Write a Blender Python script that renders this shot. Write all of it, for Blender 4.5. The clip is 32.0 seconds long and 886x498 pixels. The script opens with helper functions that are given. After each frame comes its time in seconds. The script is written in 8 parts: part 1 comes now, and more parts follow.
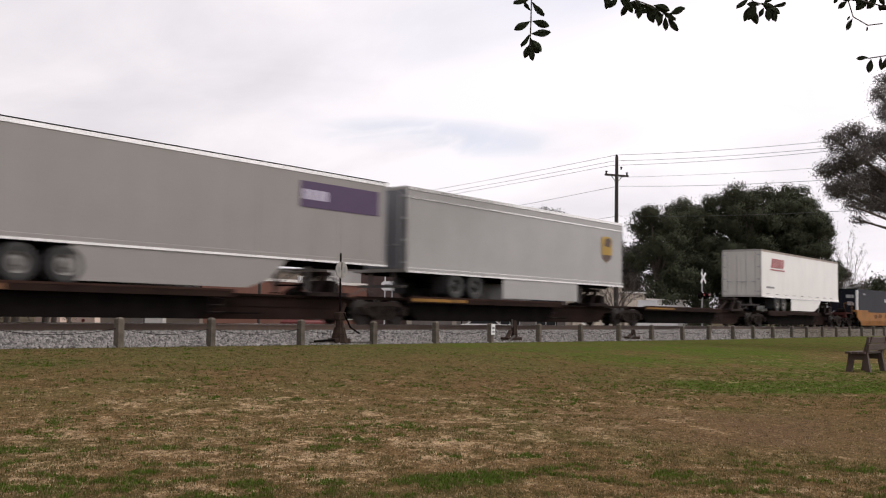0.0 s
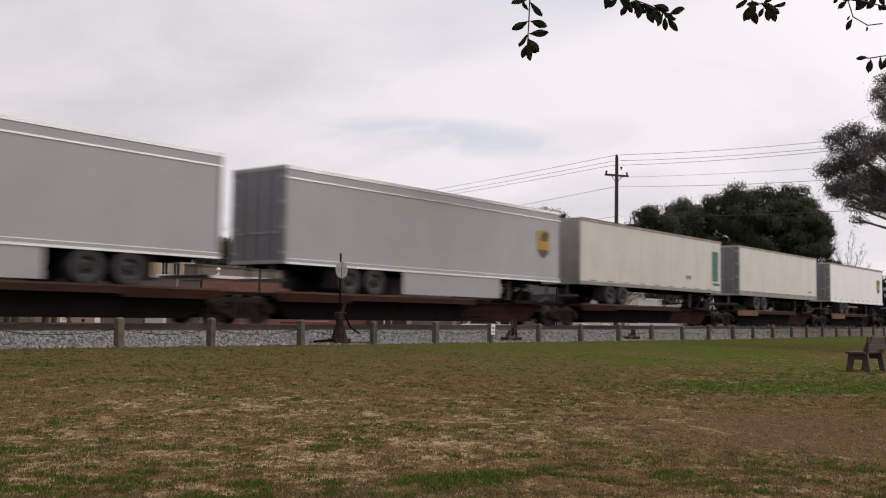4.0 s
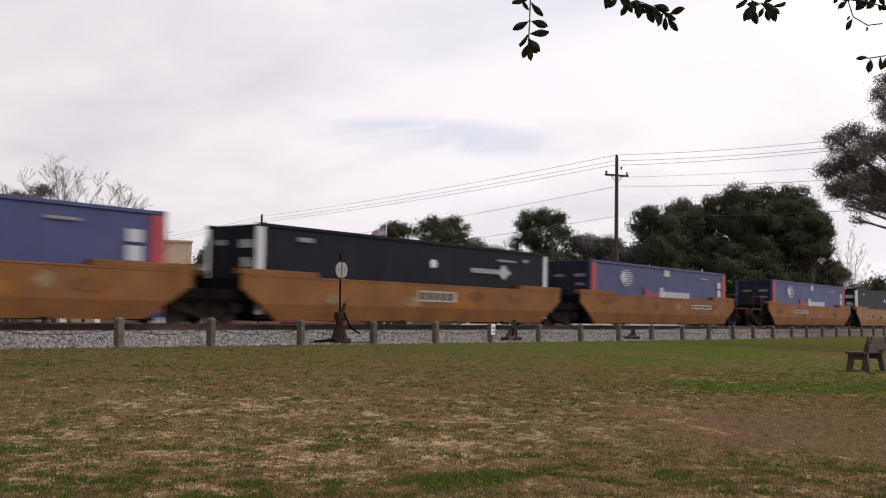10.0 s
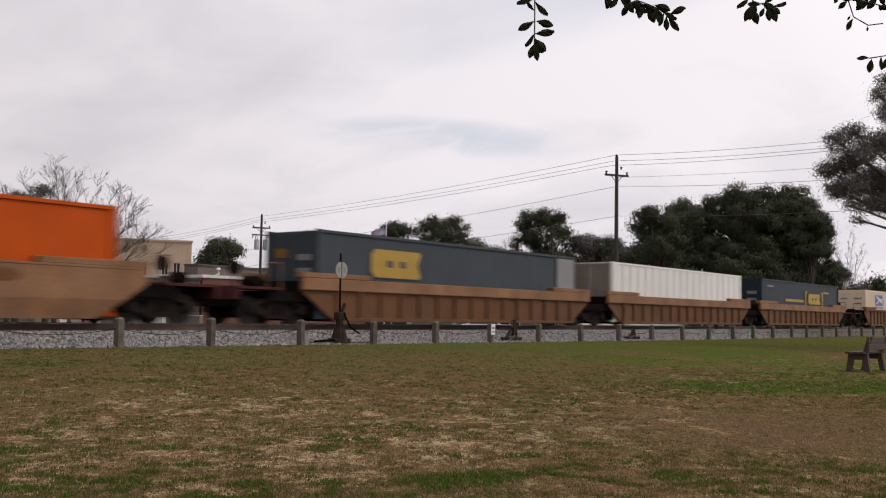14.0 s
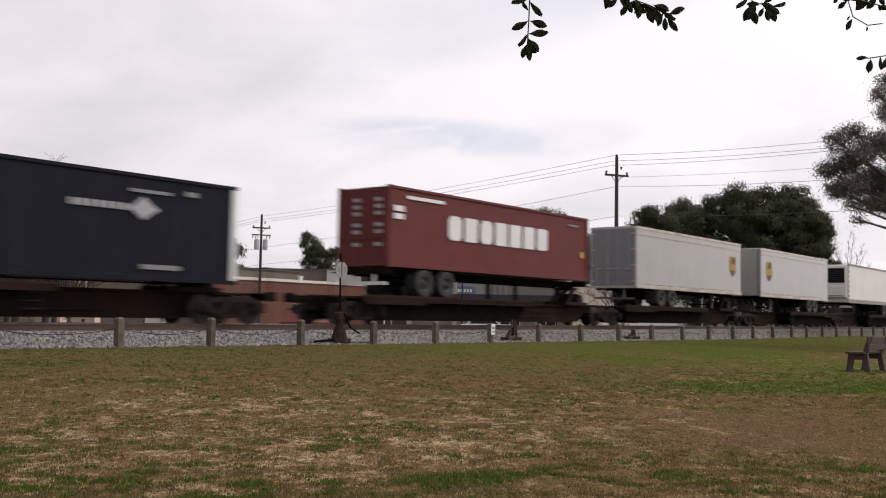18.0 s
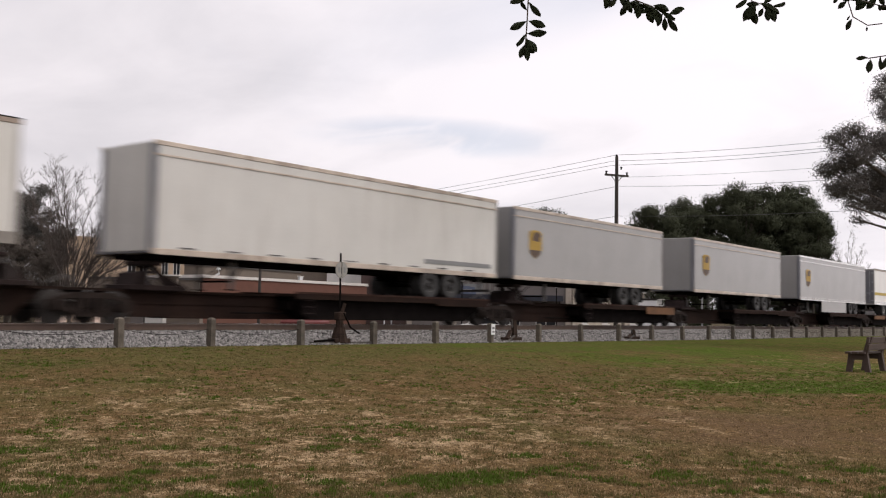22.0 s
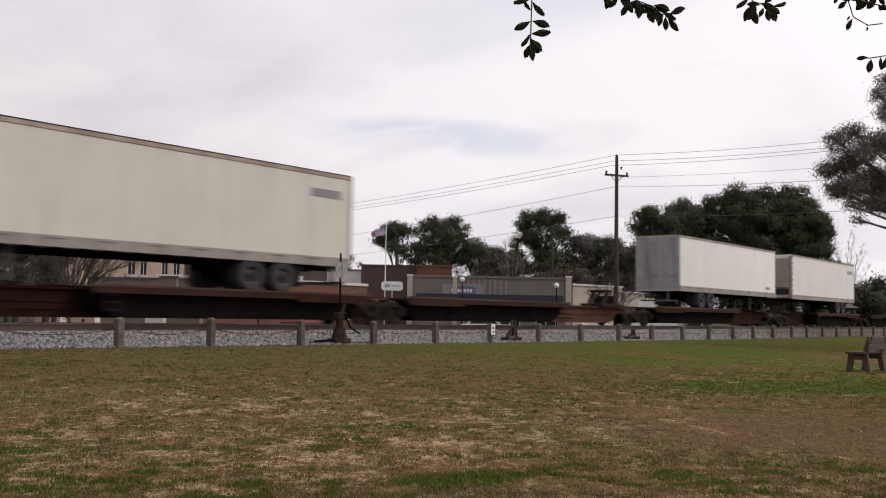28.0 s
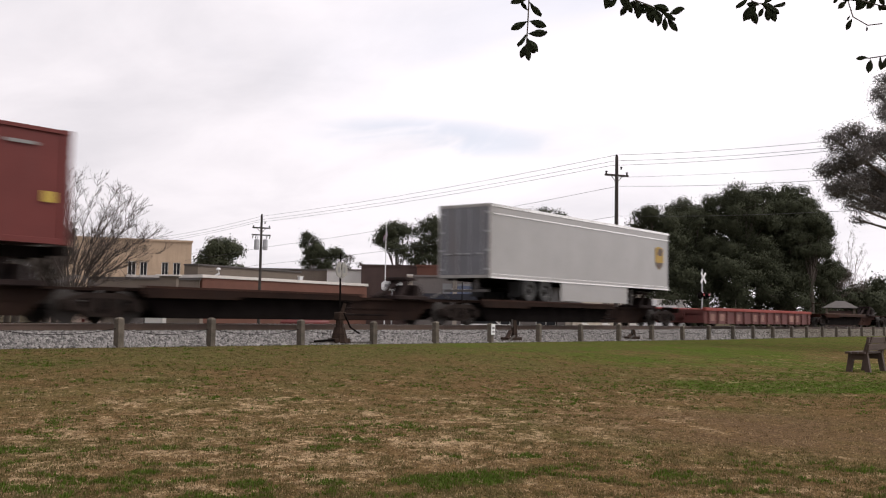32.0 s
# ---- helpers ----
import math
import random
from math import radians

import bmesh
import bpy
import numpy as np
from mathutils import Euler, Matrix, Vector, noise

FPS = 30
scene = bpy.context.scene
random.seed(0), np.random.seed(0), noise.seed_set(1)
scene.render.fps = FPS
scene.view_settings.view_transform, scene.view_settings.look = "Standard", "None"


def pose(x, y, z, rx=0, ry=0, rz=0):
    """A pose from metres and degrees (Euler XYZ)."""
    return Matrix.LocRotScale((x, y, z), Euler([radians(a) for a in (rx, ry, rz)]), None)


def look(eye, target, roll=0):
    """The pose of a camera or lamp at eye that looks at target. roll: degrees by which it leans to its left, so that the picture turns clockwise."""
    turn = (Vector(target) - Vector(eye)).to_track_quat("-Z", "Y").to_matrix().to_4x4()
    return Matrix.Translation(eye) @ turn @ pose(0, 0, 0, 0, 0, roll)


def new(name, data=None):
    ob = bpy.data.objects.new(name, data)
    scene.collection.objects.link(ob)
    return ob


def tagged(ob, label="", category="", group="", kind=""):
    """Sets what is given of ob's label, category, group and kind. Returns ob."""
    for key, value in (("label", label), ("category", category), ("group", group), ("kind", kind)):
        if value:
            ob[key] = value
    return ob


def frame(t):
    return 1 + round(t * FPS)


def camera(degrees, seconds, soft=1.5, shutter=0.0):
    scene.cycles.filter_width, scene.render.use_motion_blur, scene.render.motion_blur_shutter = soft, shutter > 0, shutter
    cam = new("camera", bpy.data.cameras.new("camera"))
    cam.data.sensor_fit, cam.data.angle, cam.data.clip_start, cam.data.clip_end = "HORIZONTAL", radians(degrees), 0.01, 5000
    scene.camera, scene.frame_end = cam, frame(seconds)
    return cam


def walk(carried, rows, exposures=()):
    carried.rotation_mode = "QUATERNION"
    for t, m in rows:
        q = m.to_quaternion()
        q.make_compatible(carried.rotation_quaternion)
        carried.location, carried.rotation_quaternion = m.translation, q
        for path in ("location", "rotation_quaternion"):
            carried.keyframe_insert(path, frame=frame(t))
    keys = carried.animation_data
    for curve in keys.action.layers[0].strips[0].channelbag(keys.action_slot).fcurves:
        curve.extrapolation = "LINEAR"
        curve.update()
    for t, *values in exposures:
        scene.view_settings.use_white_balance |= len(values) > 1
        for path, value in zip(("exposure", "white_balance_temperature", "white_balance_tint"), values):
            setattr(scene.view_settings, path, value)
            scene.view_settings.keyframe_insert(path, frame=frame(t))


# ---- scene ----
SECONDS = 32.0
cam = camera(48.71, SECONDS, soft=1.15, shutter=0.42)
EYE = (0.0, 0.0, 0.92)
YAW, TILT, LEAN = radians(38.26), radians(3.877), 0.99
AIM = (EYE[0] + math.cos(TILT) * math.cos(YAW), EYE[1] + math.cos(TILT) * math.sin(YAW), EYE[2] + math.sin(TILT))
# the film's own small swings of exposure, in stops
SWINGS = [(0, .08), (1, .07), (2, -.05), (3, -.16), (6, -.10), (7, .02), (8, .10), (9, .0), (10, 0), (11, -.07), (12, -.10), (13, -.12), (14, -.16), (17, -.18), (18, .0), (19, .11), (20, .08), (21, .06), (22, .02), (23, -.03), (24, .05), (25, 0), (28, -.07), (29, -.12), (30, -.07), (31, -.07), (32, .14)]
walk(cam, [(0.0, look(EYE, AIM, LEAN)), (SECONDS, look(EYE, AIM, LEAN))], [(q, e, 6500, 12) for q, e in SWINGS])

# ---- light: thin bright overcast, soft sun from behind the eye ----
SUN_ELEV, SUN_AZ = radians(46), radians(-48)   # azimuth from +x towards +y
CLOUD_X, CLOUD_Y = 2.2, 0.4
world = bpy.data.worlds.new("sky")
scene.world = world
world.use_nodes = True


def build_sky():
    """A thin white cloud deck over blue, seen in perspective, brighter towards the veiled sun."""
    nt = world.node_tree
    nt.nodes.clear()
    N, L = nt.nodes.new, nt.links.new

    def num(op, a, b=0.0, c=None):
        n = N("ShaderNodeMath"); n.operation = op
        for i, q in enumerate((a, b) if c is None else (a, b, c)):
            if isinstance(q, (int, float)):
                n.inputs[i].default_value = q
            else:
                L(q, n.inputs[i])
        return n.outputs[0]

    def ranged(v, a, b, c, d):
        n = N("ShaderNodeMapRange"); n.interpolation_type = "SMOOTHSTEP"
        for i, q in enumerate((a, b, c, d)):
            n.inputs[i + 1].default_value = q
        L(v, n.inputs[0])
        return n.outputs[0]

    sky = N("ShaderNodeTexSky")
    sky.sky_type, sky.sun_disc = "NISHITA", False
    sky.sun_elevation, sky.sun_rotation = SUN_ELEV, radians(90) - SUN_AZ
    sky.air_density, sky.dust_density = 1.0, 0.4
    clear = N("ShaderNodeVectorMath"); clear.operation = "SCALE"; clear.inputs[3].default_value = 0.12
    L(sky.outputs[0], clear.inputs[0])
    co = N("ShaderNodeTexCoord")
    sep = N("ShaderNodeSeparateXYZ"); L(co.outputs["Generated"], sep.inputs[0])
    den = num("ADD", num("MAXIMUM", sep.outputs[2], 0.0), 0.22)
    cmb = N("ShaderNodeCombineXYZ")
    L(num("DIVIDE", sep.outputs[0], den), cmb.inputs[0]); L(num("DIVIDE", sep.outputs[1], den), cmb.inputs[1])
    mp = N("ShaderNodeMapping")
    mp.inputs["Location"].default_value = (CLOUD_X, CLOUD_Y, 0.0)
    mp.inputs["Rotation"].default_value = (0, 0, radians(-52))
    mp.inputs["Scale"].default_value = (1.0, 0.75, 1.0)
    L(cmb.outputs[0], mp.inputs[0])

    def cloud(scale, detail, rough, warp):
        n = N("ShaderNodeTexNoise")
        for k, q in (("Scale", scale), ("Detail", detail), ("Roughness", rough), ("Distortion", warp)):
            n.inputs[k].default_value = q
        L(mp.outputs[0], n.inputs["Vector"])
        return n.outputs[0]
    gap = ranged(cloud(0.9, 4, 0.5, 0.3), 0.56, 0.74, 0.0, 0.30)
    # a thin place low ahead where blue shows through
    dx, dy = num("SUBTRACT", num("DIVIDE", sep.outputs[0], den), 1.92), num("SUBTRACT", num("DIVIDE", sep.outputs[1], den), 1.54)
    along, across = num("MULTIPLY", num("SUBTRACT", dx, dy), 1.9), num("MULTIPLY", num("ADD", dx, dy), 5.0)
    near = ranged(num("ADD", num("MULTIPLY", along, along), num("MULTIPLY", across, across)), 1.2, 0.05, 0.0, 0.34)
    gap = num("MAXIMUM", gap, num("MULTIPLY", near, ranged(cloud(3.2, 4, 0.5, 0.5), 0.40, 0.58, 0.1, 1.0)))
    tone = num("ADD", num("MULTIPLY", cloud(0.75, 3, 0.5, 0.2), 0.55), num("MULTIPLY", cloud(2.6, 6, 0.55, 0.4), 0.45))
    shade = N("ShaderNodeValToRGB")
    shade.color_ramp.elements[0].position, shade.color_ramp.elements[0].color = 0.36, (0.775, 0.75, 0.785, 1)
    shade.color_ramp.elements[1].position, shade.color_ramp.elements[1].color = 0.58, (1.0, 0.955, 0.985, 1)
    L(tone, shade.inputs[0])
    # glow of the veiled sun
    dot = N("ShaderNodeVectorMath"); dot.operation = "DOT_PRODUCT"
    dot.inputs[1].default_value = (math.cos(SUN_ELEV) * math.cos(SUN_AZ), math.cos(SUN_ELEV) * math.sin(SUN_AZ), math.sin(SUN_ELEV))
    L(co.outputs["Generated"], dot.inputs[0])
    glow = N("ShaderNodeValToRGB")
    L(num("MULTIPLY_ADD", dot.outputs["Value"], 0.5, 0.5), glow.inputs[0])
    steps = ((0.18, 0.22), (0.34, 0.44), (0.445, 0.56), (0.585, 0.64), (0.72, 0.68), (1.0, 1.0))
    while len(glow.color_ramp.elements) < len(steps):
        glow.color_ramp.elements.new(0.5)
    for e, (at, v) in zip(glow.color_ramp.elements, steps):
        e.position, e.color = at, (v, v, v, 1)
    lit = N("ShaderNodeVectorMath"); lit.operation = "SCALE"
    L(shade.outputs[0], lit.inputs[0]); L(num("MULTIPLY", glow.outputs[0], 1.53), lit.inputs[3])
    mix = N("ShaderNodeMix"); mix.data_type = "RGBA"
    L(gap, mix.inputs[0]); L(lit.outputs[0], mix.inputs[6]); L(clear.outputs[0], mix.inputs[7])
    bg, out = N("ShaderNodeBackground"), N("ShaderNodeOutputWorld")
    L(mix.outputs[2], bg.inputs[0]); L(bg.outputs[0], out.inputs[0])


build_sky()
sun = new("sun", bpy.data.lights.new("sun", "SUN"))
sun.data.energy, sun.data.angle, sun.data.color = 1.25, radians(20), (1.0, 0.94, 0.82)
sun_dir = Vector((math.cos(SUN_ELEV) * math.cos(SUN_AZ), math.cos(SUN_ELEV) * math.sin(SUN_AZ), math.sin(SUN_ELEV)))
sun.matrix_world = look(sun_dir * 60, (0, 0, 0))
scene.view_settings.exposure = 0.0

# ---- materials ----
MATS = {}


def material(name, color, rough=0.6, metal=0.0, dark=0.75, light=1.12, scale=3.0, grain=40.0, bump=0.1, streak=0.0, dirt=None, dirt_amount=0.0, spread=0.0, sheen=0.5):
    """Base colour with blotches, grain, optional vertical streaks of dirt, and fine relief."""
    if name in MATS:
        return MATS[name]
    m = bpy.data.materials.new(name)
    m.use_nodes = True
    nt = m.node_tree
    b = nt.nodes["Principled BSDF"]
    N, L = nt.nodes.new, nt.links.new
    b.inputs["Roughness"].default_value, b.inputs["Metallic"].default_value = rough, metal
    b.inputs["Specular IOR Level"].default_value = sheen
    co = N("ShaderNodeTexCoord")
    n1 = N("ShaderNodeTexNoise"); n1.inputs["Scale"].default_value = scale; n1.inputs["Detail"].default_value = 4
    n2 = N("ShaderNodeTexNoise"); n2.inputs["Scale"].default_value = grain; n2.inputs["Detail"].default_value = 3
    L(co.outputs["Object"], n1.inputs["Vector"]); L(co.outputs["Object"], n2.inputs["Vector"])
    av = N("ShaderNodeMath"); av.operation = "MULTIPLY_ADD"; av.inputs[1].default_value = 0.4
    sc = N("ShaderNodeMath"); sc.operation = "MULTIPLY"; sc.inputs[1].default_value = 0.6
    L(n1.outputs[0], sc.inputs[0]); L(n2.outputs[0], av.inputs[0]); L(sc.outputs[0], av.inputs[2])
    r = N("ShaderNodeValToRGB")
    r.color_ramp.elements[0].position, r.color_ramp.elements[1].position = 0.33, 0.67
    r.color_ramp.elements[0].color = (*[min(1, c * dark) for c in color], 1)
    r.color_ramp.elements[1].color = (*[min(1, c * light) for c in color], 1)
    L(av.outputs[0], r.inputs[0])
    last = r.outputs[0]
    if dirt_amount:
        mp = N("ShaderNodeMapping"); mp.inputs["Scale"].default_value = (1.6, 1.6, 0.22)
        L(co.outputs["Object"], mp.inputs[0])
        n3 = N("ShaderNodeTexNoise"); n3.inputs["Scale"].default_value = 1.5; n3.inputs["Detail"].default_value = 6
        L(mp.outputs[0], n3.inputs["Vector"])
        mr = N("ShaderNodeMapRange"); mr.inputs[1].default_value = 0.48; mr.inputs[2].default_value = 0.75; mr.inputs[4].default_value = dirt_amount
        L(n3.outputs[0], mr.inputs[0])
        mx = N("ShaderNodeMix"); mx.data_type = "RGBA"
        mx.inputs[7].default_value = (*(dirt or (0.12, 0.1, 0.08)), 1)
        L(mr.outputs[0], mx.inputs[0]); L(last, mx.inputs[6])
        last = mx.outputs[2]
    if spread:
        oi = N("ShaderNodeObjectInfo")
        hs = N("ShaderNodeHueSaturation")
        mr = N("ShaderNodeMapRange"); mr.inputs[3].default_value = 1 - spread; mr.inputs[4].default_value = 1 + spread
        L(oi.outputs["Random"], mr.inputs[0]); L(mr.outputs[0], hs.inputs["Value"]); L(last, hs.inputs["Color"])
        last = hs.outputs[0]
    L(last, b.inputs["Base Color"])
    if bump:
        bp = N("ShaderNodeBump"); bp.inputs["Strength"].default_value = bump; bp.inputs["Distance"].default_value = 0.02
        L(n2.outputs[0], bp.inputs["Height"]); L(bp.outputs[0], b.inputs["Normal"])
    MATS[name] = m
    return m


WHITE = material("white_trailer_skin", (0.70, 0.682, 0.645), 0.28, 0.0, 0.93, 1.05, 0.7, 18, 0.03, dirt=(0.30, 0.25, 0.2), dirt_amount=0.12)
OFFWHITE = material("off_white_skin", (0.61, 0.59, 0.545), 0.30, 0.0, 0.92, 1.05, 0.7, 18, 0.03, dirt=(0.28, 0.22, 0.17), dirt_amount=0.18)
DULLWHITE = material("dull_white_skin", (0.56, 0.542, 0.505), 0.24, 0.0, 0.9, 1.05, 0.7, 18, 0.03, dirt=(0.24, 0.18, 0.14), dirt_amount=0.18, sheen=0.8)
DIRTY = material("stained_white_skin", (0.57, 0.548, 0.478), 0.34, 0.0, 0.88, 1.05, 0.7, 18, 0.03, dirt=(0.26, 0.19, 0.14), dirt_amount=0.22)
TANEND = material("dirty_tan_end_panel", (0.30, 0.245, 0.19), 0.6, 0.0, 0.75, 1.1, 1.2, 20, 0.05, dirt=(0.1, 0.08, 0.06), dirt_amount=0.4)
SILVER = material("grey_silver_skin", (0.318, 0.308, 0.300), 0.27, 0.1, 0.93, 1.06, 0.7, 20, 0.03, dirt=(0.2, 0.18, 0.17), dirt_amount=0.06)
PALESILVER = material("pale_weathered_grey_skin", (0.325, 0.312, 0.292), 0.22, 0.1, 0.93, 1.05, 0.7, 20, 0.03, dirt=(0.22, 0.18, 0.15), dirt_amount=0.12, sheen=0.8)
BRIGHT = material("polished_rail", (0.72, 0.71, 0.68), 0.25, 0.8, 0.85, 1.05, 2, 30, 0.02)
ALU = material("dull_aluminium", (0.45, 0.43, 0.41), 0.42, 0.6, 0.8, 1.08, 2, 30, 0.04, dirt=(0.15, 0.1, 0.07), dirt_amount=0.4)
TOPRUST = material("rust_stained_top_rail", (0.32, 0.255, 0.205), 0.5, 0.2, 0.75, 1.15, 2, 30, 0.04, dirt=(0.10, 0.05, 0.03), dirt_amount=0.7)
DOORGREY = material("door_grey", (0.18, 0.182, 0.20), 0.5, 0.1, 0.85, 1.08, 1, 20, 0.03, dirt=(0.2, 0.16, 0.13), dirt_amount=0.4)
NAVY = material("navy_container_paint", (0.0082, 0.0098, 0.0165), 0.5, 0.0, 0.8, 1.2, 1, 20, 0.03, dirt=(0.05, 0.05, 0.055), dirt_amount=0.15, sheen=0.1)
TEAL = material("teal_container_paint", (0.0105, 0.0215, 0.031), 0.5, 0.0, 0.85, 1.15, 1, 20, 0.03, dirt=(0.08, 0.08, 0.08), dirt_amount=0.15, sheen=0.2)
SLATE = material("slate_blue_paint", (0.042, 0.052, 0.062), 0.55, 0.0, 0.85, 1.15, 1, 20, 0.03, dirt=(0.1, 0.1, 0.1), dirt_amount=0.17, sheen=0.2)
BLUE = material("royal_blue_paint", (0.054, 0.062, 0.148), 0.5, 0.0, 0.85, 1.15, 1, 20, 0.03, dirt=(0.12, 0.12, 0.2), dirt_amount=0.17, sheen=0.2)
ORANGE = material("orange_container_paint", (0.46, 0.072, 0.008), 0.55, 0.0, 0.88, 1.08, 1, 20, 0.03, dirt=(0.28, 0.07, 0.02), dirt_amount=0.2, sheen=0.07)
MAROON = material("oxide_red_paint", (0.125, 0.030, 0.027), 0.55, 0.0, 0.85, 1.12, 1, 20, 0.03, dirt=(0.1, 0.05, 0.05), dirt_amount=0.15, sheen=0.2)
CREAM = material("cream_container_paint", (0.66, 0.54, 0.395), 0.5, 0.0, 0.92, 1.05, 1, 20, 0.03, dirt=(0.35, 0.25, 0.16), dirt_amount=0.15, sheen=0.2)
YELLOWCAR = material("golden_well_paint", (0.27, 0.115, 0.026), 0.6, 0.0, 0.65, 1.25, 0.8, 22, 0.05, dirt=(0.2, 0.1, 0.05), dirt_amount=0.4, sheen=0.2)
TANCAR = material("faded_tan_well_paint", (0.245, 0.125, 0.062), 0.65, 0.0, 0.55, 1.3, 0.8, 22, 0.05, dirt=(0.15, 0.09, 0.062), dirt_amount=0.6, sheen=0.2)
GOLDCAR = material("ochre_well_paint", (0.185, 0.075, 0.022), 0.65, 0.0, 0.6, 1.3, 0.8, 22, 0.05, dirt=(0.16, 0.085, 0.05), dirt_amount=0.55, sheen=0.2)
GREYSKIN = material("warm_grey_skin", (0.250, 0.233, 0.220), 0.45, 0.1, 0.93, 1.06, 0.7, 20, 0.03, dirt=(0.14, 0.12, 0.11), dirt_amount=0.1)
BROWNCAR = material("rusty_brown_well_paint", (0.132, 0.060, 0.026), 0.75, 0.0, 0.75, 1.2, 0.9, 22, 0.08, dirt=(0.085, 0.048, 0.03), dirt_amount=0.6, sheen=0.2)
SPINEBROWN = material("rusty_brown_sill_paint", (0.082, 0.036, 0.022), 0.75, 0.0, 0.7, 1.25, 0.9, 22, 0.08, dirt=(0.05, 0.03, 0.022), dirt_amount=0.6, sheen=0.1)
RUSTCAR = material("weathered_rust_paint", (0.034, 0.014, 0.009), 0.8, 0.0, 0.6, 1.3, 0.9, 22, 0.08, dirt=(0.020, 0.012, 0.010), dirt_amount=0.7, sheen=0.05)
DARKCAR = material("grimy_brown_paint", (0.022, 0.013, 0.010), 0.8, 0.0, 0.6, 1.35, 0.9, 22, 0.08, dirt=(0.013, 0.010, 0.009), dirt_amount=0.7, sheen=0.05)
DECKEDGE = material("worn_deck_edge", (0.036, 0.017, 0.012), 0.75, 0.0, 0.6, 1.3, 0.9, 22, 0.08, dirt=(0.026, 0.016, 0.013), dirt_amount=0.6, sheen=0.1)
STAINDARK = material("brown_paint_stain", (0.125, 0.058, 0.026), 0.75, 0.0, 0.6, 1.5, 3, 22, 0.05, sheen=0.1)
STAINPALE = material("pale_paint_patch", (0.22, 0.145, 0.085), 0.7, 0.0, 0.6, 1.2, 3, 22, 0.05, sheen=0.1)
STAINGOLD = material("gold_paint_patch", (0.24, 0.11, 0.022), 0.7, 0.0, 0.7, 1.2, 3, 22, 0.05, sheen=0.1)
DARKRED = material("grimy_red_platform_paint", (0.075, 0.024, 0.020), 0.75, 0.0, 0.6, 1.4, 2, 22, 0.08, dirt=(0.02, 0.016, 0.014), dirt_amount=0.6, sheen=0.1)
REDCAR = material("faded_red_car_paint", (0.1, 0.022, 0.018), 0.65, 0.0, 0.8, 1.15, 0.9, 22, 0.05, dirt=(0.12, 0.06, 0.05), dirt_amount=0.4)
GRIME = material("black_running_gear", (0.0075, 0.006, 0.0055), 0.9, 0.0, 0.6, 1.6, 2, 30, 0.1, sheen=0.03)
DULLLEG = material("grimy_leg_metal", (0.11, 0.10, 0.095), 0.6, 0.3, 0.7, 1.1, 3, 30, 0.05)
RUSTEND = material("rust_stained_end_panel", (0.20, 0.17, 0.135), 0.6, 0.1, 0.8, 1.1, 1, 20, 0.04, dirt=(0.13, 0.075, 0.04), dirt_amount=0.7)
PEACHRAIL = material("worn_peach_rail", (0.50, 0.42, 0.345), 0.32, 0.3, 0.6, 1.2, 1.2, 30, 0.03, dirt=(0.14, 0.09, 0.06), dirt_amount=0.7)
LOWRAIL = material("dull_lower_rail", (0.27, 0.245, 0.215), 0.5, 0.1, 0.7, 1.15, 2, 30, 0.04, dirt=(0.12, 0.09, 0.07), dirt_amount=0.5)
TRUCKIRON = material("dusty_cast_truck_iron", (0.018, 0.013, 0.011), 0.85, 0.0, 0.5, 1.7, 3, 30, 0.1, sheen=0.1)
STANDBROWN = material("grimy_hitch_iron", (0.022, 0.015, 0.014), 0.8, 0.0, 0.5, 1.6, 2, 26, 0.08, sheen=0.1)
LIPRUST = material("scraped_rusty_lip", (0.072, 0.036, 0.022), 0.7, 0.0, 0.3, 1.7, 0.5, 14, 0.05, dirt=(0.05, 0.03, 0.02), dirt_amount=0.7, sheen=0.2)
TANPLATE = material("faded_tan_side_plate", (0.16, 0.078, 0.036), 0.7, 0.0, 0.6, 1.2, 0.8, 18, 0.05, dirt=(0.07, 0.04, 0.025), dirt_amount=0.6, sheen=0.2)
GOLDPLATE = material("worn_yellow_strip", (0.30, 0.15, 0.03), 0.65, 0.0, 0.5, 1.15, 1.5, 18, 0.05, dirt=(0.08, 0.045, 0.025), dirt_amount=0.8, sheen=0.2)
STEEL = material("worn_wheel_steel", (0.024, 0.019, 0.016), 0.8, 0.0, 0.8, 1.3, 3, 40, 0.05)
RIMPALE = material("pale_rim_metal", (0.20, 0.19, 0.18), 0.5, 0.3, 0.75, 1.1, 5, 40, 0.05)
RUBBER = material("tyre_rubber", (0.022, 0.021, 0.021), 0.8, 0, 0.8, 1.3, 5, 40, 0.1)
RIM = material("tyre_rim_metal", (0.03, 0.028, 0.027), 0.55, 0.2, 0.75, 1.1, 5, 40, 0.05)
GLASS = material("dark_window_glass", (0.012, 0.013, 0.015), 0.35, 0.0, 0.9, 1.1, 1, 3, 0.0, sheen=0.3)
P_WHITE = material("white_lettering", (0.72, 0.72, 0.72), 0.5, 0, 0.92, 1.03, 2, 20, 0.0)
P_BROWN = material("dark_brown_emblem", (0.075, 0.04, 0.022), 0.5, 0, 0.9, 1.05, 2, 20, 0.0)
P_YELLOW = material("yellow_emblem", (0.46, 0.33, 0.045), 0.5, 0, 0.9, 1.05, 2, 20, 0.0)
P_PURPLE = material("purple_emblem", (0.06, 0.03, 0.085), 0.5, 0, 0.9, 1.05, 2, 20, 0.0)
P_LILAC = material("pale_lilac_emblem", (0.45, 0.42, 0.52), 0.5, 0, 0.9, 1.05, 2, 20, 0.0)
P_PALE = material("pale_grey_lettering", (0.36, 0.36, 0.375), 0.5, 0, 0.75, 1.05, 4, 20, 0.0)
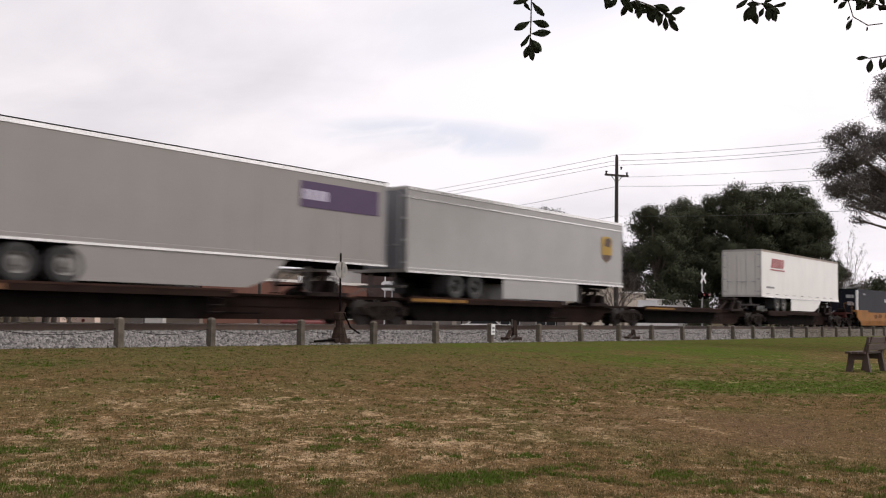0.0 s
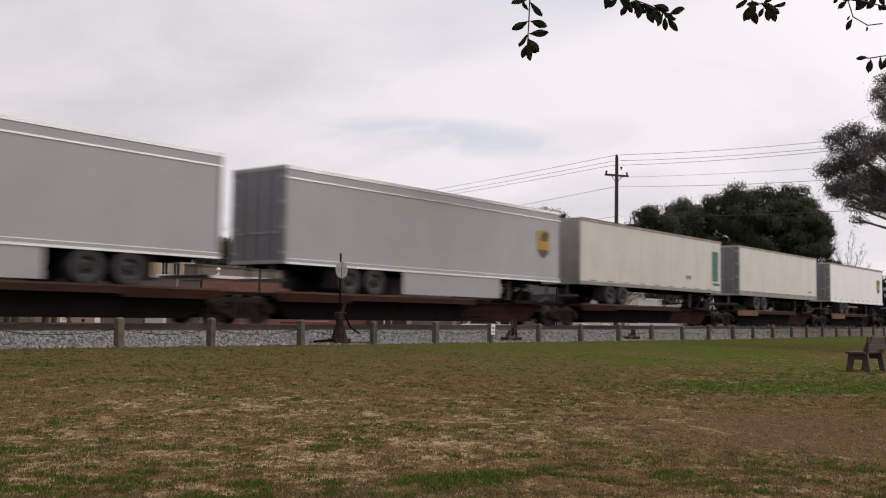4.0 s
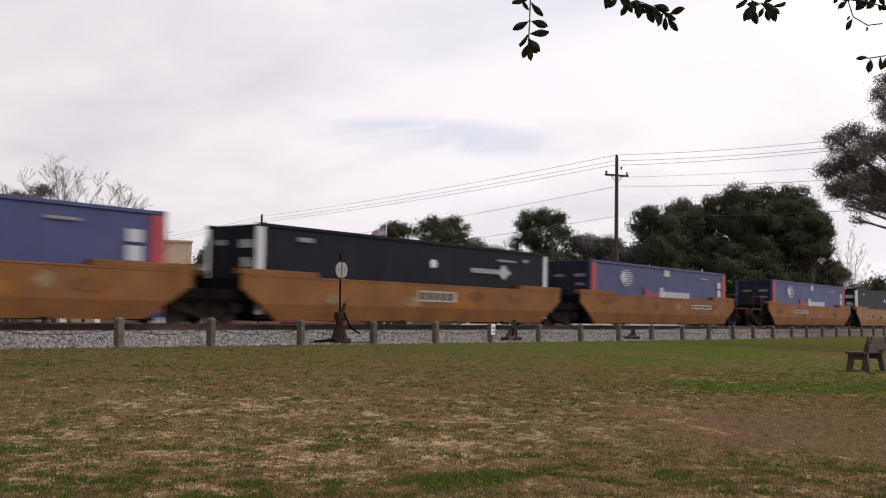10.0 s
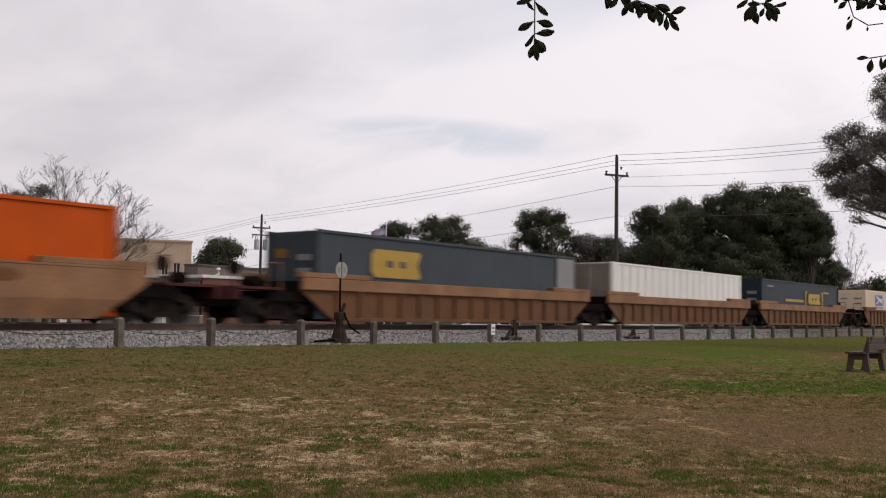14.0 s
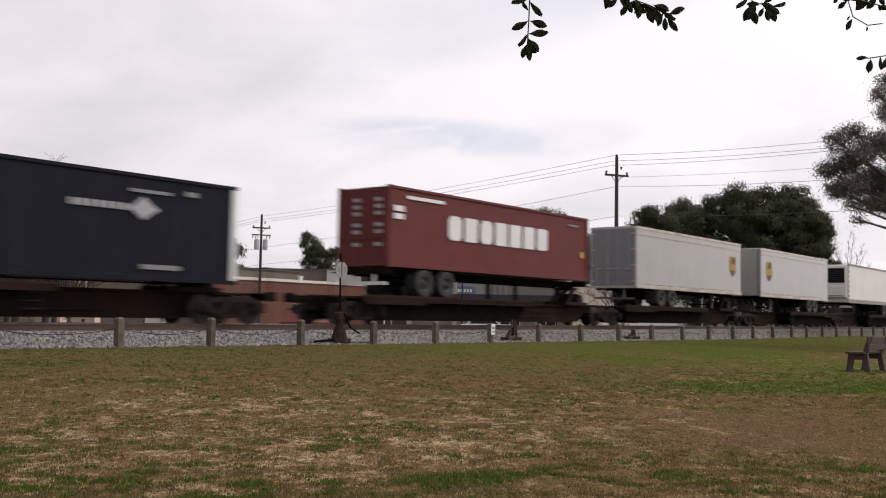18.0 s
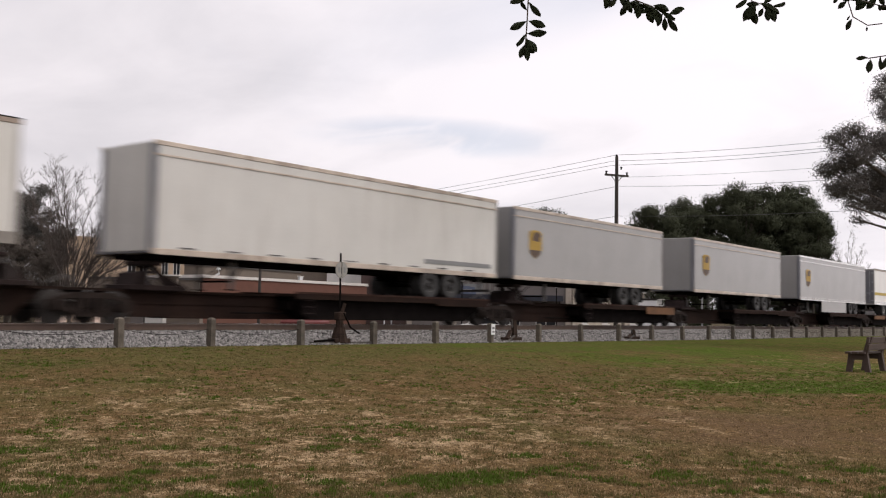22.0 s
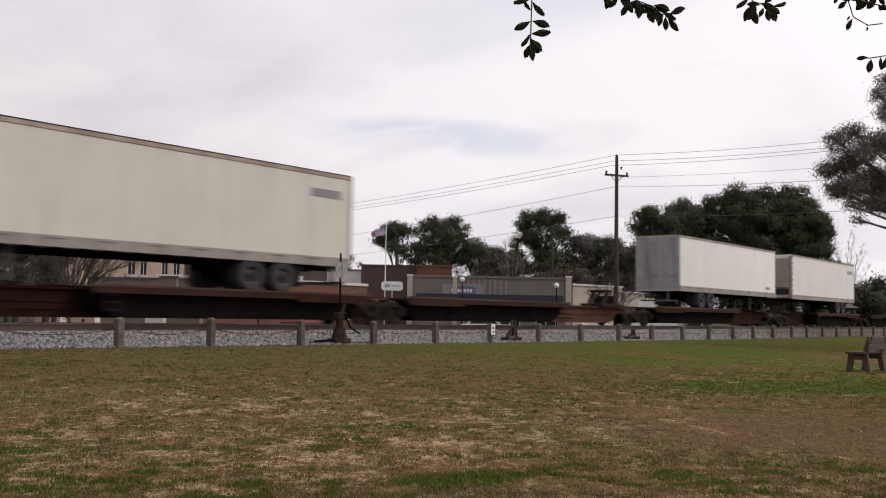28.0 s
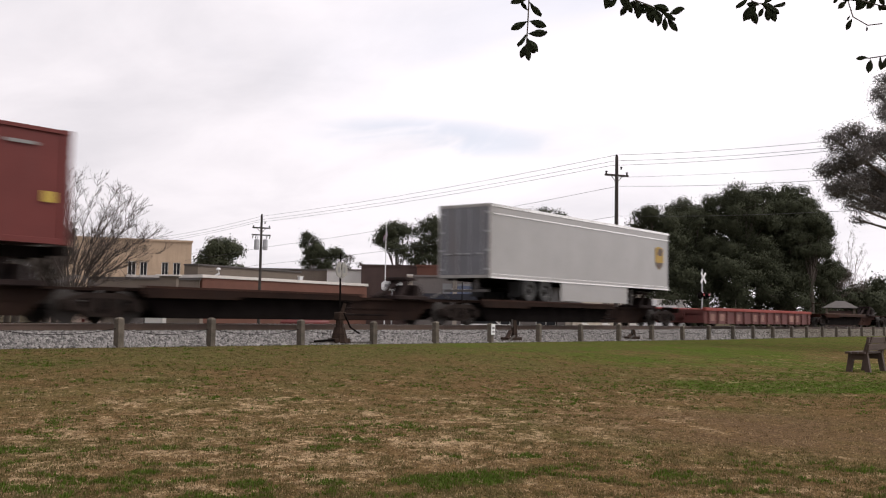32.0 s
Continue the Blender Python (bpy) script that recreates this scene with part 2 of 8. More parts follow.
P_PLATE = material("dirty_plate_paint", (0.42, 0.385, 0.33), 0.6, 0, 0.7, 1.05, 4, 20, 0.02)
P_RED = material("red_emblem", (0.3, 0.03, 0.038), 0.5, 0, 0.9, 1.05, 2, 20, 0.0)
P_GOLD = material("dull_gold_emblem", (0.38, 0.235, 0.030), 0.55, 0, 0.8, 1.08, 2, 20, 0.0)
P_DIM = material("dull_white_emblem", (0.43, 0.44, 0.48), 0.55, 0, 0.85, 1.05, 2, 20, 0.0)
P_WINE = material("wine_red_emblem", (0.20, 0.028, 0.06), 0.55, 0, 0.85, 1.05, 2, 20, 0.0)
P_BLUE = material("blue_emblem", (0.047, 0.10, 0.33), 0.5, 0, 0.9, 1.05, 2, 20, 0.0)
P_NAVY = material("navy_emblem", (0.03, 0.04, 0.12), 0.5, 0, 0.9, 1.05, 2, 20, 0.0)
P_GREEN = material("green_emblem", (0.02, 0.12, 0.085), 0.5, 0, 0.9, 1.05, 2, 20, 0.0)
P_GREY = material("grey_lettering", (0.2, 0.2, 0.2), 0.5, 0, 0.9, 1.05, 2, 20, 0.0)
POSTWOOD = material("weathered_post_wood", (0.1, 0.082, 0.062), 0.85, 0, 0.5, 1.35, 5, 34, 0.6, spread=0.15)
TIEWOOD = material("creosoted_tie_wood", (0.05, 0.042, 0.036), 0.9, 0, 0.7, 1.4, 4, 30, 0.4, spread=0.3)
RAILSTEEL = material("rusty_rail_steel", (0.075, 0.046, 0.032), 0.7, 0.1, 0.8, 1.2, 3, 40, 0.05)
RAILTOP = material("polished_rail_head", (0.5, 0.48, 0.46), 0.25, 0.95, 0.9, 1.05, 3, 40, 0.02)
BENCHC = material("aged_bench_slab", (0.062, 0.04, 0.031), 0.85, 0, 0.75, 1.2, 4, 40, 0.3)
BRICK = material("red_brick_far", (0.135, 0.056, 0.038), 0.85, 0, 0.82, 1.12, 0.8, 12, 0.1)
STUCCO = material("tan_stucco", (0.50, 0.37, 0.255), 0.85, 0, 0.85, 1.08, 0.5, 6, 0.1, dirt=(0.25, 0.18, 0.12), dirt_amount=0.3)
GREYWALL = material("grey_block_wall", (0.16, 0.14, 0.13), 0.85, 0, 0.85, 1.1, 0.5, 6, 0.1)
PALEWALL = material("pale_painted_wall", (0.62, 0.60, 0.57), 0.8, 0, 0.9, 1.05, 0.5, 6, 0.1)
CAPMETAL = material("pale_roof_coping", (0.66, 0.62, 0.58), 0.5, 0.1, 0.9, 1.05, 1, 10, 0.02)
ROOFDARK = material("dark_roofing", (0.09, 0.08, 0.075), 0.85, 0, 0.8, 1.2, 1, 10, 0.1)
POLEWOOD = material("utility_pole_wood", (0.045, 0.037, 0.031), 0.85, 0, 0.7, 1.2, 3, 30, 0.3)
WIREMAT = material("wire_metal", (0.10, 0.10, 0.105), 0.6, 0.3, 0.9, 1.1, 3, 30, 0.0)
GALV = material("galvanised_metal", (0.42, 0.42, 0.43), 0.45, 0.7, 0.85, 1.1, 3, 30, 0.03)
ASPHALT = material("street_asphalt", (0.06, 0.06, 0.06), 0.9, 0, 0.8, 1.2, 0.6, 40, 0.2)
BARK = material("tree_bark", (0.085, 0.068, 0.055), 0.9, 0, 0.6, 1.3, 4, 25, 0.5)
BAREBARK = material("pale_bare_bark", (0.20, 0.165, 0.14), 0.9, 0, 0.7, 1.2, 4, 25, 0.3)


def leaf_material(name, a, b):
    m = bpy.data.materials.new(name)
    m.use_nodes = True
    nt = m.node_tree
    s = nt.nodes["Principled BSDF"]
    s.inputs["Roughness"].default_value = 0.8
    s.inputs["Specular IOR Level"].default_value = 0.12
    g = nt.nodes.new("ShaderNodeNewGeometry")
    r = nt.nodes.new("ShaderNodeValToRGB")
    r.color_ramp.elements[0].color, r.color_ramp.elements[1].color = (*a, 1), (*b, 1)
    nt.links.new(g.outputs["Random Per Island"], r.inputs[0])
    nt.links.new(r.outputs[0], s.inputs["Base Color"])
    return m


LEAF_OAK = leaf_material("live_oak_leaves", (0.056, 0.052, 0.047), (0.098, 0.092, 0.082))
LEAF_PINE = leaf_material("pine_needles", (0.043, 0.048, 0.029), (0.060, 0.067, 0.038))
LEAF_LIVE = leaf_material("speckled_live_oak_leaves", (0.070, 0.064, 0.060), (0.15, 0.138, 0.126))
LEAF_NEAR = leaf_material("hanging_leaves", (0.018, 0.024, 0.014), (0.040, 0.050, 0.026))
LEAF_SCRUB = leaf_material("winter_scrub", (0.062, 0.052, 0.044), (0.125, 0.105, 0.09))


# green clumps and patches: x, y, radius, strength
TUFTS = [(5.1, 4.15, .22, .5), (5.5, 3.9, .26, .55), (5.3, 4.0, .2, .5), (6.68, 3.05, .2, .45), (4.0, 7.3, .25, .35), (4.6, 4.5, .14, .4), (3.7, 5.42, .15, .4), (5.2, 6.3, .15, .45), (4.87, 6.69, .12, .6), (5.89, 5.83, .13, .6), (4.47, 5.71, .14, .6), (4.0, 5.69, .12, .6), (4.2, 4.85, .12, .6), (6.66, 4.37, .12, .5), (6.4, 5.9, .12, .5),
         (12.7, 5.1, .4, .3), (16.9, 6.6, 1.1, .55), (18.0, 5.6, 1.2, .6), (19.2, 5.1, 0.9, .45), (23.0, 11.6, 2.0, .14), (27.6, 8.9, 2.6, .22), (32.0, 12.2, 3.0, .16), (22.5, 8.0, 1.4, .12)]


LAWN_AXIS = radians(38.0)   # the lawn widens along this line towards the fence


def lawn_material(name):
    """Dormant lawn: olive and brown turf, pale litter showing through, greener along the fence."""
    m = bpy.data.materials.new(name)
    m.use_nodes = True
    nt = m.node_tree
    s = nt.nodes["Principled BSDF"]
    s.inputs["Roughness"].default_value = 0.95
    s.inputs["Specular IOR Level"].default_value = 0.0
    N, L = nt.nodes.new, nt.links.new
    g = N("ShaderNodeNewGeometry")
    sep = N("ShaderNodeSeparateXYZ"); L(g.outputs["Position"], sep.inputs[0])
    # tufts lie over along the mowing direction
    lay = N("ShaderNodeMapping"); lay.vector_type = "TEXTURE"
    lay.inputs["Rotation"].default_value = (0, 0, LAWN_AXIS); lay.inputs["Scale"].default_value = (1.4, 1, 1)
    L(g.outputs["Position"], lay.inputs["Vector"])

    def noise_at(scale, detail=4, rough=0.55, warp=0.0):
        n = N("ShaderNodeTexNoise")
        for k, q in (("Scale", scale), ("Detail", detail), ("Roughness", rough), ("Distortion", warp)):
            n.inputs[k].default_value = q
        L(lay.outputs[0], n.inputs["Vector"])
        return n.outputs[0]

    def ranged(v, a, b, c, d):
        r = N("ShaderNodeMapRange"); r.interpolation_type = "SMOOTHSTEP"
        for i, q in enumerate((a, b, c, d)):
            r.inputs[i + 1].default_value = q
        L(v, r.inputs[0])
        return r.outputs[0]

    def math2(op, a, b):
        r = N("ShaderNodeMath"); r.operation = op
        for i, q in enumerate((a, b)):
            if isinstance(q, float):
                r.inputs[i].default_value = q
            else:
                L(q, r.inputs[i])
        return r.outputs[0]

    def mixed(k, a, b):
        n = N("ShaderNodeMix"); n.data_type = "RGBA"
        for i, q in ((0, k), (6, a), (7, b)):
            if isinstance(q, tuple):
                n.inputs[i].default_value = (*q, 1)
            elif isinstance(q, float):
                n.inputs[i].default_value = q
            else:
                L(q, n.inputs[i])
        return n.outputs[2]

    north = ranged(sep.outputs[1], 6.5, 18.5, 0.0, 1.0)
    east = math2("MULTIPLY", ranged(sep.outputs[0], 13.0, 18.0, 0.0, 1.0), math2("MULTIPLY", ranged(sep.outputs[1], 3.3, 5.5, 0.0, 1.0), ranged(sep.outputs[1], 7.0, 10.5, 1.0, 0.35)))
    broad = noise_at(0.42, 3, 0.6)
    # turf: brown to olive, greener towards the fence
    olive = ranged(math2("ADD", math2("ADD", broad, math2("MULTIPLY", noise_at(2.3, 4, 0.65), 0.6)), math2("ADD", math2("MULTIPLY", north, 0.26), math2("MULTIPLY", east, 0.12))), 0.72, 1.14, 0.0, 1.0)
    turf = mixed(olive, (0.112, 0.072, 0.034), (0.082, 0.072, 0.027))
    # vivid green patches
    green = math2("ADD", math2("MULTIPLY", east, 0.27), math2("MULTIPLY", north, 0.06))
    far_green = math2("MULTIPLY", ranged(sep.outputs[0], 15.0, 24.0, 0.0, 1.0), ranged(sep.outputs[1], 9.0, 12.5, 0.0, 0.16))
    green = math2("ADD", green, far_green)
    for x, y, r, k in TUFTS:
        d = N("ShaderNodeVectorMath"); d.operation = "DISTANCE"; d.inputs[1].default_value = (x, y, -0.2)
        L(g.outputs["Position"], d.inputs[0])
        green = math2("ADD", green, ranged(d.outputs["Value"], r * 1.6, r * 0.3, 0.0, k))
    green = ranged(math2("ADD", green, math2("ADD", math2("MULTIPLY", noise_at(1.0, 5, 0.7), 0.85), math2("MULTIPLY", noise_at(6.0, 5, 0.75), 0.45))), 0.80, 1.16, 0.0, 0.8)
    turf = mixed(green, turf, (0.052, 0.086, 0.013))
    # pale dry litter lying open, less of it towards the fence
    litter = math2("ADD", math2("MULTIPLY", noise_at(2.6, 4, 0.7, 0.4), 0.5), math2("MULTIPLY", noise_at(11.0, 6, 0.8, 0.3), 0.62))
    litter = ranged(math2("SUBTRACT", litter, math2("ADD", math2("MULTIPLY", north, 0.13), math2("ADD", ranged(sep.outputs[0], 7.0, 14.0, 0.0, 0.05), ranged(sep.outputs[1], 5.2, 3.2, 0.0, 0.05)))), 0.53, 0.65, 0.0, 0.85)
    turf = mixed(litter, turf, (0.33, 0.238, 0.145))
    # worn bare soil
    d = N("ShaderNodeVectorMath"); d.operation = "DISTANCE"; d.inputs[1].default_value = (10.6, 3.7, -0.2)
    L(g.outputs["Position"], d.inputs[0])
    worn = math2("MULTIPLY", ranged(d.outputs["Value"], 3.2, 0.8, 0.0, 0.8), ranged(noise_at(1.1, 4, 0.7), 0.36, 0.56, 0.2, 1.0))
    turf = mixed(worn, turf, (0.105, 0.068, 0.040))
    # grain: stalks, shadows between them and crumbs
    grain = N("ShaderNodeHueSaturation")
    L(math2("MULTIPLY", ranged(noise_at(42.0, 5, 0.85), 0.36, 0.66, 0.5, 1.55), ranged(noise_at(12.0, 4, 0.75), 0.34, 0.64, 0.72, 1.3)), grain.inputs["Value"])
    L(turf, grain.inputs["Color"])
    last = mixed(ranged(sep.outputs[1], 25.0, 27.0, 0.0, 0.85), grain.outputs[0], (0.085, 0.068, 0.052))
    bp = N("ShaderNodeBump"); bp.inputs["Strength"].default_value = 0.6; bp.inputs["Distance"].default_value = 0.03
    L(noise_at(30.0, 5, 0.7), bp.inputs["Height"]); L(bp.outputs[0], s.inputs["Normal"])
    L(last, s.inputs["Base Color"])
    return m


def blade_material(name, steps):
    """Thin blades of many tints that let some light through."""
    m = bpy.data.materials.new(name)
    m.use_nodes = True
    nt = m.node_tree
    N, L = nt.nodes.new, nt.links.new
    g, r = N("ShaderNodeNewGeometry"), N("ShaderNodeValToRGB")
    while len(r.color_ramp.elements) < len(steps):
        r.color_ramp.elements.new(0.5)
    for i, (e, c) in enumerate(zip(r.color_ramp.elements, steps)):
        e.position, e.color = i / (len(steps) - 1), (*c, 1)
    L(g.outputs["Random Per Island"], r.inputs[0])
    front, back, both = N("ShaderNodeBsdfDiffuse"), N("ShaderNodeBsdfTranslucent"), N("ShaderNodeMixShader")
    L(r.outputs[0], front.inputs[0]); L(r.outputs[0], back.inputs[0])
    both.inputs[0].default_value = 0.4
    L(front.outputs[0], both.inputs[1]); L(back.outputs[0], both.inputs[2])
    L(both.outputs[0], nt.nodes["Material Output"].inputs[0])
    return m


LAWN = lawn_material("dormant_lawn")
GREENBLADE = blade_material("green_grass_blades", ((0.040, 0.064, 0.009), (0.072, 0.115, 0.018), (0.112, 0.165, 0.032)))
STRAWBLADE = blade_material("dry_grass_blades", ((0.065, 0.044, 0.019), (0.17, 0.115, 0.054), (0.26, 0.182, 0.098), (0.46, 0.345, 0.22)))
OLIVEBLADE = blade_material("olive_grass_blades", ((0.076, 0.063, 0.025), (0.122, 0.104, 0.042), (0.19, 0.152, 0.074)))


def stone_material():
    m = bpy.data.materials.new("grey_ballast")
    m.use_nodes = True
    nt = m.node_tree
    s = nt.nodes["Principled BSDF"]
    s.inputs["Roughness"].default_value = 0.9
    g = nt.nodes.new("ShaderNodeNewGeometry")
    n = nt.nodes.new("ShaderNodeTexNoise"); n.inputs["Scale"].default_value = 14; n.inputs["Detail"].default_value = 5
    nt.links.new(g.outputs["Position"], n.inputs["Vector"])
    ad = nt.nodes.new("ShaderNodeMath"); ad.operation = "MULTIPLY_ADD"; ad.inputs[1].default_value = 0.6
    mu = nt.nodes.new("ShaderNodeMath"); mu.operation = "MULTIPLY"; mu.inputs[1].default_value = 0.4
    nt.links.new(n.outputs[0], mu.inputs[0]); nt.links.new(g.outputs["Random Per Island"], ad.inputs[0]); nt.links.new(mu.outputs[0], ad.inputs[2])
    r = nt.nodes.new("ShaderNodeValToRGB")
    r.color_ramp.elements[0].position, r.color_ramp.elements[0].color = 0.15, (0.020, 0.019, 0.018, 1)
    r.color_ramp.elements[1].position, r.color_ramp.elements[1].color = 0.9, (0.33, 0.31, 0.295, 1)
    nt.links.new(ad.outputs[0], r.inputs[0])
    sep = nt.nodes.new("ShaderNodeSeparateXYZ"); nt.links.new(g.outputs["Position"], sep.inputs[0])
    far = nt.nodes.new("ShaderNodeMapRange")
    for i, q in enumerate((50.0, 66.0, 0.0, 0.8)):
        far.inputs[i + 1].default_value = q
    mx = nt.nodes.new("ShaderNodeMix"); mx.data_type = "RGBA"; mx.inputs[7].default_value = (0.105, 0.088, 0.062, 1)
    nt.links.new(sep.outputs[0], far.inputs[0]); nt.links.new(far.outputs[0], mx.inputs[0]); nt.links.new(r.outputs[0], mx.inputs[6])
    nt.links.new(mx.outputs[2], s.inputs["Base Color"])
    return m


STONE = stone_material()

# ---- mesh helpers ----
CACHE = {}


def box(bm, x0, x1, y0, y1, z0, z1, bevel=0.0):
    r = bmesh.ops.create_cube(bm, size=1)
    vs = r["verts"]
    for v in vs:
        v.co = Vector((x0 if v.co.x < 0 else x1, y0 if v.co.y < 0 else y1, z0 if v.co.z < 0 else z1))
    if bevel:
        es = list({e for v in vs for e in v.link_edges})
        bmesh.ops.bevel(bm, geom=es, offset=bevel, segments=1, affect="EDGES")
    return bm


def rod(bm, a, b, r, seg=8, r2=None):
    a, b = Vector(a), Vector(b)
    d = b - a
    m = Matrix.Translation((a + b) / 2) @ d.to_track_quat("Z", "Y").to_matrix().to_4x4()
    bmesh.ops.create_cone(bm, cap_ends=True, segments=seg, radius1=r, radius2=r if r2 is None else r2, depth=d.length, matrix=m)
    return bm


def lathe(bm, profile, seg=18):
    """A closed profile of (radius, y) pairs turned about the y axis."""
    rings = []
    for k in range(seg):
        a = 2 * math.pi * k / seg
        rings.append([bm.verts.new((r * math.cos(a), y, r * math.sin(a))) for r, y in profile])
    n = len(profile)
    for k in range(seg):
        p, q = rings[k], rings[(k + 1) % seg]
        for i in range(n):
            j = (i + 1) % n
            bm.faces.new((p[i], p[j], q[j], q[i]))
    bmesh.ops.recalc_face_normals(bm, faces=bm.faces)


def strand(bm, pts, r, sides=5):
    """One continuous tube through the points."""
    rings = []
    for i, p in enumerate(pts):
        d = (pts[min(i + 1, len(pts) - 1)] - pts[max(i - 1, 0)]).normalized()
        u = d.cross(Vector((0, 0, 1)) if abs(d.z) < 0.9 else Vector((1, 0, 0))).normalized()
        w = d.cross(u)
        rings.append([bm.verts.new(p + (u * math.cos(2 * math.pi * k / sides) + w * math.sin(2 * math.pi * k / sides)) * r) for k in range(sides)])
    for a, b in zip(rings, rings[1:]):
        for k in range(sides):
            j = (k + 1) % sides
            bm.faces.new((a[k], a[j], b[j], b[k]))


def prism(bm, outline, y0, y1):
    """An outline of (x, z) pairs drawn out from y0 to y1."""
    a = [bm.verts.new((x, y0, z)) for x, z in outline]
    b = [bm.verts.new((x, y1, z)) for x, z in outline]
    bm.faces.new(a), bm.faces.new(list(reversed(b)))
    for i in range(len(a)):
        j = (i + 1) % len(a)
        bm.faces.new((a[j], a[i], b[i], b[j]))
    bmesh.ops.recalc_face_normals(bm, faces=bm.faces)
    return bm


def mesh_of(key, build, mat):
    """The mesh that build(bm) makes, made once for each key and material."""
    k = (key, mat.name)
    if key is None or k not in CACHE:
        bm = bmesh.new()
        build(bm)
        me = bpy.data.meshes.new("mesh")
        bm.to_mesh(me)
        bm.free()
        me.materials.append(mat)
        if key is None:
            return me
        CACHE[k] = me
    return CACHE[k]


def part(name, build, mat, parent=None, label="", key=None, at=None):
    ob = new(name, mesh_of(key, build, mat))
    if parent is not None:
        ob.parent = parent
    if at is not None:
        ob.matrix_basis = at
    if label:
        tagged(ob, label)
    return ob


def thing(name, label, category, m=None, group="", kind=""):
    ob = new(name)
    ob.empty_display_size = 0.3
    if m is not None:
        ob.matrix_basis = m
    return tagged(ob, label, category, group, kind)


def structure(name, build, mat, label, category):
    return tagged(part(name, build, mat), label, category, kind="structure")


def raw_mesh(name, verts, faces, mat):
    """Mesh from numpy arrays: verts (n, 3), faces (m, k), all of k corners."""
    me = bpy.data.meshes.new("mesh")
    k = faces.shape[1]
    me.vertices.add(len(verts)); me.vertices.foreach_set("co", verts.astype(np.float32).ravel())
    me.loops.add(faces.size); me.loops.foreach_set("vertex_index", faces.astype(np.int32).ravel())
    me.polygons.add(len(faces)); me.polygons.foreach_set("loop_start", np.arange(0, faces.size, k, dtype=np.int32))
    me.update(calc_edges=True)
    me.validate()
    me.materials.append(mat)
    return new(name, me)


def tubes(name, pieces, mat, sides=5):
    """One mesh of many tapered tubes; pieces: (start, end, radius, end radius)."""
    a = np.array([tuple(p[0]) for p in pieces]); b = np.array([tuple(p[1]) for p in pieces])
    r0 = np.array([p[2] for p in pieces]); r1 = np.array([p[3] for p in pieces])
    d = b - a
    d /= np.linalg.norm(d, axis=1, keepdims=True) + 1e-9
    ref = np.where(np.abs(d[:, 2:3]) < 0.9, [[0, 0, 1.0]], [[1.0, 0, 0]])
    u = np.cross(d, ref); u /= np.linalg.norm(u, axis=1, keepdims=True)
    w = np.cross(d, u)
    ang = np.arange(sides) * 2 * np.pi / sides
    ring = u[:, None] * np.cos(ang)[None, :, None] + w[:, None] * np.sin(ang)[None, :, None]
    v = np.concatenate([a[:, None] + ring * r0[:, None, None], b[:, None] + ring * r1[:, None, None]], 1).reshape(-1, 3)
    k = np.arange(sides)
    q = np.stack([k, (k + 1) % sides, (k + 1) % sides + sides, k + sides], -1)
    f = (q[None] + (np.arange(len(pieces)) * 2 * sides)[:, None, None]).reshape(-1, 4)
    return raw_mesh(name, v, f, mat)


def leaf_cloud(name, blobs, count, size, mat, seed, parent=None, label="", loose=1.0):
    """Many small leaf faces scattered in clumps over blobs (x, y, z, rx, ry, rz)."""
    rng = np.random.default_rng(seed)
    blobs = np.array(blobs, float)
    vol = blobs[:, 3] * blobs[:, 4] * blobs[:, 5]
    per = max(1, int(count / 26))
    pick = rng.choice(len(blobs), per, p=vol ** 0.8 / (vol ** 0.8).sum())
    u = rng.normal(size=(per, 3)); u /= np.linalg.norm(u, axis=1, keepdims=True)
    rad = (0.35 + 0.65 * rng.random((per, 1)) ** 0.5)
    clump = blobs[pick, :3] + u * rad * blobs[pick, 3:]
    spread = loose * size * (1.5 + 1.8 * rng.random((per, 1, 1)))
    c = (clump[:, None] + rng.normal(size=(per, 26, 3)) * spread * np.array([1, 1, 0.75])).reshape(-1, 3)
    n = len(c)
    # leaves lie roughly along the outside of their clump
    out = c - np.repeat(blobs[pick, :3], 26, axis=0)
    out /= np.linalg.norm(out, axis=1, keepdims=True) + 1e-6
    out += rng.normal(size=(n, 3)) * 0.24 * loose
    a = np.cross(out, rng.normal(size=(n, 3))); a /= np.linalg.norm(a, axis=1, keepdims=True)
    b = np.cross(out, a); b /= np.linalg.norm(b, axis=1, keepdims=True)
    k = size * (0.6 + 0.8 * rng.random((n, 1)))
    v = np.stack([c - a * k, c + b * k * 0.45, c + a * k, c - b * k * 0.45], 1).reshape(-1, 3)
    f = np.arange(4 * n).reshape(n, 4)
    ob = raw_mesh(name, v, f, mat)
    if parent is not None:
        ob.parent = parent
    if label:
        tagged(ob, label)
    return ob


# ---- ground, track bed, track ----
TRACK_Y, RAIL_Z = 23.79, 0.55


def ground_z(x, y):
    s = np.clip((y - 7.0) / 11.0, 0, 1)
    z = -0.30 + 0.30 * s * s * (3 - 2 * s)
    b = np.clip((y - 27.5) / 8.0, 0, 1)
    z = z - 0.45 * b * b * (3 - 2 * b)
    roll = 0.05 * np.sin(x * 0.31 + 1.0) * np.sin(y * 0.42) * np.clip((17 - y) / 6, 0, 1)
    near = np.clip(1 - np.hypot(x - 20, y - 12) / 60, 0, 1)
    slope = np.clip(0.13 - 0.0045 * x, -0.08, 0.13) * np.clip((26 - np.abs(y)) / 8, 0, 1)
    return z + roll * near + slope


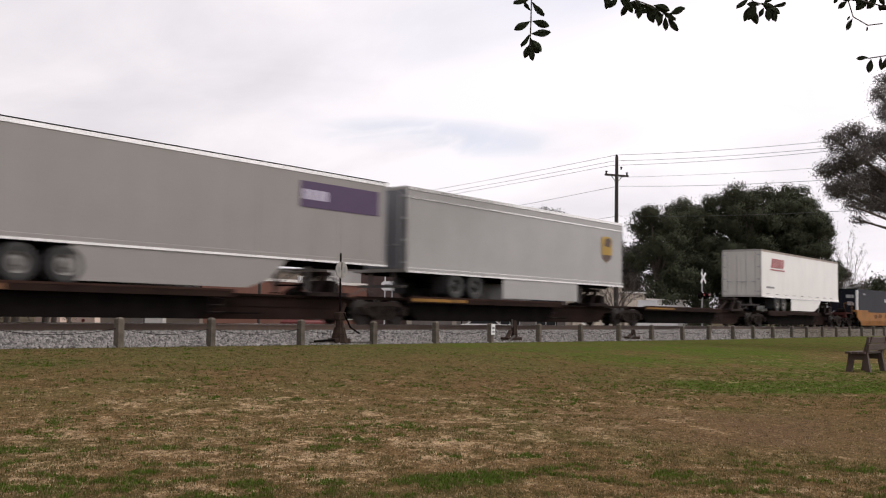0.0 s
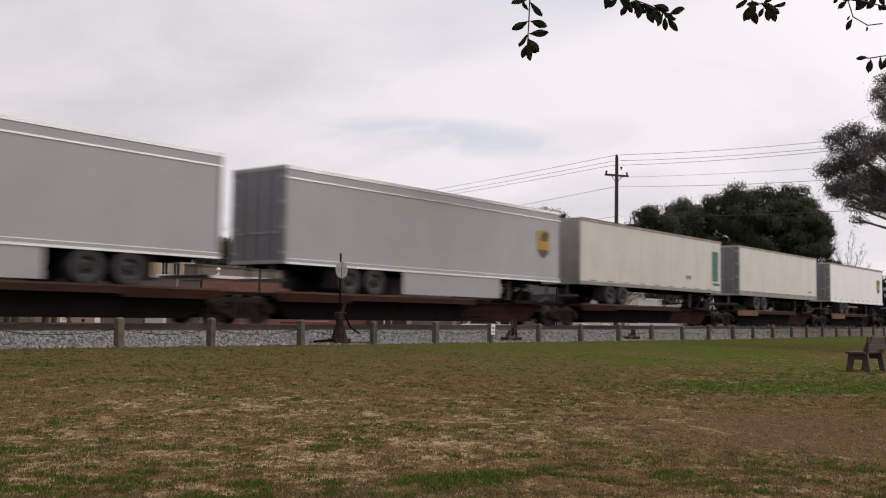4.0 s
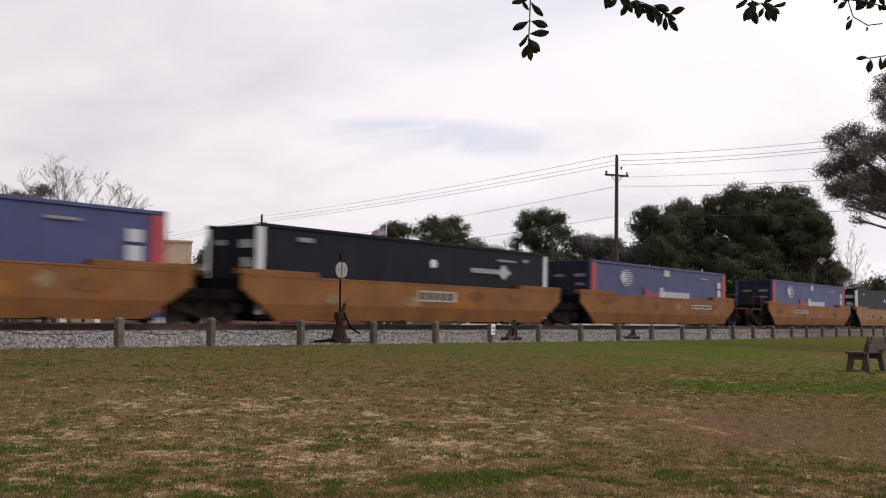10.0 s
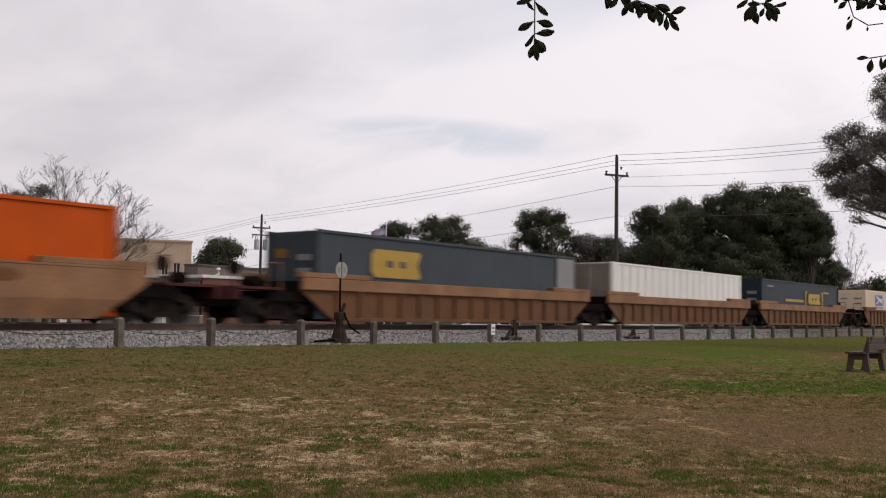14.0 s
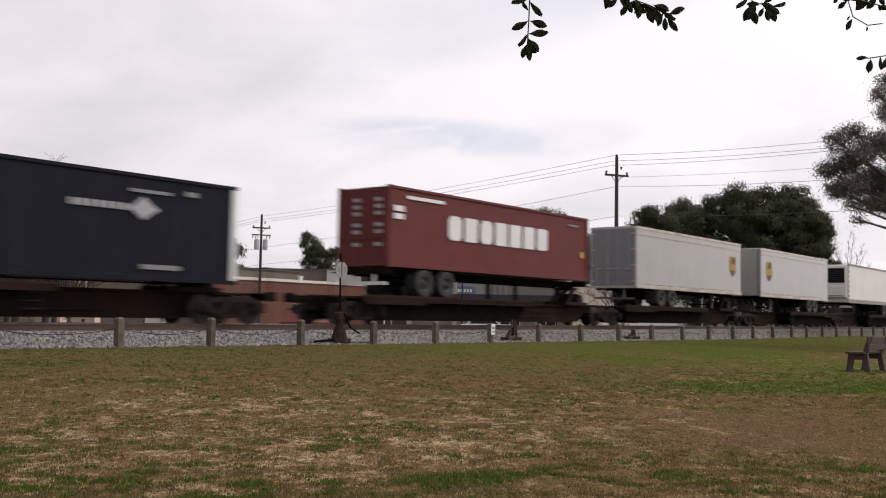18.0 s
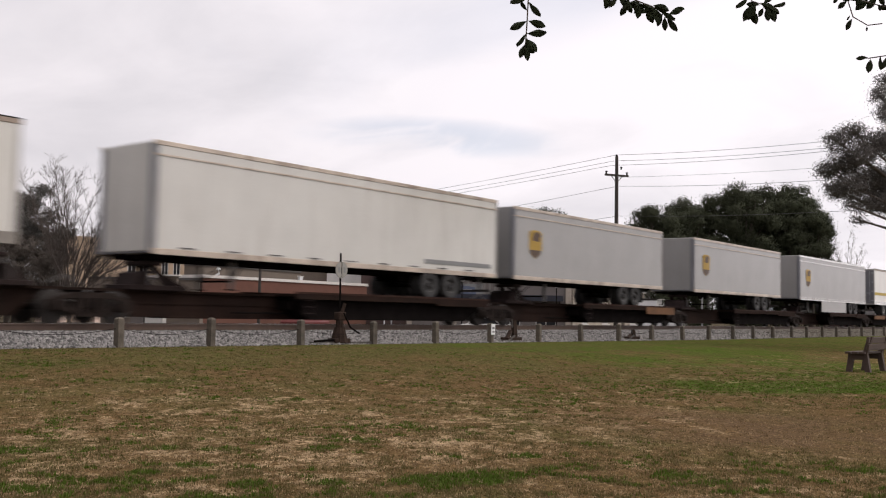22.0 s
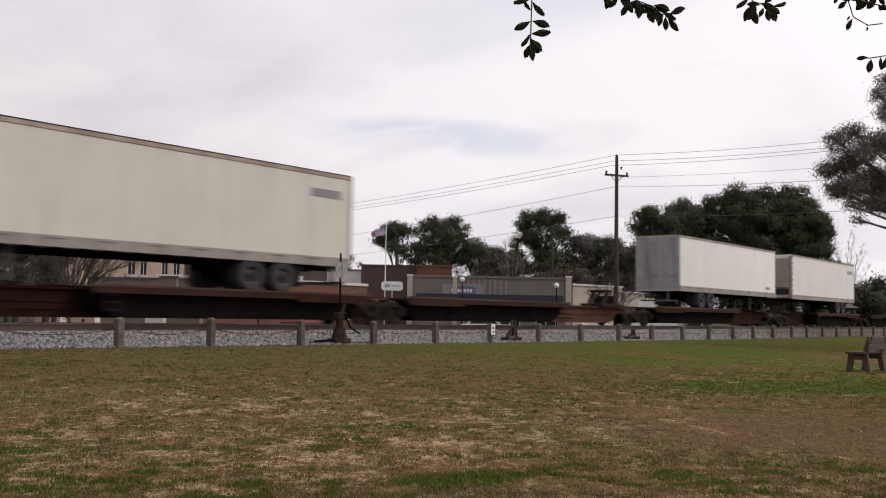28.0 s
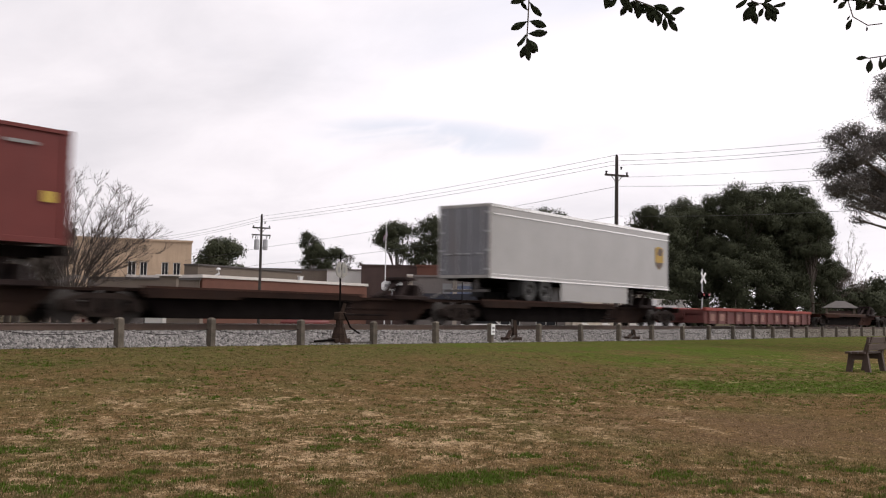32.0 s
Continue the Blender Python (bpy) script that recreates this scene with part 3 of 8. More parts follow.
def make_ground():
    far = np.array([-2500, -900, -400, -200, -100, -60, -40, -25, -15])
    xs = np.unique(np.concatenate([far, np.arange(-10, 70, 0.8), np.arange(70, 140, 5), [170, 220, 320, 500, 900, 1600, 3200]]))
    ys = np.unique(np.concatenate([far, np.arange(-10, 20.5, 0.6), np.arange(20.5, 42, 1.0), [48, 60, 80, 110, 160, 240, 400, 800, 1600, 3200]]))
    gx, gy = np.meshgrid(xs, ys)
    v = np.stack([gx, gy, ground_z(gx, gy)], -1).reshape(-1, 3)
    n = len(xs)
    i = (np.arange(len(ys) - 1)[:, None] * n + np.arange(n - 1)[None]).ravel()
    f = np.stack([i, i + 1, i + n + 1, i + n], -1)
    ob = raw_mesh("ground", v, f, LAWN)
    tagged(ob, "dormant brown lawn with green patches", "ground", kind="structure")


make_ground()
X0, X1 = -950.0, 1050.0


def bed_profile(bm):
    toe, top = 3.85, 0.33
    prism_pts = ((TRACK_Y - toe, -0.12), (TRACK_Y - 2.1, top), (TRACK_Y + 2.1, top), (TRACK_Y + toe, -0.4))
    a = [bm.verts.new((X0, y, z)) for y, z in prism_pts]
    b = [bm.verts.new((X1, y, z)) for y, z in prism_pts]
    for i in range(3):
        bm.faces.new((a[i], b[i], b[i + 1], a[i + 1]))
    bmesh.ops.recalc_face_normals(bm, faces=bm.faces)


# bed darker than its stones: the shade in their gaps put into its colour
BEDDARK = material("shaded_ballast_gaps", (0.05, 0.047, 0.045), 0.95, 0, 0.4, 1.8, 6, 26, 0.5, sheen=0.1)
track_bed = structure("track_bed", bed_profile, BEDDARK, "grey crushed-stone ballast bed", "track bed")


def make_stones(count, x_lo, x_hi, size, seed):
    rng = np.random.default_rng(seed)
    x = x_lo + (x_hi - x_lo) * rng.random(count) ** 1.25
    y = TRACK_Y - 4.0 + 2.75 * rng.random(count)
    t = np.clip((y - (TRACK_Y - 3.85)) / 1.75, 0, 1)
    z = np.maximum(-0.12 + 0.43 * t, ground_z(x, y) - 0.02)
    base = np.array([[1, 0, 0], [-1, 0, 0], [0, 1, 0], [0, -1, 0], [0, 0, 1], [0, 0, -1]], float)
    tri = np.array([[0, 2, 4], [2, 1, 4], [1, 3, 4], [3, 0, 4], [2, 0, 5], [1, 2, 5], [3, 1, 5], [0, 3, 5]])
    v = base[None] * (size * (0.6 + 0.8 * rng.random((count, 6, 1)))) * (0.7 + 0.6 * rng.random((count, 1, 3)))
    a = rng.random(count) * 6.28
    c, s = np.cos(a)[:, None], np.sin(a)[:, None]
    tilt = rng.normal(0, 0.6, (count, 1))
    vx, vy, vz = v[..., 0], v[..., 1], v[..., 2]
    vx, vz = vx * np.cos(tilt) - vz * np.sin(tilt), vx * np.sin(tilt) + vz * np.cos(tilt)
    v = np.stack([vx * c - vy * s + x[:, None], vx * s + vy * c + y[:, None], vz + z[:, None] + size * 0.25], -1).reshape(-1, 3)
    f = (tri[None] + (np.arange(count) * 6)[:, None, None]).reshape(-1, 3)
    ob = raw_mesh("ballast_stones", v, f, STONE)
    tagged(ob, "loose grey crushed ballast stones", "ballast", kind="stuff")


make_stones(36000, 8.0, 48.0, 0.054, 3)
make_stones(14000, 48.0, 110.0, 0.072, 4)


def rail_build(bm):
    box(bm, X0, X1, -0.07, 0.07, -0.17, -0.145)
    box(bm, X0, X1, -0.012, 0.012, -0.145, -0.04)
    box(bm, X0, X1, -0.036, 0.036, -0.04, -0.004)


track = thing("railway_track", "rusty steel rails on dark timber ties", "railway track", pose(0, TRACK_Y, RAIL_Z), kind="structure")
for side in (-0.755, 0.755):
    rail = part("rail", rail_build, RAILSTEEL, track, key="rail", at=pose(0, side, 0))
    part("rail_head", lambda bm: box(bm, X0, X1, -0.033, 0.033, -0.004, 0.0), RAILTOP, rail, "wheel-polished rail head", key="railhead")
for i in range(200):
    part("tie", lambda bm: box(bm, -0.115, 0.115, -1.3, 1.3, -0.34, -0.172, 0.01), TIEWOOD, track, key="tie", at=pose(2 + i * 0.51, 0, 0, 0, 0, random.uniform(-1, 1)))

# ---- fence of low wooden posts with a slack cable ----
FENCE_Y, SPACING = 19.8, 3.06
fence = thing("post_fence", "low weathered wooden post fence with slack cable", "fence", pose(0, FENCE_Y, 0))


def post_build(bm):
    box(bm, -0.085, 0.085, -0.085, 0.085, -0.35, 0.66, 0.012)
    bmesh.ops.create_cone(bm, cap_ends=True, segments=4, radius1=0.115, radius2=0.05, depth=0.04, matrix=Matrix.Translation((0, 0, 0.675)) @ Matrix.Rotation(radians(45), 4, "Z"))


def cable_build(bm):
    n = 8
    pts = [Vector((SPACING * i / n, 0, 0.44 - 0.15 * (1 - (2 * i / n - 1) ** 2))) for i in range(n + 1)]
    strand(bm, pts, 0.007)


def lift(x):
    return float(ground_z(np.array(x), np.array(FENCE_Y)))


# the posts stand a little unevenly
POST_X = [6.9, 10.0, 13.14, 15.77, 18.85, 21.82, 24.8, 27.86, 30.94, 34.04, 37.19, 40.26, 43.51, 46.54, 49.67, 52.54, 55.58, 58.71, 61.48, 64.58]
POST_X += [64.58 + 2.98 * i for i in range(1, 13)]
for i, x in enumerate(POST_X):
    part("post", post_build, POSTWOOD, fence, key="post", at=pose(x, 0, random.uniform(-.03, .03) + lift(x), random.uniform(-1.5, 1.5), random.uniform(-1.5, 1.5), random.uniform(-8, 8)))
    if i + 1 < len(POST_X):
        part("cable", cable_build, GRIME, fence, "thin slack cable", key="cable", at=pose(x, 0, lift(x)) @ Matrix.Diagonal(((POST_X[i + 1] - x) / SPACING, 1, 1, 1)))

# ---- the train ----
# x runs along the track; every load and car sits at its own distance s, and all run towards -x
DECK_Z = 1.52
SPEED, GAIN, MID = 25.91, 0.01956, 16.0
ROLLING = []


def run(t):
    return SPEED * t + 0.5 * GAIN * (t - MID) ** 2


def rolling(ob, s, z):
    """Note a thing that rolls with the train, its leading end at s."""
    ROLLING.append((ob, s, z))
    ob.matrix_basis = pose(s - run(0), TRACK_Y, z)
    return ob


def decal(parent, x0, x1, z0, z1, mat, w, name="emblem", lift=0.006, label=""):
    """A flat painted shape on the lawn side of a body of width w."""
    return part(name, lambda bm: box(bm, x0, x1, -w / 2 - lift, -w / 2 + 0.01, z0, z1), mat, parent, label)


def decal_shape(parent, outline, mat, w, name="emblem", lift=0.006, label=""):
    return part(name, lambda bm: prism(bm, outline, -w / 2 - lift, -w / 2 + 0.01), mat, parent, label)


def bars(parent, x0, x1, z0, z1, n, mat, w, gap=0.18, name="lettering", lift=0.006, slant=0.0):
    """A row of n plain blocks where lettering stands."""
    step = (x1 - x0) / n
    for i in range(n):
        a, b = x0 + i * step, x0 + (i + 1 - gap) * step
        part(name, lambda bm: prism(bm, ((a, z0), (b, z0), (b + slant, z1), (a + slant, z1)), -w / 2 - lift, -w / 2 + 0.01), mat, parent)


def shield(parent, x, z, h, w):
    a = h * 0.40
    pts = [(x - a, z + h * .42), (x - a * .5, z + h * .5), (x + a * .5, z + h * .5), (x + a, z + h * .42), (x + a, z - h * .15), (x + a * .75, z - h * .34), (x, z - h * .5), (x - a * .75, z - h * .34), (x - a, z - h * .15)]
    decal_shape(parent, pts, P_GOLD, w, label="gold shield emblem")
    decal_shape(parent, [(x - a * .55, z + h * .14), (x + a * .55, z + h * .10), (x + a * .9, z + h * .36), (x + a * .45, z + h * .46), (x - a * .3, z + h * .40)], P_BROWN, w, lift=0.010)
    decal_shape(parent, [(x - a * .92, z - h * .20), (x + a * .92, z - h * .20), (x + a * .72, z - h * .34), (x, z - h * .485), (x - a * .72, z - h * .34)], P_BROWN, w, lift=0.010)


def tyre_build(bm):
    lathe(bm, [(0.26, -0.11), (0.40, -0.13), (0.47, -0.12), (0.50, -0.09), (0.50, 0.09), (0.47, 0.12), (0.40, 0.13), (0.26, 0.11)])


def dual_tyres(parent, x, side, z, rim):
    """A pair of tyres side by side; the outer one shows its rim."""
    for k in (0, 1):
        y = side * (1.15 - 0.34 * k)
        tyre = part("tyre", tyre_build, RUBBER, parent, key="tyre", at=pose(x, y, z, 0, 0, 0 if side < 0 else 180))
        part("rim", rim_build if k == 0 else plain_rim, rim, tyre, "metal wheel rim", key=("rim", k))


def plain_rim(bm):
    lathe(bm, [(0.02, -0.02), (0.27, -0.08), (0.27, 0.08), (0.02, 0.02)], 12)


def rim_build(bm):
    lathe(bm, [(0.01, -0.16), (0.09, -0.16), (0.11, -0.06), (0.20, -0.03), (0.24, -0.10), (0.275, -0.12), (0.275, 0.08), (0.01, 0.04)], 14)


def road_axles(parent, xs, group_mat=RIM):
    """Tandem axles of a trailer: dual tyres on both sides, beams and springs."""
    for x in xs:
        part("axle", lambda bm: rod(bm, (0, -0.9, 0), (0, 0.9, 0), 0.07, 8), GRIME, parent, key="axle", at=pose(x, 0, 0.5))
        for side in (-1, 1):
            dual_tyres(parent, x, side, 0.5, group_mat)
    a, b = min(xs), max(xs)
    for side in (-0.55, 0.55):
        part("suspension_rail", lambda bm: (box(bm, a - 0.9, b + 0.9, -0.06, 0.06, 0.62, 0.86, 0.01), box(bm, a - 0.2, a + 0.2, -0.05, 0.05, 0.45, 0.62), box(bm, b - 0.2, b + 0.2, -0.05, 0.05, 0.45, 0.62)), GRIME, parent, key=("susp", round(b - a, 2), round(a, 2)), at=pose(0, side, 0))


def landing_gear(parent, x):
    for side in (-0.75, 0.75):
        leg = part("landing_leg", lambda bm: (box(bm, -0.06, 0.06, -0.06, 0.06, 0.22, 0.9), box(bm, -0.045, 0.045, -0.045, 0.045, 0.05, 0.3)), DULLLEG, parent, key="leg", at=pose(x, side, 0))
        part("foot", lambda bm: box(bm, -0.13, 0.13, -0.12, 0.12, 0.03, 0.06), GRIME, leg, key="legfoot")
    part("landing_brace", lambda bm: (rod(bm, (0, -0.75, 0.3), (0, 0.75, 0.3), 0.03, 6), rod(bm, (0, -0.7, 0.32), (0.8, -0.4, 0.9), 0.025, 6), rod(bm, (0, 0.7, 0.32), (0.8, 0.4, 0.9), 0.025, 6)), GRIME, parent, key="legbrace", at=pose(x, 0, 0))


def door_end(parent, x, d, w, z0, z1, mat, posts=None, rods=None):
    """Rear doors at x, facing d (-1 or 1 along the track)."""
    for side in (-1, 1):
        leaf = part("door", lambda bm: box(bm, min(0, d * 0.035), max(0, d * 0.035), 0.01 if side > 0 else -w / 2 + 0.08, w / 2 - 0.08 if side > 0 else -0.01, z0 + 0.12, z1 - 0.12, 0.008), mat, parent, key=("leaf", d, side, w, z0, z1), at=pose(x, 0, 0))
        for k in (0.25, 0.75):
            y = side * (w / 2 - 0.08) * k
            part("lock_rod", lambda bm: (rod(bm, (d * 0.06, 0, z0 + 0.15), (d * 0.06, 0, z1 - 0.15), 0.018, 6), box(bm, d * 0.06 - 0.03, d * 0.06 + 0.03, -0.05, 0.25 * -side, z0 + 0.95, z0 + 1.0) if side < 0 else box(bm, d * 0.06 - 0.03, d * 0.06 + 0.03, -0.25, 0.05, z0 + 0.95, z0 + 1.0)), rods or GALV, leaf, key=("lock", d, side, z0, z1), at=pose(0, y, 0))
        for k in range(4):
            zz = z0 + 0.35 + (z1 - z0 - 0.7) * k / 3
            part("hinge", lambda bm: box(bm, min(d * 0.02, d * 0.07), max(d * 0.02, d * 0.07), -0.11, 0.11, -0.04, 0.04), rods or GALV, leaf, key=("hinge", d), at=pose(0, side * (w / 2 - 0.14), zz))
    part("door_frame", lambda bm: (box(bm, min(0, d * 0.05), max(0, d * 0.05), -w / 2, w / 2, z1 - 0.12, z1), box(bm, min(0, d * 0.05), max(0, d * 0.05), -w / 2, w / 2, z0, z0 + 0.12), box(bm, min(0, d * 0.05), max(0, d * 0.05), -w / 2, -w / 2 + 0.08, z0, z1), box(bm, min(0, d * 0.05), max(0, d * 0.05), w / 2 - 0.08, w / 2, z0, z1)), posts or ALU, parent, key=("dframe", d, w, z0, z1), at=pose(x, 0, 0))


def trailer(s, length, skin, label, wheels_lead=True, top=3.95, floor=0.92, skirt=None, trim=0, reefer=False, end=None, seams=0, low_rail=None, posts=None, brown=False):
    """A road trailer; wheels_lead: its doors and wheels lead the way, its nose follows."""
    w = 2.59
    ob = thing("semi_trailer", label, "trailer", group="trailers on the train")
    L = length
    part("body", lambda bm: box(bm, 0.03, L - 0.03, -w / 2 + 0.015, w / 2 - 0.015, floor + 0.1, top - 0.03, 0.02), skin, ob, key=("tb", L, top, floor))
    for side in (-1, 1):
        y0, y1 = (-w / 2 - 0.004, -w / 2 + 0.05) if side < 0 else (w / 2 - 0.05, w / 2 + 0.004)
        part("bottom_rail", lambda bm: box(bm, 0, L, y0, y1, floor, floor + (0.30 if low_rail else 0.17), 0.01), PEACHRAIL if brown else (LOWRAIL if skin in (WHITE, DIRTY, OFFWHITE) else ALU) if low_rail is ALU or skin is DIRTY else low_rail or skin, ob, key=("br", L, floor, side, bool(low_rail)))
        if not low_rail and not brown and skin is not DIRTY:
            part("rail_edge", lambda bm: (box(bm, 0, L, y0 - 0.006, y1 + 0.006, floor - 0.012, floor + 0.055), box(bm, 0, L, y0 - 0.003, y1 + 0.003, floor + 0.15, floor + 0.172) if trim else None), BRIGHT, ob, "thin bright metal edge", key=("redge", L, floor, side, bool(trim)))
        part("top_rail", lambda bm: box(bm, 0, L, y0, y1, top - 0.13, top, 0.01), PEACHRAIL if brown else BRIGHT if trim or skin is SILVER or skin is GREYSKIN else TOPRUST, ob, key=("tr", L, top, side))
        if trim:
            part("trim_strip", lambda bm: box(bm, 0.02, L - 0.02, min(y0, y1) - (0.006 if side < 0 else 0), max(y0, y1) + (0.006 if side > 0 else 0), top - 0.42, top - 0.37), PEACHRAIL if brown else BRIGHT, ob, "narrow trim strip", key=("ts", L, top, side))
        if not trim:
            part("rail_lip", lambda bm: box(bm, 0, L, y0 - 0.004, y1 + 0.004, top, top + 0.025), GRIME, ob, "thin dark roof lip", key=("lip", L, top, side))
    part("roof", lambda bm: box(bm, 0.05, L - 0.05, -w / 2 + 0.06, w / 2 - 0.06, top - 0.04, top - 0.01), PALEWALL, ob, key=("roof", L, top))
    if seams:
        for side in (-1, 1):
            def seam_build(bm):
                for i in range(1, seams):
                    x = L * i / seams
                    y = -w / 2 + 0.008 if side < 0 else w / 2 - 0.02
                    box(bm, x - 0.03, x + 0.03, y, y + 0.012, floor + 0.18, top - 0.14)
            part("panel_seams", seam_build, skin, ob, key=("seam", L, top, floor, side, seams))
    if skin in (WHITE, DIRTY, PALESILVER, OFFWHITE, DULLWHITE):
        for i in range(9):
            x = 0.9 + i * (L - 2.0) / 8.6
            part("rail_scuff", lambda bm: box(bm, 0, 0.55, -0.006, 0.0, 0, 0.035), DULLLEG, ob, "dark scuffed marker strip", key="scuff", at=pose(x, -w / 2 - 0.004, floor + 0.20))
    rear, d = (0.0, -1) if wheels_lead else (L, 1)
    nose = L if wheels_lead else 0.0
    door_end(ob, rear, d, w, floor, top, end or DOORGREY, posts)
    part("bumper_guard", lambda bm: (box(bm, -0.04, 0.04, -1.1, 1.1, 0.36, 0.46), box(bm, -0.04, 0.04, -0.6, -0.5, 0.46, 0.95), box(bm, -0.04, 0.04, 0.5, 0.6, 0.46, 0.95)), DULLLEG, ob, key="guard", at=pose(rear - d * 0.1, 0, 0))
    part("nose_panel", lambda bm: (box(bm, min(0, -d * 0.04), max(0, -d * 0.04), -w / 2 + 0.12, w / 2 - 0.12, floor + 0.05, top - 0.08, 0.01), rod(bm, (0, -w / 2 + 0.13, floor + 0.05), (0, -w / 2 + 0.13, top - 0.1), 0.13, 10), rod(bm, (0, w / 2 - 0.13, floor + 0.05), (0, w / 2 - 0.13, top - 0.1), 0.13, 10)), end or DOORGREY, ob, key=("nose", d, floor, top), at=pose(nose + d * 0.1, 0, 0))
    if reefer and end is TANEND:
        part("cooling_unit", lambda bm: box(bm, min(0, -d * 0.14), max(0, -d * 0.14), -1.1, 1.1, floor + 0.75, top - 0.25, 0.03), end, ob, "tan cooling unit panel on the nose", key=("flatreef", d, floor, top), at=pose(nose, 0, 0))
        part("recess", lambda bm: box(bm, min(0, -d * 0.06), max(0, -d * 0.06), -1.1, 1.1, floor + 0.3, floor + 0.7), GLASS, ob, key=("flatrec", d, floor), at=pose(nose, 0, 0))
    elif reefer:
        unit = part("cooling_unit", lambda bm: (box(bm, min(0, -d * 0.22), max(0, -d * 0.22), -1.16, 1.16, floor + 0.42, top - 0.10, 0.05), box(bm, min(0, -d * 0.3), max(0, -d * 0.3), -1.0, 1.0, floor + 0.55, floor + 1.35, 0.05)), end or DOORGREY, ob, "boxy cooling unit on the nose", key=("reef", d, floor, top), at=pose(nose, 0, 0))
        part("grille", lambda bm: [box(bm, *sorted((-d * 0.22, -d * 0.245)), -0.98, 0.98, top - 1.42 + 0.14 * i, top - 1.35 + 0.14 * i) for i in range(8)], GRIME, unit, "black slatted grille", key=("grille", d, top))
        part("grille_recess", lambda bm: box(bm, *sorted((-d * 0.15, -d * 0.228)), -1.04, 1.04, top - 1.46, top - 0.30), GLASS, unit, key=("grec", d, top))
    if reefer:
        for i in range(7):
            part("corner_hinge", lambda bm: box(bm, -0.07, 0.07, -0.012, 0.0, -0.09, 0.09), DULLLEG, ob, key="chinge", at=pose(nose + d * 0.10, -w / 2 - 0.004, floor + 0.55 + i * 0.38))
    wx = (2.9, 4.15) if wheels_lead else (L - 4.15, L - 2.9)
    road_axles(ob, wx, RIMPALE if skirt and skirt[2] else RIM)
    landing_gear(ob, L - 3.2 if wheels_lead else 3.2)
    part("underframe", lambda bm: [box(bm, 0.2, L - 0.2, -0.5, -0.4, floor - 0.12, floor + 0.02), box(bm, 0.2, L - 0.2, 0.4, 0.5, floor - 0.12, floor + 0.02)] + [box(bm, 0.4 + i * 0.8, 0.48 + i * 0.8, -1.2, 1.2, floor - 0.08, floor + 0.04) for i in range(int((L - 0.8) / 0.8))], GRIME, ob, key=("under", L, floor))
    for side in (-0.98, 0.98):
        part("mudflap", lambda bm: box(bm, -0.01, 0.01, -0.3, 0.3, 0.22, 0.88), RUBBER, ob, key="flap", at=pose(rear - d * 2.2, side, 0))
    if skirt:
        a, b, curve = skirt
        for side in (-1, 1):
            y = side * (w / 2 - 0.04)
            if wheels_lead:
                pts = [(a, 0.12), (b - (1.6 if curve else 0), 0.12), (b - 0.7 * curve, 0.4), (b, floor), (a, floor)] if curve else [(a, 0.12), (b, 0.12), (b, floor), (a, floor)]
            else:
                pts = [(a, 0.12), (b, 0.12), (b, floor), (a, floor)]
            part("side_skirt", lambda bm: prism(bm, pts, y - 0.015, y + 0.015), skin if skin in (SILVER, PALESILVER, GREYSKIN) else WHITE, ob, "pale side skirt panel", key=("skirt", a, b, curve, side))
    return rolling(ob, s, DECK_Z)


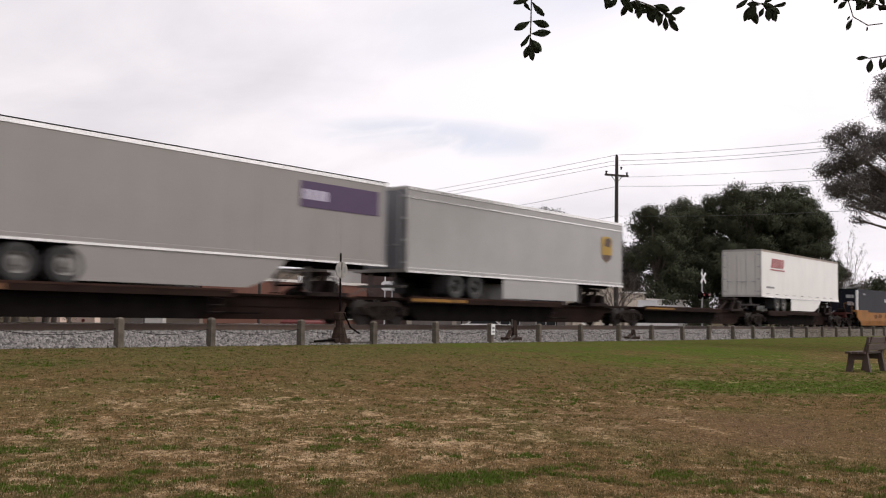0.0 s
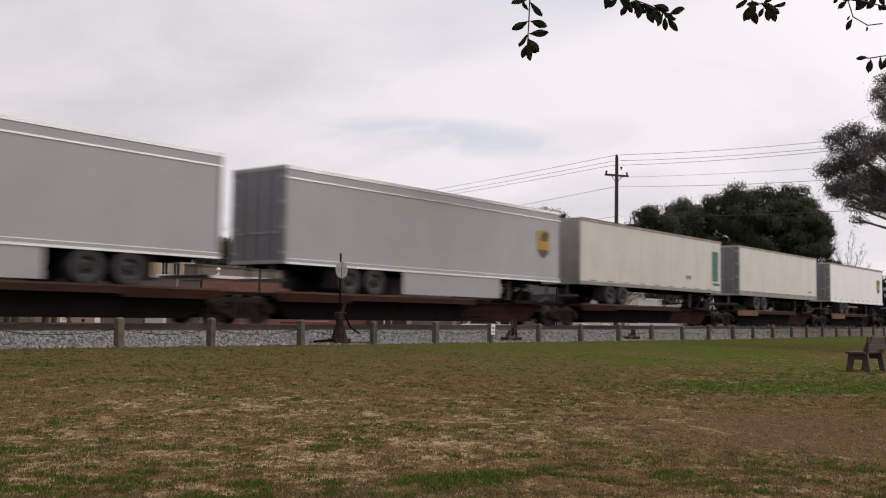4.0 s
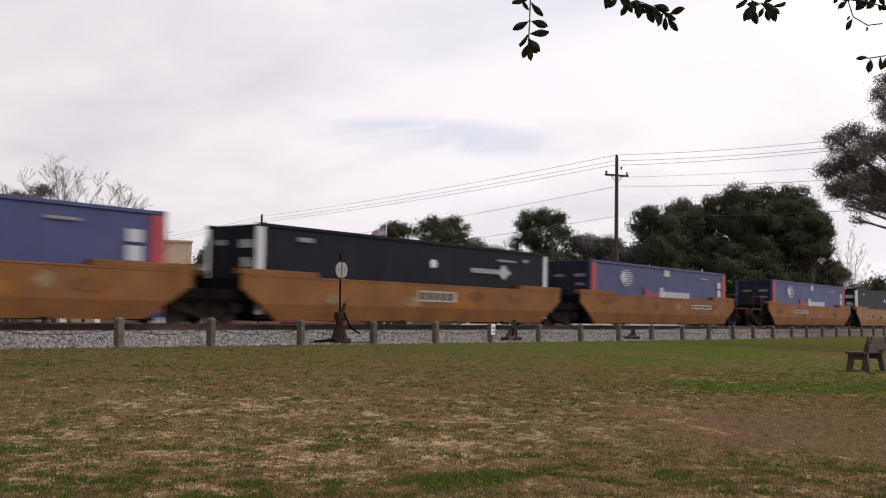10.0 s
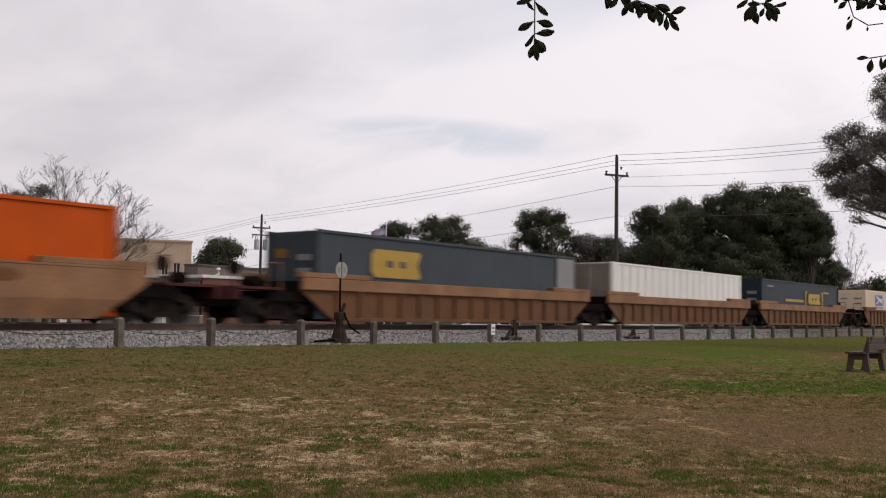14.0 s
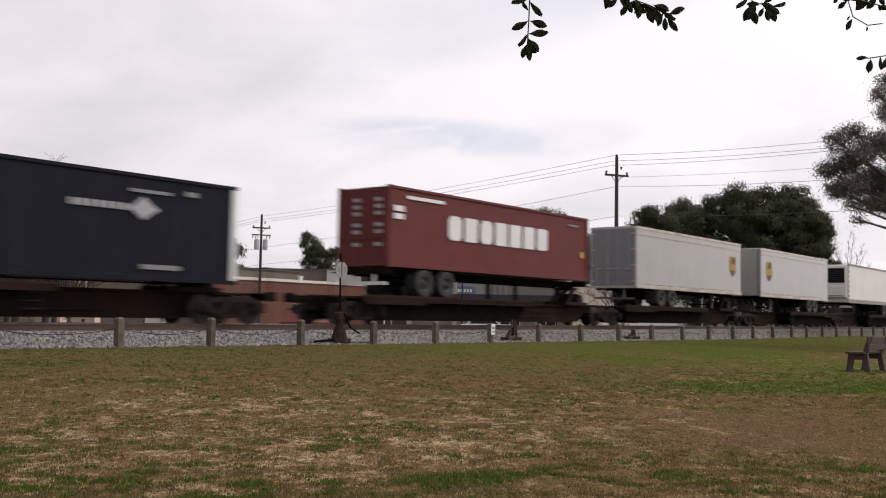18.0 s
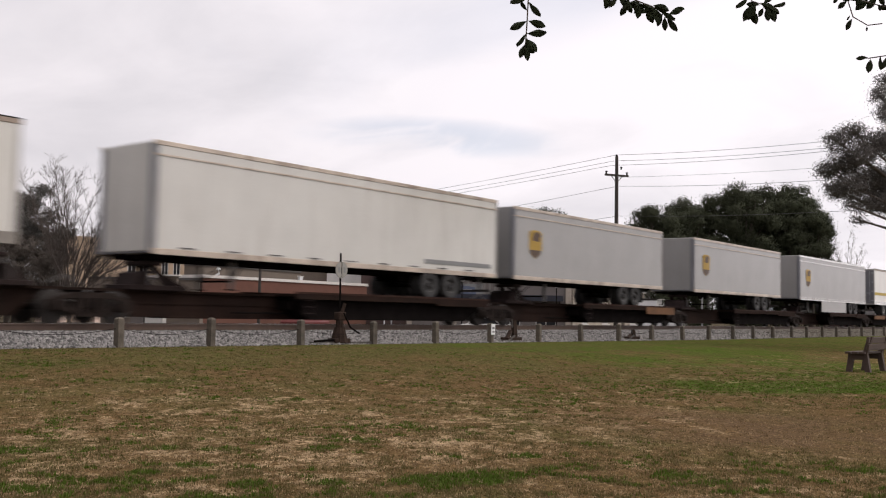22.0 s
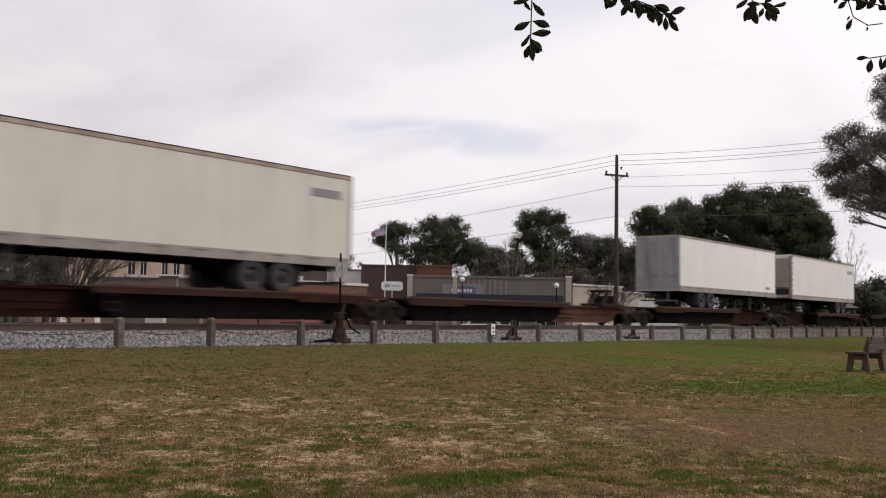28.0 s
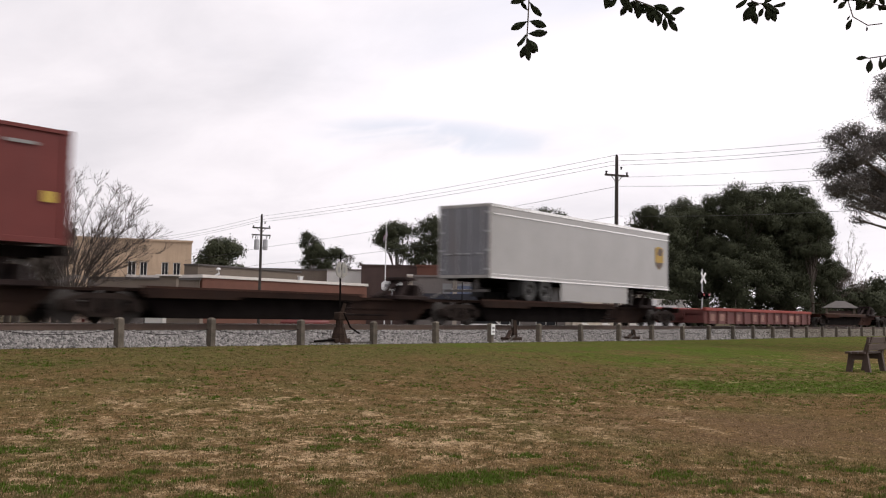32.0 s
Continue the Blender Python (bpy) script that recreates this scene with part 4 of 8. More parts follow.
def container(s, length, paint, label, z, top_h=2.9, ribs=0, frame_mat=None, post_mat=None, chassis=False, marks=(), end=None):
    """A steel box with corner posts, rails and corrugated sides; on a chassis if asked."""
    w, L, h = 2.5, length, top_h
    ob = thing("shipping_container", label, "container", group="containers on the train")
    z0 = 0.0
    fm = frame_mat or paint
    part("body", lambda bm: box(bm, 0.05, L - 0.05, -w / 2 + 0.05, w / 2 - 0.05, z0 + 0.06, h - 0.04), paint, ob, key=("cb", L, h))
    if ribs:
        for side in (-1, 1):
            def side_build(bm):
                step = (L - 0.4) / ribs
                out, back = (-w / 2 + 0.006, -w / 2 + 0.049) if side < 0 else (w / 2 - 0.006, w / 2 - 0.049)
                line = [(0.2 + (i + k) * step, y) for i in range(ribs) for k, y in ((0.0, out), (0.55, out), (0.66, back), (0.89, back))]
                lo = [bm.verts.new((x, y, z0 + 0.18)) for x, y in line]
                hi = [bm.verts.new((x, y, h - 0.12)) for x, y in line]
                for i in range(len(line) - 1):
                    bm.faces.new((lo[i], lo[i + 1], hi[i + 1], hi[i]))
            part("corrugated_side", side_build, paint, ob, key=("corr", L, h, ribs, side))
    for x in (0.0, L - 0.18):
        for y in (-w / 2, w / 2 - 0.16):
            post = part("corner_post", lambda bm: box(bm, 0, 0.18, 0, 0.16, 0.0, h, 0.006), post_mat or fm, ob, key=("cpost", h), at=pose(x, y, 0))
            for cz in (0.0, h - 0.12):
                part("corner_casting", lambda bm: box(bm, -0.004, 0.184, -0.004, 0.164, 0.0, 0.124, 0.006), fm, post, key="ccast", at=pose(0, 0, cz))
    for y in (-w / 2, w / 2 - 0.07):
        part("top_rail", lambda bm: box(bm, 0.18, L - 0.18, 0, 0.07, h - 0.11, h - 0.01, 0.006), fm, ob, key=("ctr", L, h), at=pose(0, y, 0))
        part("bottom_rail", lambda bm: box(bm, 0.18, L - 0.18, 0, 0.07, 0.02, 0.17, 0.006), fm, ob, key=("cbr", L), at=pose(0, y, 0))
    door_end(ob, 0.06, -1, w - 0.3, 0.06, h - 0.06, end or paint, end or fm, end or paint)
    for y0, y1, lo, hi, mat in marks:
        part("door_marking", lambda bm: box(bm, -0.002, 0.03, y0, y1, lo, hi), mat, ob, "pale stencilled marking on the doors")
    part("roof", lambda bm: [box(bm, 0.2, L - 0.2, -w / 2 + 0.08, w / 2 - 0.08, h - 0.045, h - 0.02)] + [box(bm, 0.4 + i * 0.6, 0.7 + i * 0.6, -w / 2 + 0.1, w / 2 - 0.1, h - 0.03, h - 0.008) for i in range(int((L - 0.8) / 0.6))], paint, ob, key=("croof", L, h))
    if chassis:
        ch = part("chassis", lambda bm: (box(bm, 0.1, L - 0.1, -0.55, -0.42, -0.30, -0.02), box(bm, 0.1, L - 0.1, 0.42, 0.55, -0.30, -0.02), box(bm, 0.0, 0.25, -1.2, 1.2, -0.24, -0.02), box(bm, L - 0.25, L, -1.2, 1.2, -0.24, -0.02), box(bm, 3.9, 4.05, -0.6, 0.6, -0.28, -0.04), box(bm, 8.9, 9.05, -0.6, 0.6, -0.28, -0.04)), GRIME, ob, "dark steel chassis", key=("chas", L))
        ch.matrix_basis = pose(0, 0, 0)
        for x in (2.0, 3.3):
            for side in (-1, 1):
                dual_tyres(ob, x, side, -0.52, RIM)
            part("axle", lambda bm: rod(bm, (0, -0.9, 0), (0, 0.9, 0), 0.07, 8), GRIME, ob, key="axle", at=pose(x, 0, -0.52))
        for side in (-0.7, 0.7):
            part("landing_leg", lambda bm: (box(bm, -0.06, 0.06, -0.06, 0.06, 0.05, 0.98), box(bm, -0.13, 0.13, -0.12, 0.12, 0.03, 0.06)), GRIME, ob, key="cleg", at=pose(8.7, side, -1.02))
        part("light_bar", lambda bm: (box(bm, -0.05, 0.05, -1.1, 1.1, -0.62, -0.5), box(bm, -0.03, 0.03, -0.6, -0.5, -0.5, -0.2), box(bm, -0.03, 0.03, 0.5, 0.6, -0.5, -0.2)), PALEWALL, ob, key="clight", at=pose(0.05, 0, 0))
    return rolling(ob, s, z)


# running gear of the cars
def side_frame(bm):
    # a cast arch with two windows, journal boxes at its ends and a nest of springs between
    prism(bm, [(-1.22, 0.34), (-1.22, 0.60), (-0.60, 0.80), (0.60, 0.80), (1.22, 0.60), (1.22, 0.34), (0.98, 0.34), (0.90, 0.56), (0.52, 0.66), (-0.52, 0.66), (-0.90, 0.56), (-0.98, 0.34)], -0.08, 0.06)
    prism(bm, [(-0.86, 0.52), (-0.46, 0.18), (0.46, 0.18), (0.86, 0.52), (0.70, 0.52), (0.40, 0.29), (-0.40, 0.29), (-0.70, 0.52)], -0.06, 0.06)
    for x in (-0.40, 0.40):
        box(bm, x - 0.07, x + 0.07, -0.08, 0.06, 0.26, 0.68)
    for x in (-0.88, 0.88):
        rod(bm, (x, -0.17, 0.44), (x, 0.06, 0.44), 0.15, 12)
        rod(bm, (x, -0.20, 0.44), (x, -0.17, 0.44), 0.10, 10)
    for x in (-0.22, 0.0, 0.22):
        rod(bm, (x, -0.03, 0.29), (x, -0.03, 0.66), 0.08, 8)


def rail_wheel(bm):
    rod(bm, (0, -0.065, 0), (0, 0.05, 0), 0.42, 20)
    rod(bm, (0, 0.05, 0), (0, 0.085, 0), 0.455, 20)
    rod(bm, (0, -0.09, 0), (0, -0.06, 0), 0.13, 10)


def truck(parent, x):
    """A two-axle rail truck; its parts hang under the car."""
    for side in (-1, 1):
        part("side_frame", side_frame, TRUCKIRON, parent, key="sideframe", at=pose(x, side * 1.0, 0, 0, 0, 0 if side < 0 else 180))
        for k in (-0.88, 0.88):
            part("rail_wheel", rail_wheel, STEEL, parent, "worn steel rail wheel", key="railwheel", at=pose(x + k, side * 0.755, 0.42, 0, 0, 0 if side < 0 else 180))
    part("bolster", lambda bm: (box(bm, -0.25, 0.25, -1.05, 1.05, 0.40, 0.72, 0.02), box(bm, -0.3, 0.3, -0.35, 0.35, 0.7, 0.86), rod(bm, (-0.88, -0.7, 0.42), (-0.88, 0.7, 0.42), 0.08, 8), rod(bm, (0.88, -0.7, 0.42), (0.88, 0.7, 0.42), 0.08, 8)), GRIME, parent, key="bolster", at=pose(x, 0, 0))


def coupler(parent, x, d):
    part("coupler", lambda bm: (box(bm, min(0, d * 1.1), max(0, d * 1.1), -0.09, 0.09, 0.78, 0.95, 0.02), box(bm, min(d * 0.95, d * 1.25), max(d * 0.95, d * 1.25), -0.16, 0.16, 0.72, 1.02, 0.04), rod(bm, (0, 0.3, 0.8), (d * 0.9, 0.25, 0.45), 0.03, 6)), GRIME, parent, key=("coupler", d), at=pose(x, 0, 0))


def spine_car(s, length, paint, lead_truck, tail_truck, deck_lead=True, full_deck=False, hitch=True):
    """One platform of a spine car; heights above the rail. Ends without a truck rest on the next platform's."""
    L = length
    ob = thing("spine_car_platform", "weathered rust-brown spine car platform with wheel deck", "rail car", group="spine cars")
    top = DECK_Z - RAIL_Z

    def sill(bm):
        prism(bm, [(0.0, 0.62), (0.0, top - 0.04), (L, top - 0.04), (L, 0.62), (L - 1.2, 0.60), (L - 1.75, 0.18), (1.75, 0.18), (1.2, 0.60)], -0.30, 0.30)
        box(bm, 0, L, -0.42, 0.42, top - 0.10, top - 0.03)
        box(bm, 1.8, L - 1.8, -0.34, 0.34, top - 0.42, top - 0.37)
        box(bm, 2.7, L - 2.7, -0.40, 0.40, 0.15, 0.20)
    part("center_sill", sill, paint, ob, key=("sill", L))
    a, b = (1.0, L * 0.62) if deck_lead else (L * 0.38, L - 1.0)
    if full_deck:
        a, b = 1.0, L - 1.0

    def deck(bm):
        for y0, y1 in ((-1.36, -0.42), (0.42, 1.36)):
            box(bm, a, b, y0, y1, top - 0.09, top, 0.01)
        for y in (-1.36, 1.30):
            box(bm, a, b, y, y + 0.06, top - 0.17, top + 0.05)
    part("wheel_deck", deck, DARKCAR if paint is DARKCAR else DECKEDGE, ob, "worn brown wheel deck", key=("deck", L, a, b))
    for y in (-1.372, 1.346):
        part("deck_lip", lambda bm: box(bm, a, b, 0, 0.026, top + 0.0, top + 0.06), DECKEDGE if paint is DARKCAR else LIPRUST, ob, "scraped rusty deck lip", key=("lip", L, a, b), at=pose(0, y, 0))
    c = a + 0.1 if deck_lead else b - 3.3
    plate = {28.1: (GOLDPLATE, 0.12), 179.3: (TANPLATE, 0.34), 602.8: (TANPLATE, 0.36), 216.2: (GOLDPLATE, 0.15), 656.3: (TANPLATE, 0.30), 9.9: (TANPLATE, 0.16), 46.4: (GOLDPLATE, 0.10), 161.0: (TANPLATE, 0.3), 752.4: (DECKEDGE, 0.26)}.get(s, (paint, 0.26))
    for y in (-1.385, 1.365):
        part("side_plate", lambda bm: box(bm, c, c + 3.2, 0, 0.02, top - plate[1], top - 0.012), plate[0], ob, "plate along the deck edge", key=("splate", round(c, 2), plate[1]), at=pose(0, y, 0))
    part("end_ladder", lambda bm: ([rod(bm, (x, -1.30, 0.3), (x, -1.30, top - 0.1), 0.018, 6) for x in (-0.2, 0.2)], [rod(bm, (-0.2, -1.30, z), (0.2, -1.30, z), 0.016, 6) for z in (0.36, 0.56, 0.76)]), STANDBROWN, ob, "worn step ladder", key="stepladder", at=pose(b - 0.6 if deck_lead else a + 0.6, 0, 0))
    part("air_hoses", lambda bm: (strand(bm, [Vector((-0.5, -0.5, top - 0.12)), Vector((-0.2, -0.62, top - 0.38)), Vector((0.2, -0.6, top - 0.4)), Vector((0.6, -0.45, top - 0.1))], 0.03, 6), strand(bm, [Vector((-0.6, -0.35, top + 0.06)), Vector((-0.1, -0.45, top + 0.28)), Vector((0.5, -0.3, top + 0.05))], 0.025, 6)), DULLLEG, ob, "slack pale air hoses", key="hoses", at=pose(L - 0.3, 0, 0))
    # solid black fill below the deck: the overhang's shade put into shape and colour
    part("under_deck_pan", lambda bm: prism(bm, [(a + 0.1, top - 0.10), (b - 0.1, top - 0.10), (b - 0.4, top - 0.45), (b - 1.1, 0.16), (a + 0.8, 0.16), (a + 0.4, top - 0.45)], -1.05, 1.05), GRIME, ob, "black block filling the shaded space under the deck", key=("pan", L, a, b))
    for i in range(int((b - a) / 2.6) + 1):
        x = a + 0.15 + i * 2.6
        if x < b:
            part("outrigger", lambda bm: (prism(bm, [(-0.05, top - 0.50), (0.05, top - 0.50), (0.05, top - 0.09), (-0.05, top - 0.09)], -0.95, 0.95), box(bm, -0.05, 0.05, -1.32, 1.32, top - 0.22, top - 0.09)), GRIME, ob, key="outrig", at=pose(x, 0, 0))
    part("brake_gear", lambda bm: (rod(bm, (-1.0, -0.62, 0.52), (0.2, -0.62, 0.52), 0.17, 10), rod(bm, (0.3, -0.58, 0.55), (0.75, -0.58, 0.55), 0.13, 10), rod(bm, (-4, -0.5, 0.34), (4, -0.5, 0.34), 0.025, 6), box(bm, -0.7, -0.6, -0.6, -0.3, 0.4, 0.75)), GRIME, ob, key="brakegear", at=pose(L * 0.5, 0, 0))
    if hitch:
        hx = L - 2.3 if deck_lead else 2.3
        hd = 1 if deck_lead else -1
        stand = part("hitch_stand", lambda bm: (box(bm, -0.32, 0.32, -0.48, 0.48, top + 0.66, top + 0.78, 0.02), [prism(bm, [(-0.75 * hd, top - 0.05), (-0.45 * hd, top - 0.05), (0.10 * hd, top + 0.68), (-0.12 * hd, top + 0.68)], y, y + 0.14) for y in (-0.46, 0.32)], rod(bm, (-1.45 * hd, 0, top), (0, 0, top + 0.66), 0.08, 8), box(bm, -0.95, 0.95, -0.62, 0.62, top - 0.05, top + 0.10, 0.02), prism(bm, [(0.15 * hd, top), (0.75 * hd, top), (0.55 * hd, top + 0.42), (0.2 * hd, top + 0.5)], -0.55, 0.55)), STANDBROWN, ob, "dark folding trailer hitch stand", key=("hitch", hd), at=pose(hx, 0, 0))
        part("hitch_handle", lambda bm: (rod(bm, (0.3 * hd, -0.7, top + 0.1), (0.3 * hd, -0.7, top + 0.5), 0.03, 6), rod(bm, (0.3 * hd, -0.7, top + 0.5), (0.05 * hd, -0.55, top + 0.62), 0.03, 6)), DULLLEG, stand, "pale worn release handle", key=("hhandle", hd))
    for x, d, own in ((0.0, -1, lead_truck), (L, 1, tail_truck)):
        if own == "shared":
            truck(ob, x)
        elif own == "own":
            truck(ob, x - d * 1.3)
            coupler(ob, x, d)
            part("end_sill", lambda bm: (box(bm, -0.06, 0.06, -1.3, 1.3, 0.72, top - 0.03), box(bm, -0.35, 0.35, -1.2, -0.5, top - 0.06, top - 0.03)), paint, ob, key="endsill", at=pose(x - d * 0.08, 0, 0))
            part("grab_iron", lambda bm: (rod(bm, (0, -1.28, top - 0.1), (0, -1.28, top + 0.75), 0.02, 6), rod(bm, (0, -1.28, top + 0.75), (0, -0.7, top + 0.75), 0.02, 6), rod(bm, (0, -0.7, top + 0.75), (0, -0.7, top - 0.1), 0.02, 6)), paint, ob, key="grab", at=pose(x - d * 0.1, 0, 0))
    return rolling(ob, s, RAIL_Z)


def well_car(s, length, paint, band, lead_truck, tail_truck, ribbed=False, tag=None, zt=1.48):
    """A container well: deep sides with slanted ends, between two trucks."""
    L = length
    w = 2.95
    ob = thing("well_car", "dull %s well car with deep sides" % ("rusty brown ribbed" if ribbed else "orange-tan smooth"), "rail car", group="well cars")
    zb = 0.13
    sill = 0.38 if band is not paint else 0.15

    def side_pts(z_hi, z_lo):
        return [(0.9, z_hi), (L - 0.9, z_hi), (L - 0.9, z_hi - 0.42), (L - 1.9, z_lo + 0.28), (L - 2.35, z_lo), (2.35, z_lo), (1.9, z_lo + 0.28), (0.9, z_hi - 0.42)]
    for side in (-1, 1):
        y = side * w / 2

        def build(bm):
            a, b = sorted((y, y - side * 0.07))
            if ribbed:
                prism(bm, side_pts(zt, zb), *sorted((y - side * 0.09, y - side * 0.15)))
            else:
                # upright above, folded inwards below
                zf = zb + 0.5 * (zt - 0.13) / 1.35
                prism(bm, [(0.9, zt), (L - 0.9, zt), (L - 0.9, zt - 0.42), (L - 1.56, zf), (1.56, zf), (0.9, zt - 0.42)], a, b)
                old = set(bm.verts)
                prism(bm, [(1.56, zf), (L - 1.56, zf), (L - 1.9, zb + 0.28), (L - 2.35, zb), (2.35, zb), (1.9, zb + 0.28)], a, b)
                for v in set(bm.verts) - old:
                    v.co.y -= side * (zf - v.co.z) * 0.2
        panel = part("side_panel", build, paint, ob, key=("wside", L, side, ribbed, zt))
        if ribbed:
            n = 15
            for i in range(n):
                x = 2.5 + (L - 5.0) * i / (n - 1)
                part("rib", lambda bm: box(bm, -0.06, 0.06, *sorted((0.0, side * 0.09)), zb + 0.02, zt - sill), paint, panel, key=("rib", side, sill), at=pose(x, y - side * 0.09, 0))
            part("top_sill", lambda bm: box(bm, 0.9, L - 0.9, *sorted((y + side * 0.02, y - side * 0.16)), zt - sill, zt, 0.012), band, ob, "worn top sill", key=("wtop", L, side, zt, sill))
            part("bottom_sill", lambda bm: box(bm, 2.3, L - 2.3, *sorted((y, y - side * 0.2)), zb - 0.02, zb + 0.1, 0.01), paint, ob, key=("wbot", L, side))
        else:
            part("top_sill", lambda bm: box(bm, 0.95, L - 0.95, *sorted((y + side * 0.012, y - side * 0.14)), zt - 0.05, zt + 0.01, 0.008), band, ob, key=("wtops", L, side, zt))
        for x0, x1 in ((0.85, 4.0), (L - 4.0, L - 0.85)):
            part("end_walkway", lambda bm: box(bm, x0, x1, *sorted((y + side * 0.01, y - side * 0.3)), zt + 0.01, zt + 0.17, 0.01), band, ob, "raised walkway at the well's end", key=("walk", round(x0, 2), side, zt))
    if not ribbed:
        spots = random.Random(int(s))
        for i in range(7):
            x, z, r = spots.uniform(2.5, L - 3.5), spots.uniform(0.72, zt - 0.23), spots.uniform(0.25, 0.75)
            shape = [(x + r * spots.uniform(0.7, 1.3) * math.cos(k * math.pi / 4), z + 0.24 * spots.uniform(0.5, 1.0) * math.sin(k * math.pi / 4)) for k in range(8)]
            decal_shape(ob, [(px, min(zt - 0.06, max(0.66, pz))) for px, pz in shape], (STAINDARK, STAINPALE, STAINDARK, STAINGOLD)[i % 4], w, "paint_patch", 0.004 + 0.001 * i, "uneven faded paint patch")
    if tag:
        x0, x1, z0, z1 = L * tag[0], L * tag[0] + tag[1], tag[2], tag[3]
        decal(ob, x0, x1, z0, z1, P_PLATE, w, "lettering_plate", 0.014, "white stencilled lettering bar")
        bars(ob, x0 + 0.1, x1 - 0.05, z0 + 0.05, z1 - 0.05, 5, DARKCAR, w, 0.35, lift=0.018)
    for x0, x1 in ((-0.3, 2.0), (L - 2.0, L + 0.3)):
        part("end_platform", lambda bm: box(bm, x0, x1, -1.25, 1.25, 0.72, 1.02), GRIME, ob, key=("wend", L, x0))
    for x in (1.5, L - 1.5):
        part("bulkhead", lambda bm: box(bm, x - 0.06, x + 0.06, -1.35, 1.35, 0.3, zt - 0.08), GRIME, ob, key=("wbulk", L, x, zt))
    for i in range(6):
        part("cross_beam", lambda bm: box(bm, 0, 0.3, -1.4, 1.4, 0.10, 0.17), GRIME, ob, key="wbeam", at=pose(2.0 + i * (L - 4.3) / 5, 0, 0))
    for x, d, own in ((0.0, -1, lead_truck), (L, 1, tail_truck)):
        if own == "shared":
            truck(ob, x)
        elif own == "own":
            truck(ob, x - d * 0.2)
            coupler(ob, x + d * 0.4, d)
            part("draft_sill", lambda bm: box(bm, *sorted((0.0, d * 1.5)), -0.55, 0.55, 0.52, 1.0, 0.02), GRIME, ob, key=("draft", d), at=pose(x + d * 0.1, 0, 0))
            part("crossover_platform", lambda bm: (box(bm, *sorted((-d * 0.3, d * 1.5)), -1.32, 1.32, 1.06, 1.14), box(bm, *sorted((d * 1.42, d * 1.5)), -1.32, 1.32, 0.74, 1.06)), DARKRED, ob, "dark red end platform", key=("xplat", d), at=pose(x + d * 0.1, 0, 0))
            part("brake_cylinder", lambda bm: (rod(bm, (0, -1.0, 1.3), (0, -0.4, 1.3), 0.17, 10), box(bm, -0.2, 0.2, -0.9, -0.5, 1.12, 1.2)), GRIME, ob, key="wbrake", at=pose(x + d * 0.6, 0, 0))
            part("brake_wheel", lambda bm: (rod(bm, (0.1, 0.2, 1.12), (0.1, 0.2, 1.75), 0.03, 6), rod(bm, (0.1, 0.15, 1.75), (0.1, 0.25, 1.75), 0.22, 12)), GRIME, ob, key="wbrakewheel", at=pose(x + d * 0.6, 0, 0))
            part("grab_iron", lambda bm: (rod(bm, (0, -1.28, 1.0), (0, -1.28, 1.9), 0.02, 6), rod(bm, (0, -1.28, 1.9), (0, -0.7, 1.9), 0.02, 6), rod(bm, (0, -0.7, 1.9), (0, -0.7, 1.0), 0.02, 6)), band, ob, key="wgrab", at=pose(x - d * 0.1, 0, 0))
    return rolling(ob, s, RAIL_Z)


# ---- emblems, as plain shapes ----
def emblem_arrow(ob, L, w):
    """White disc amidships and a white arrow-like mark near the tail, with small bars."""
    x, z, r = L * 0.52, 2.08, 0.16
    decal_shape(ob, [(x + r * math.cos(k * math.pi / 8), z + r * math.sin(k * math.pi / 8)) for k in range(16)], P_WHITE, w, label="white disc mark")
    decal_shape(ob, [(L * .772, 1.95), (L * .785, 1.82), (L * .80, 1.64), (L * .815, 1.80), (L * .832, 1.95), (L * .815, 2.10), (L * .80, 2.28), (L * .785, 2.08)], P_PALE, w, label="pale four-pointed mark")
    bars(ob, L * .667, L * .775, 1.87, 2.05, 7, P_PALE, w, 0.30)
    for x0, x1, z0, z1 in ((.775, .855, 2.38, 2.47), (.10, .14, 2.42, 2.56), (.885, .91, 2.42, 2.56), (.153, .236, 0.33, 0.46), (.80, .877, 0.33, 0.46), (.03, .05, 0.5, 0.6)):
        decal(ob, L * x0, L * x1, z0, z1, P_GREY, w, "lettering")


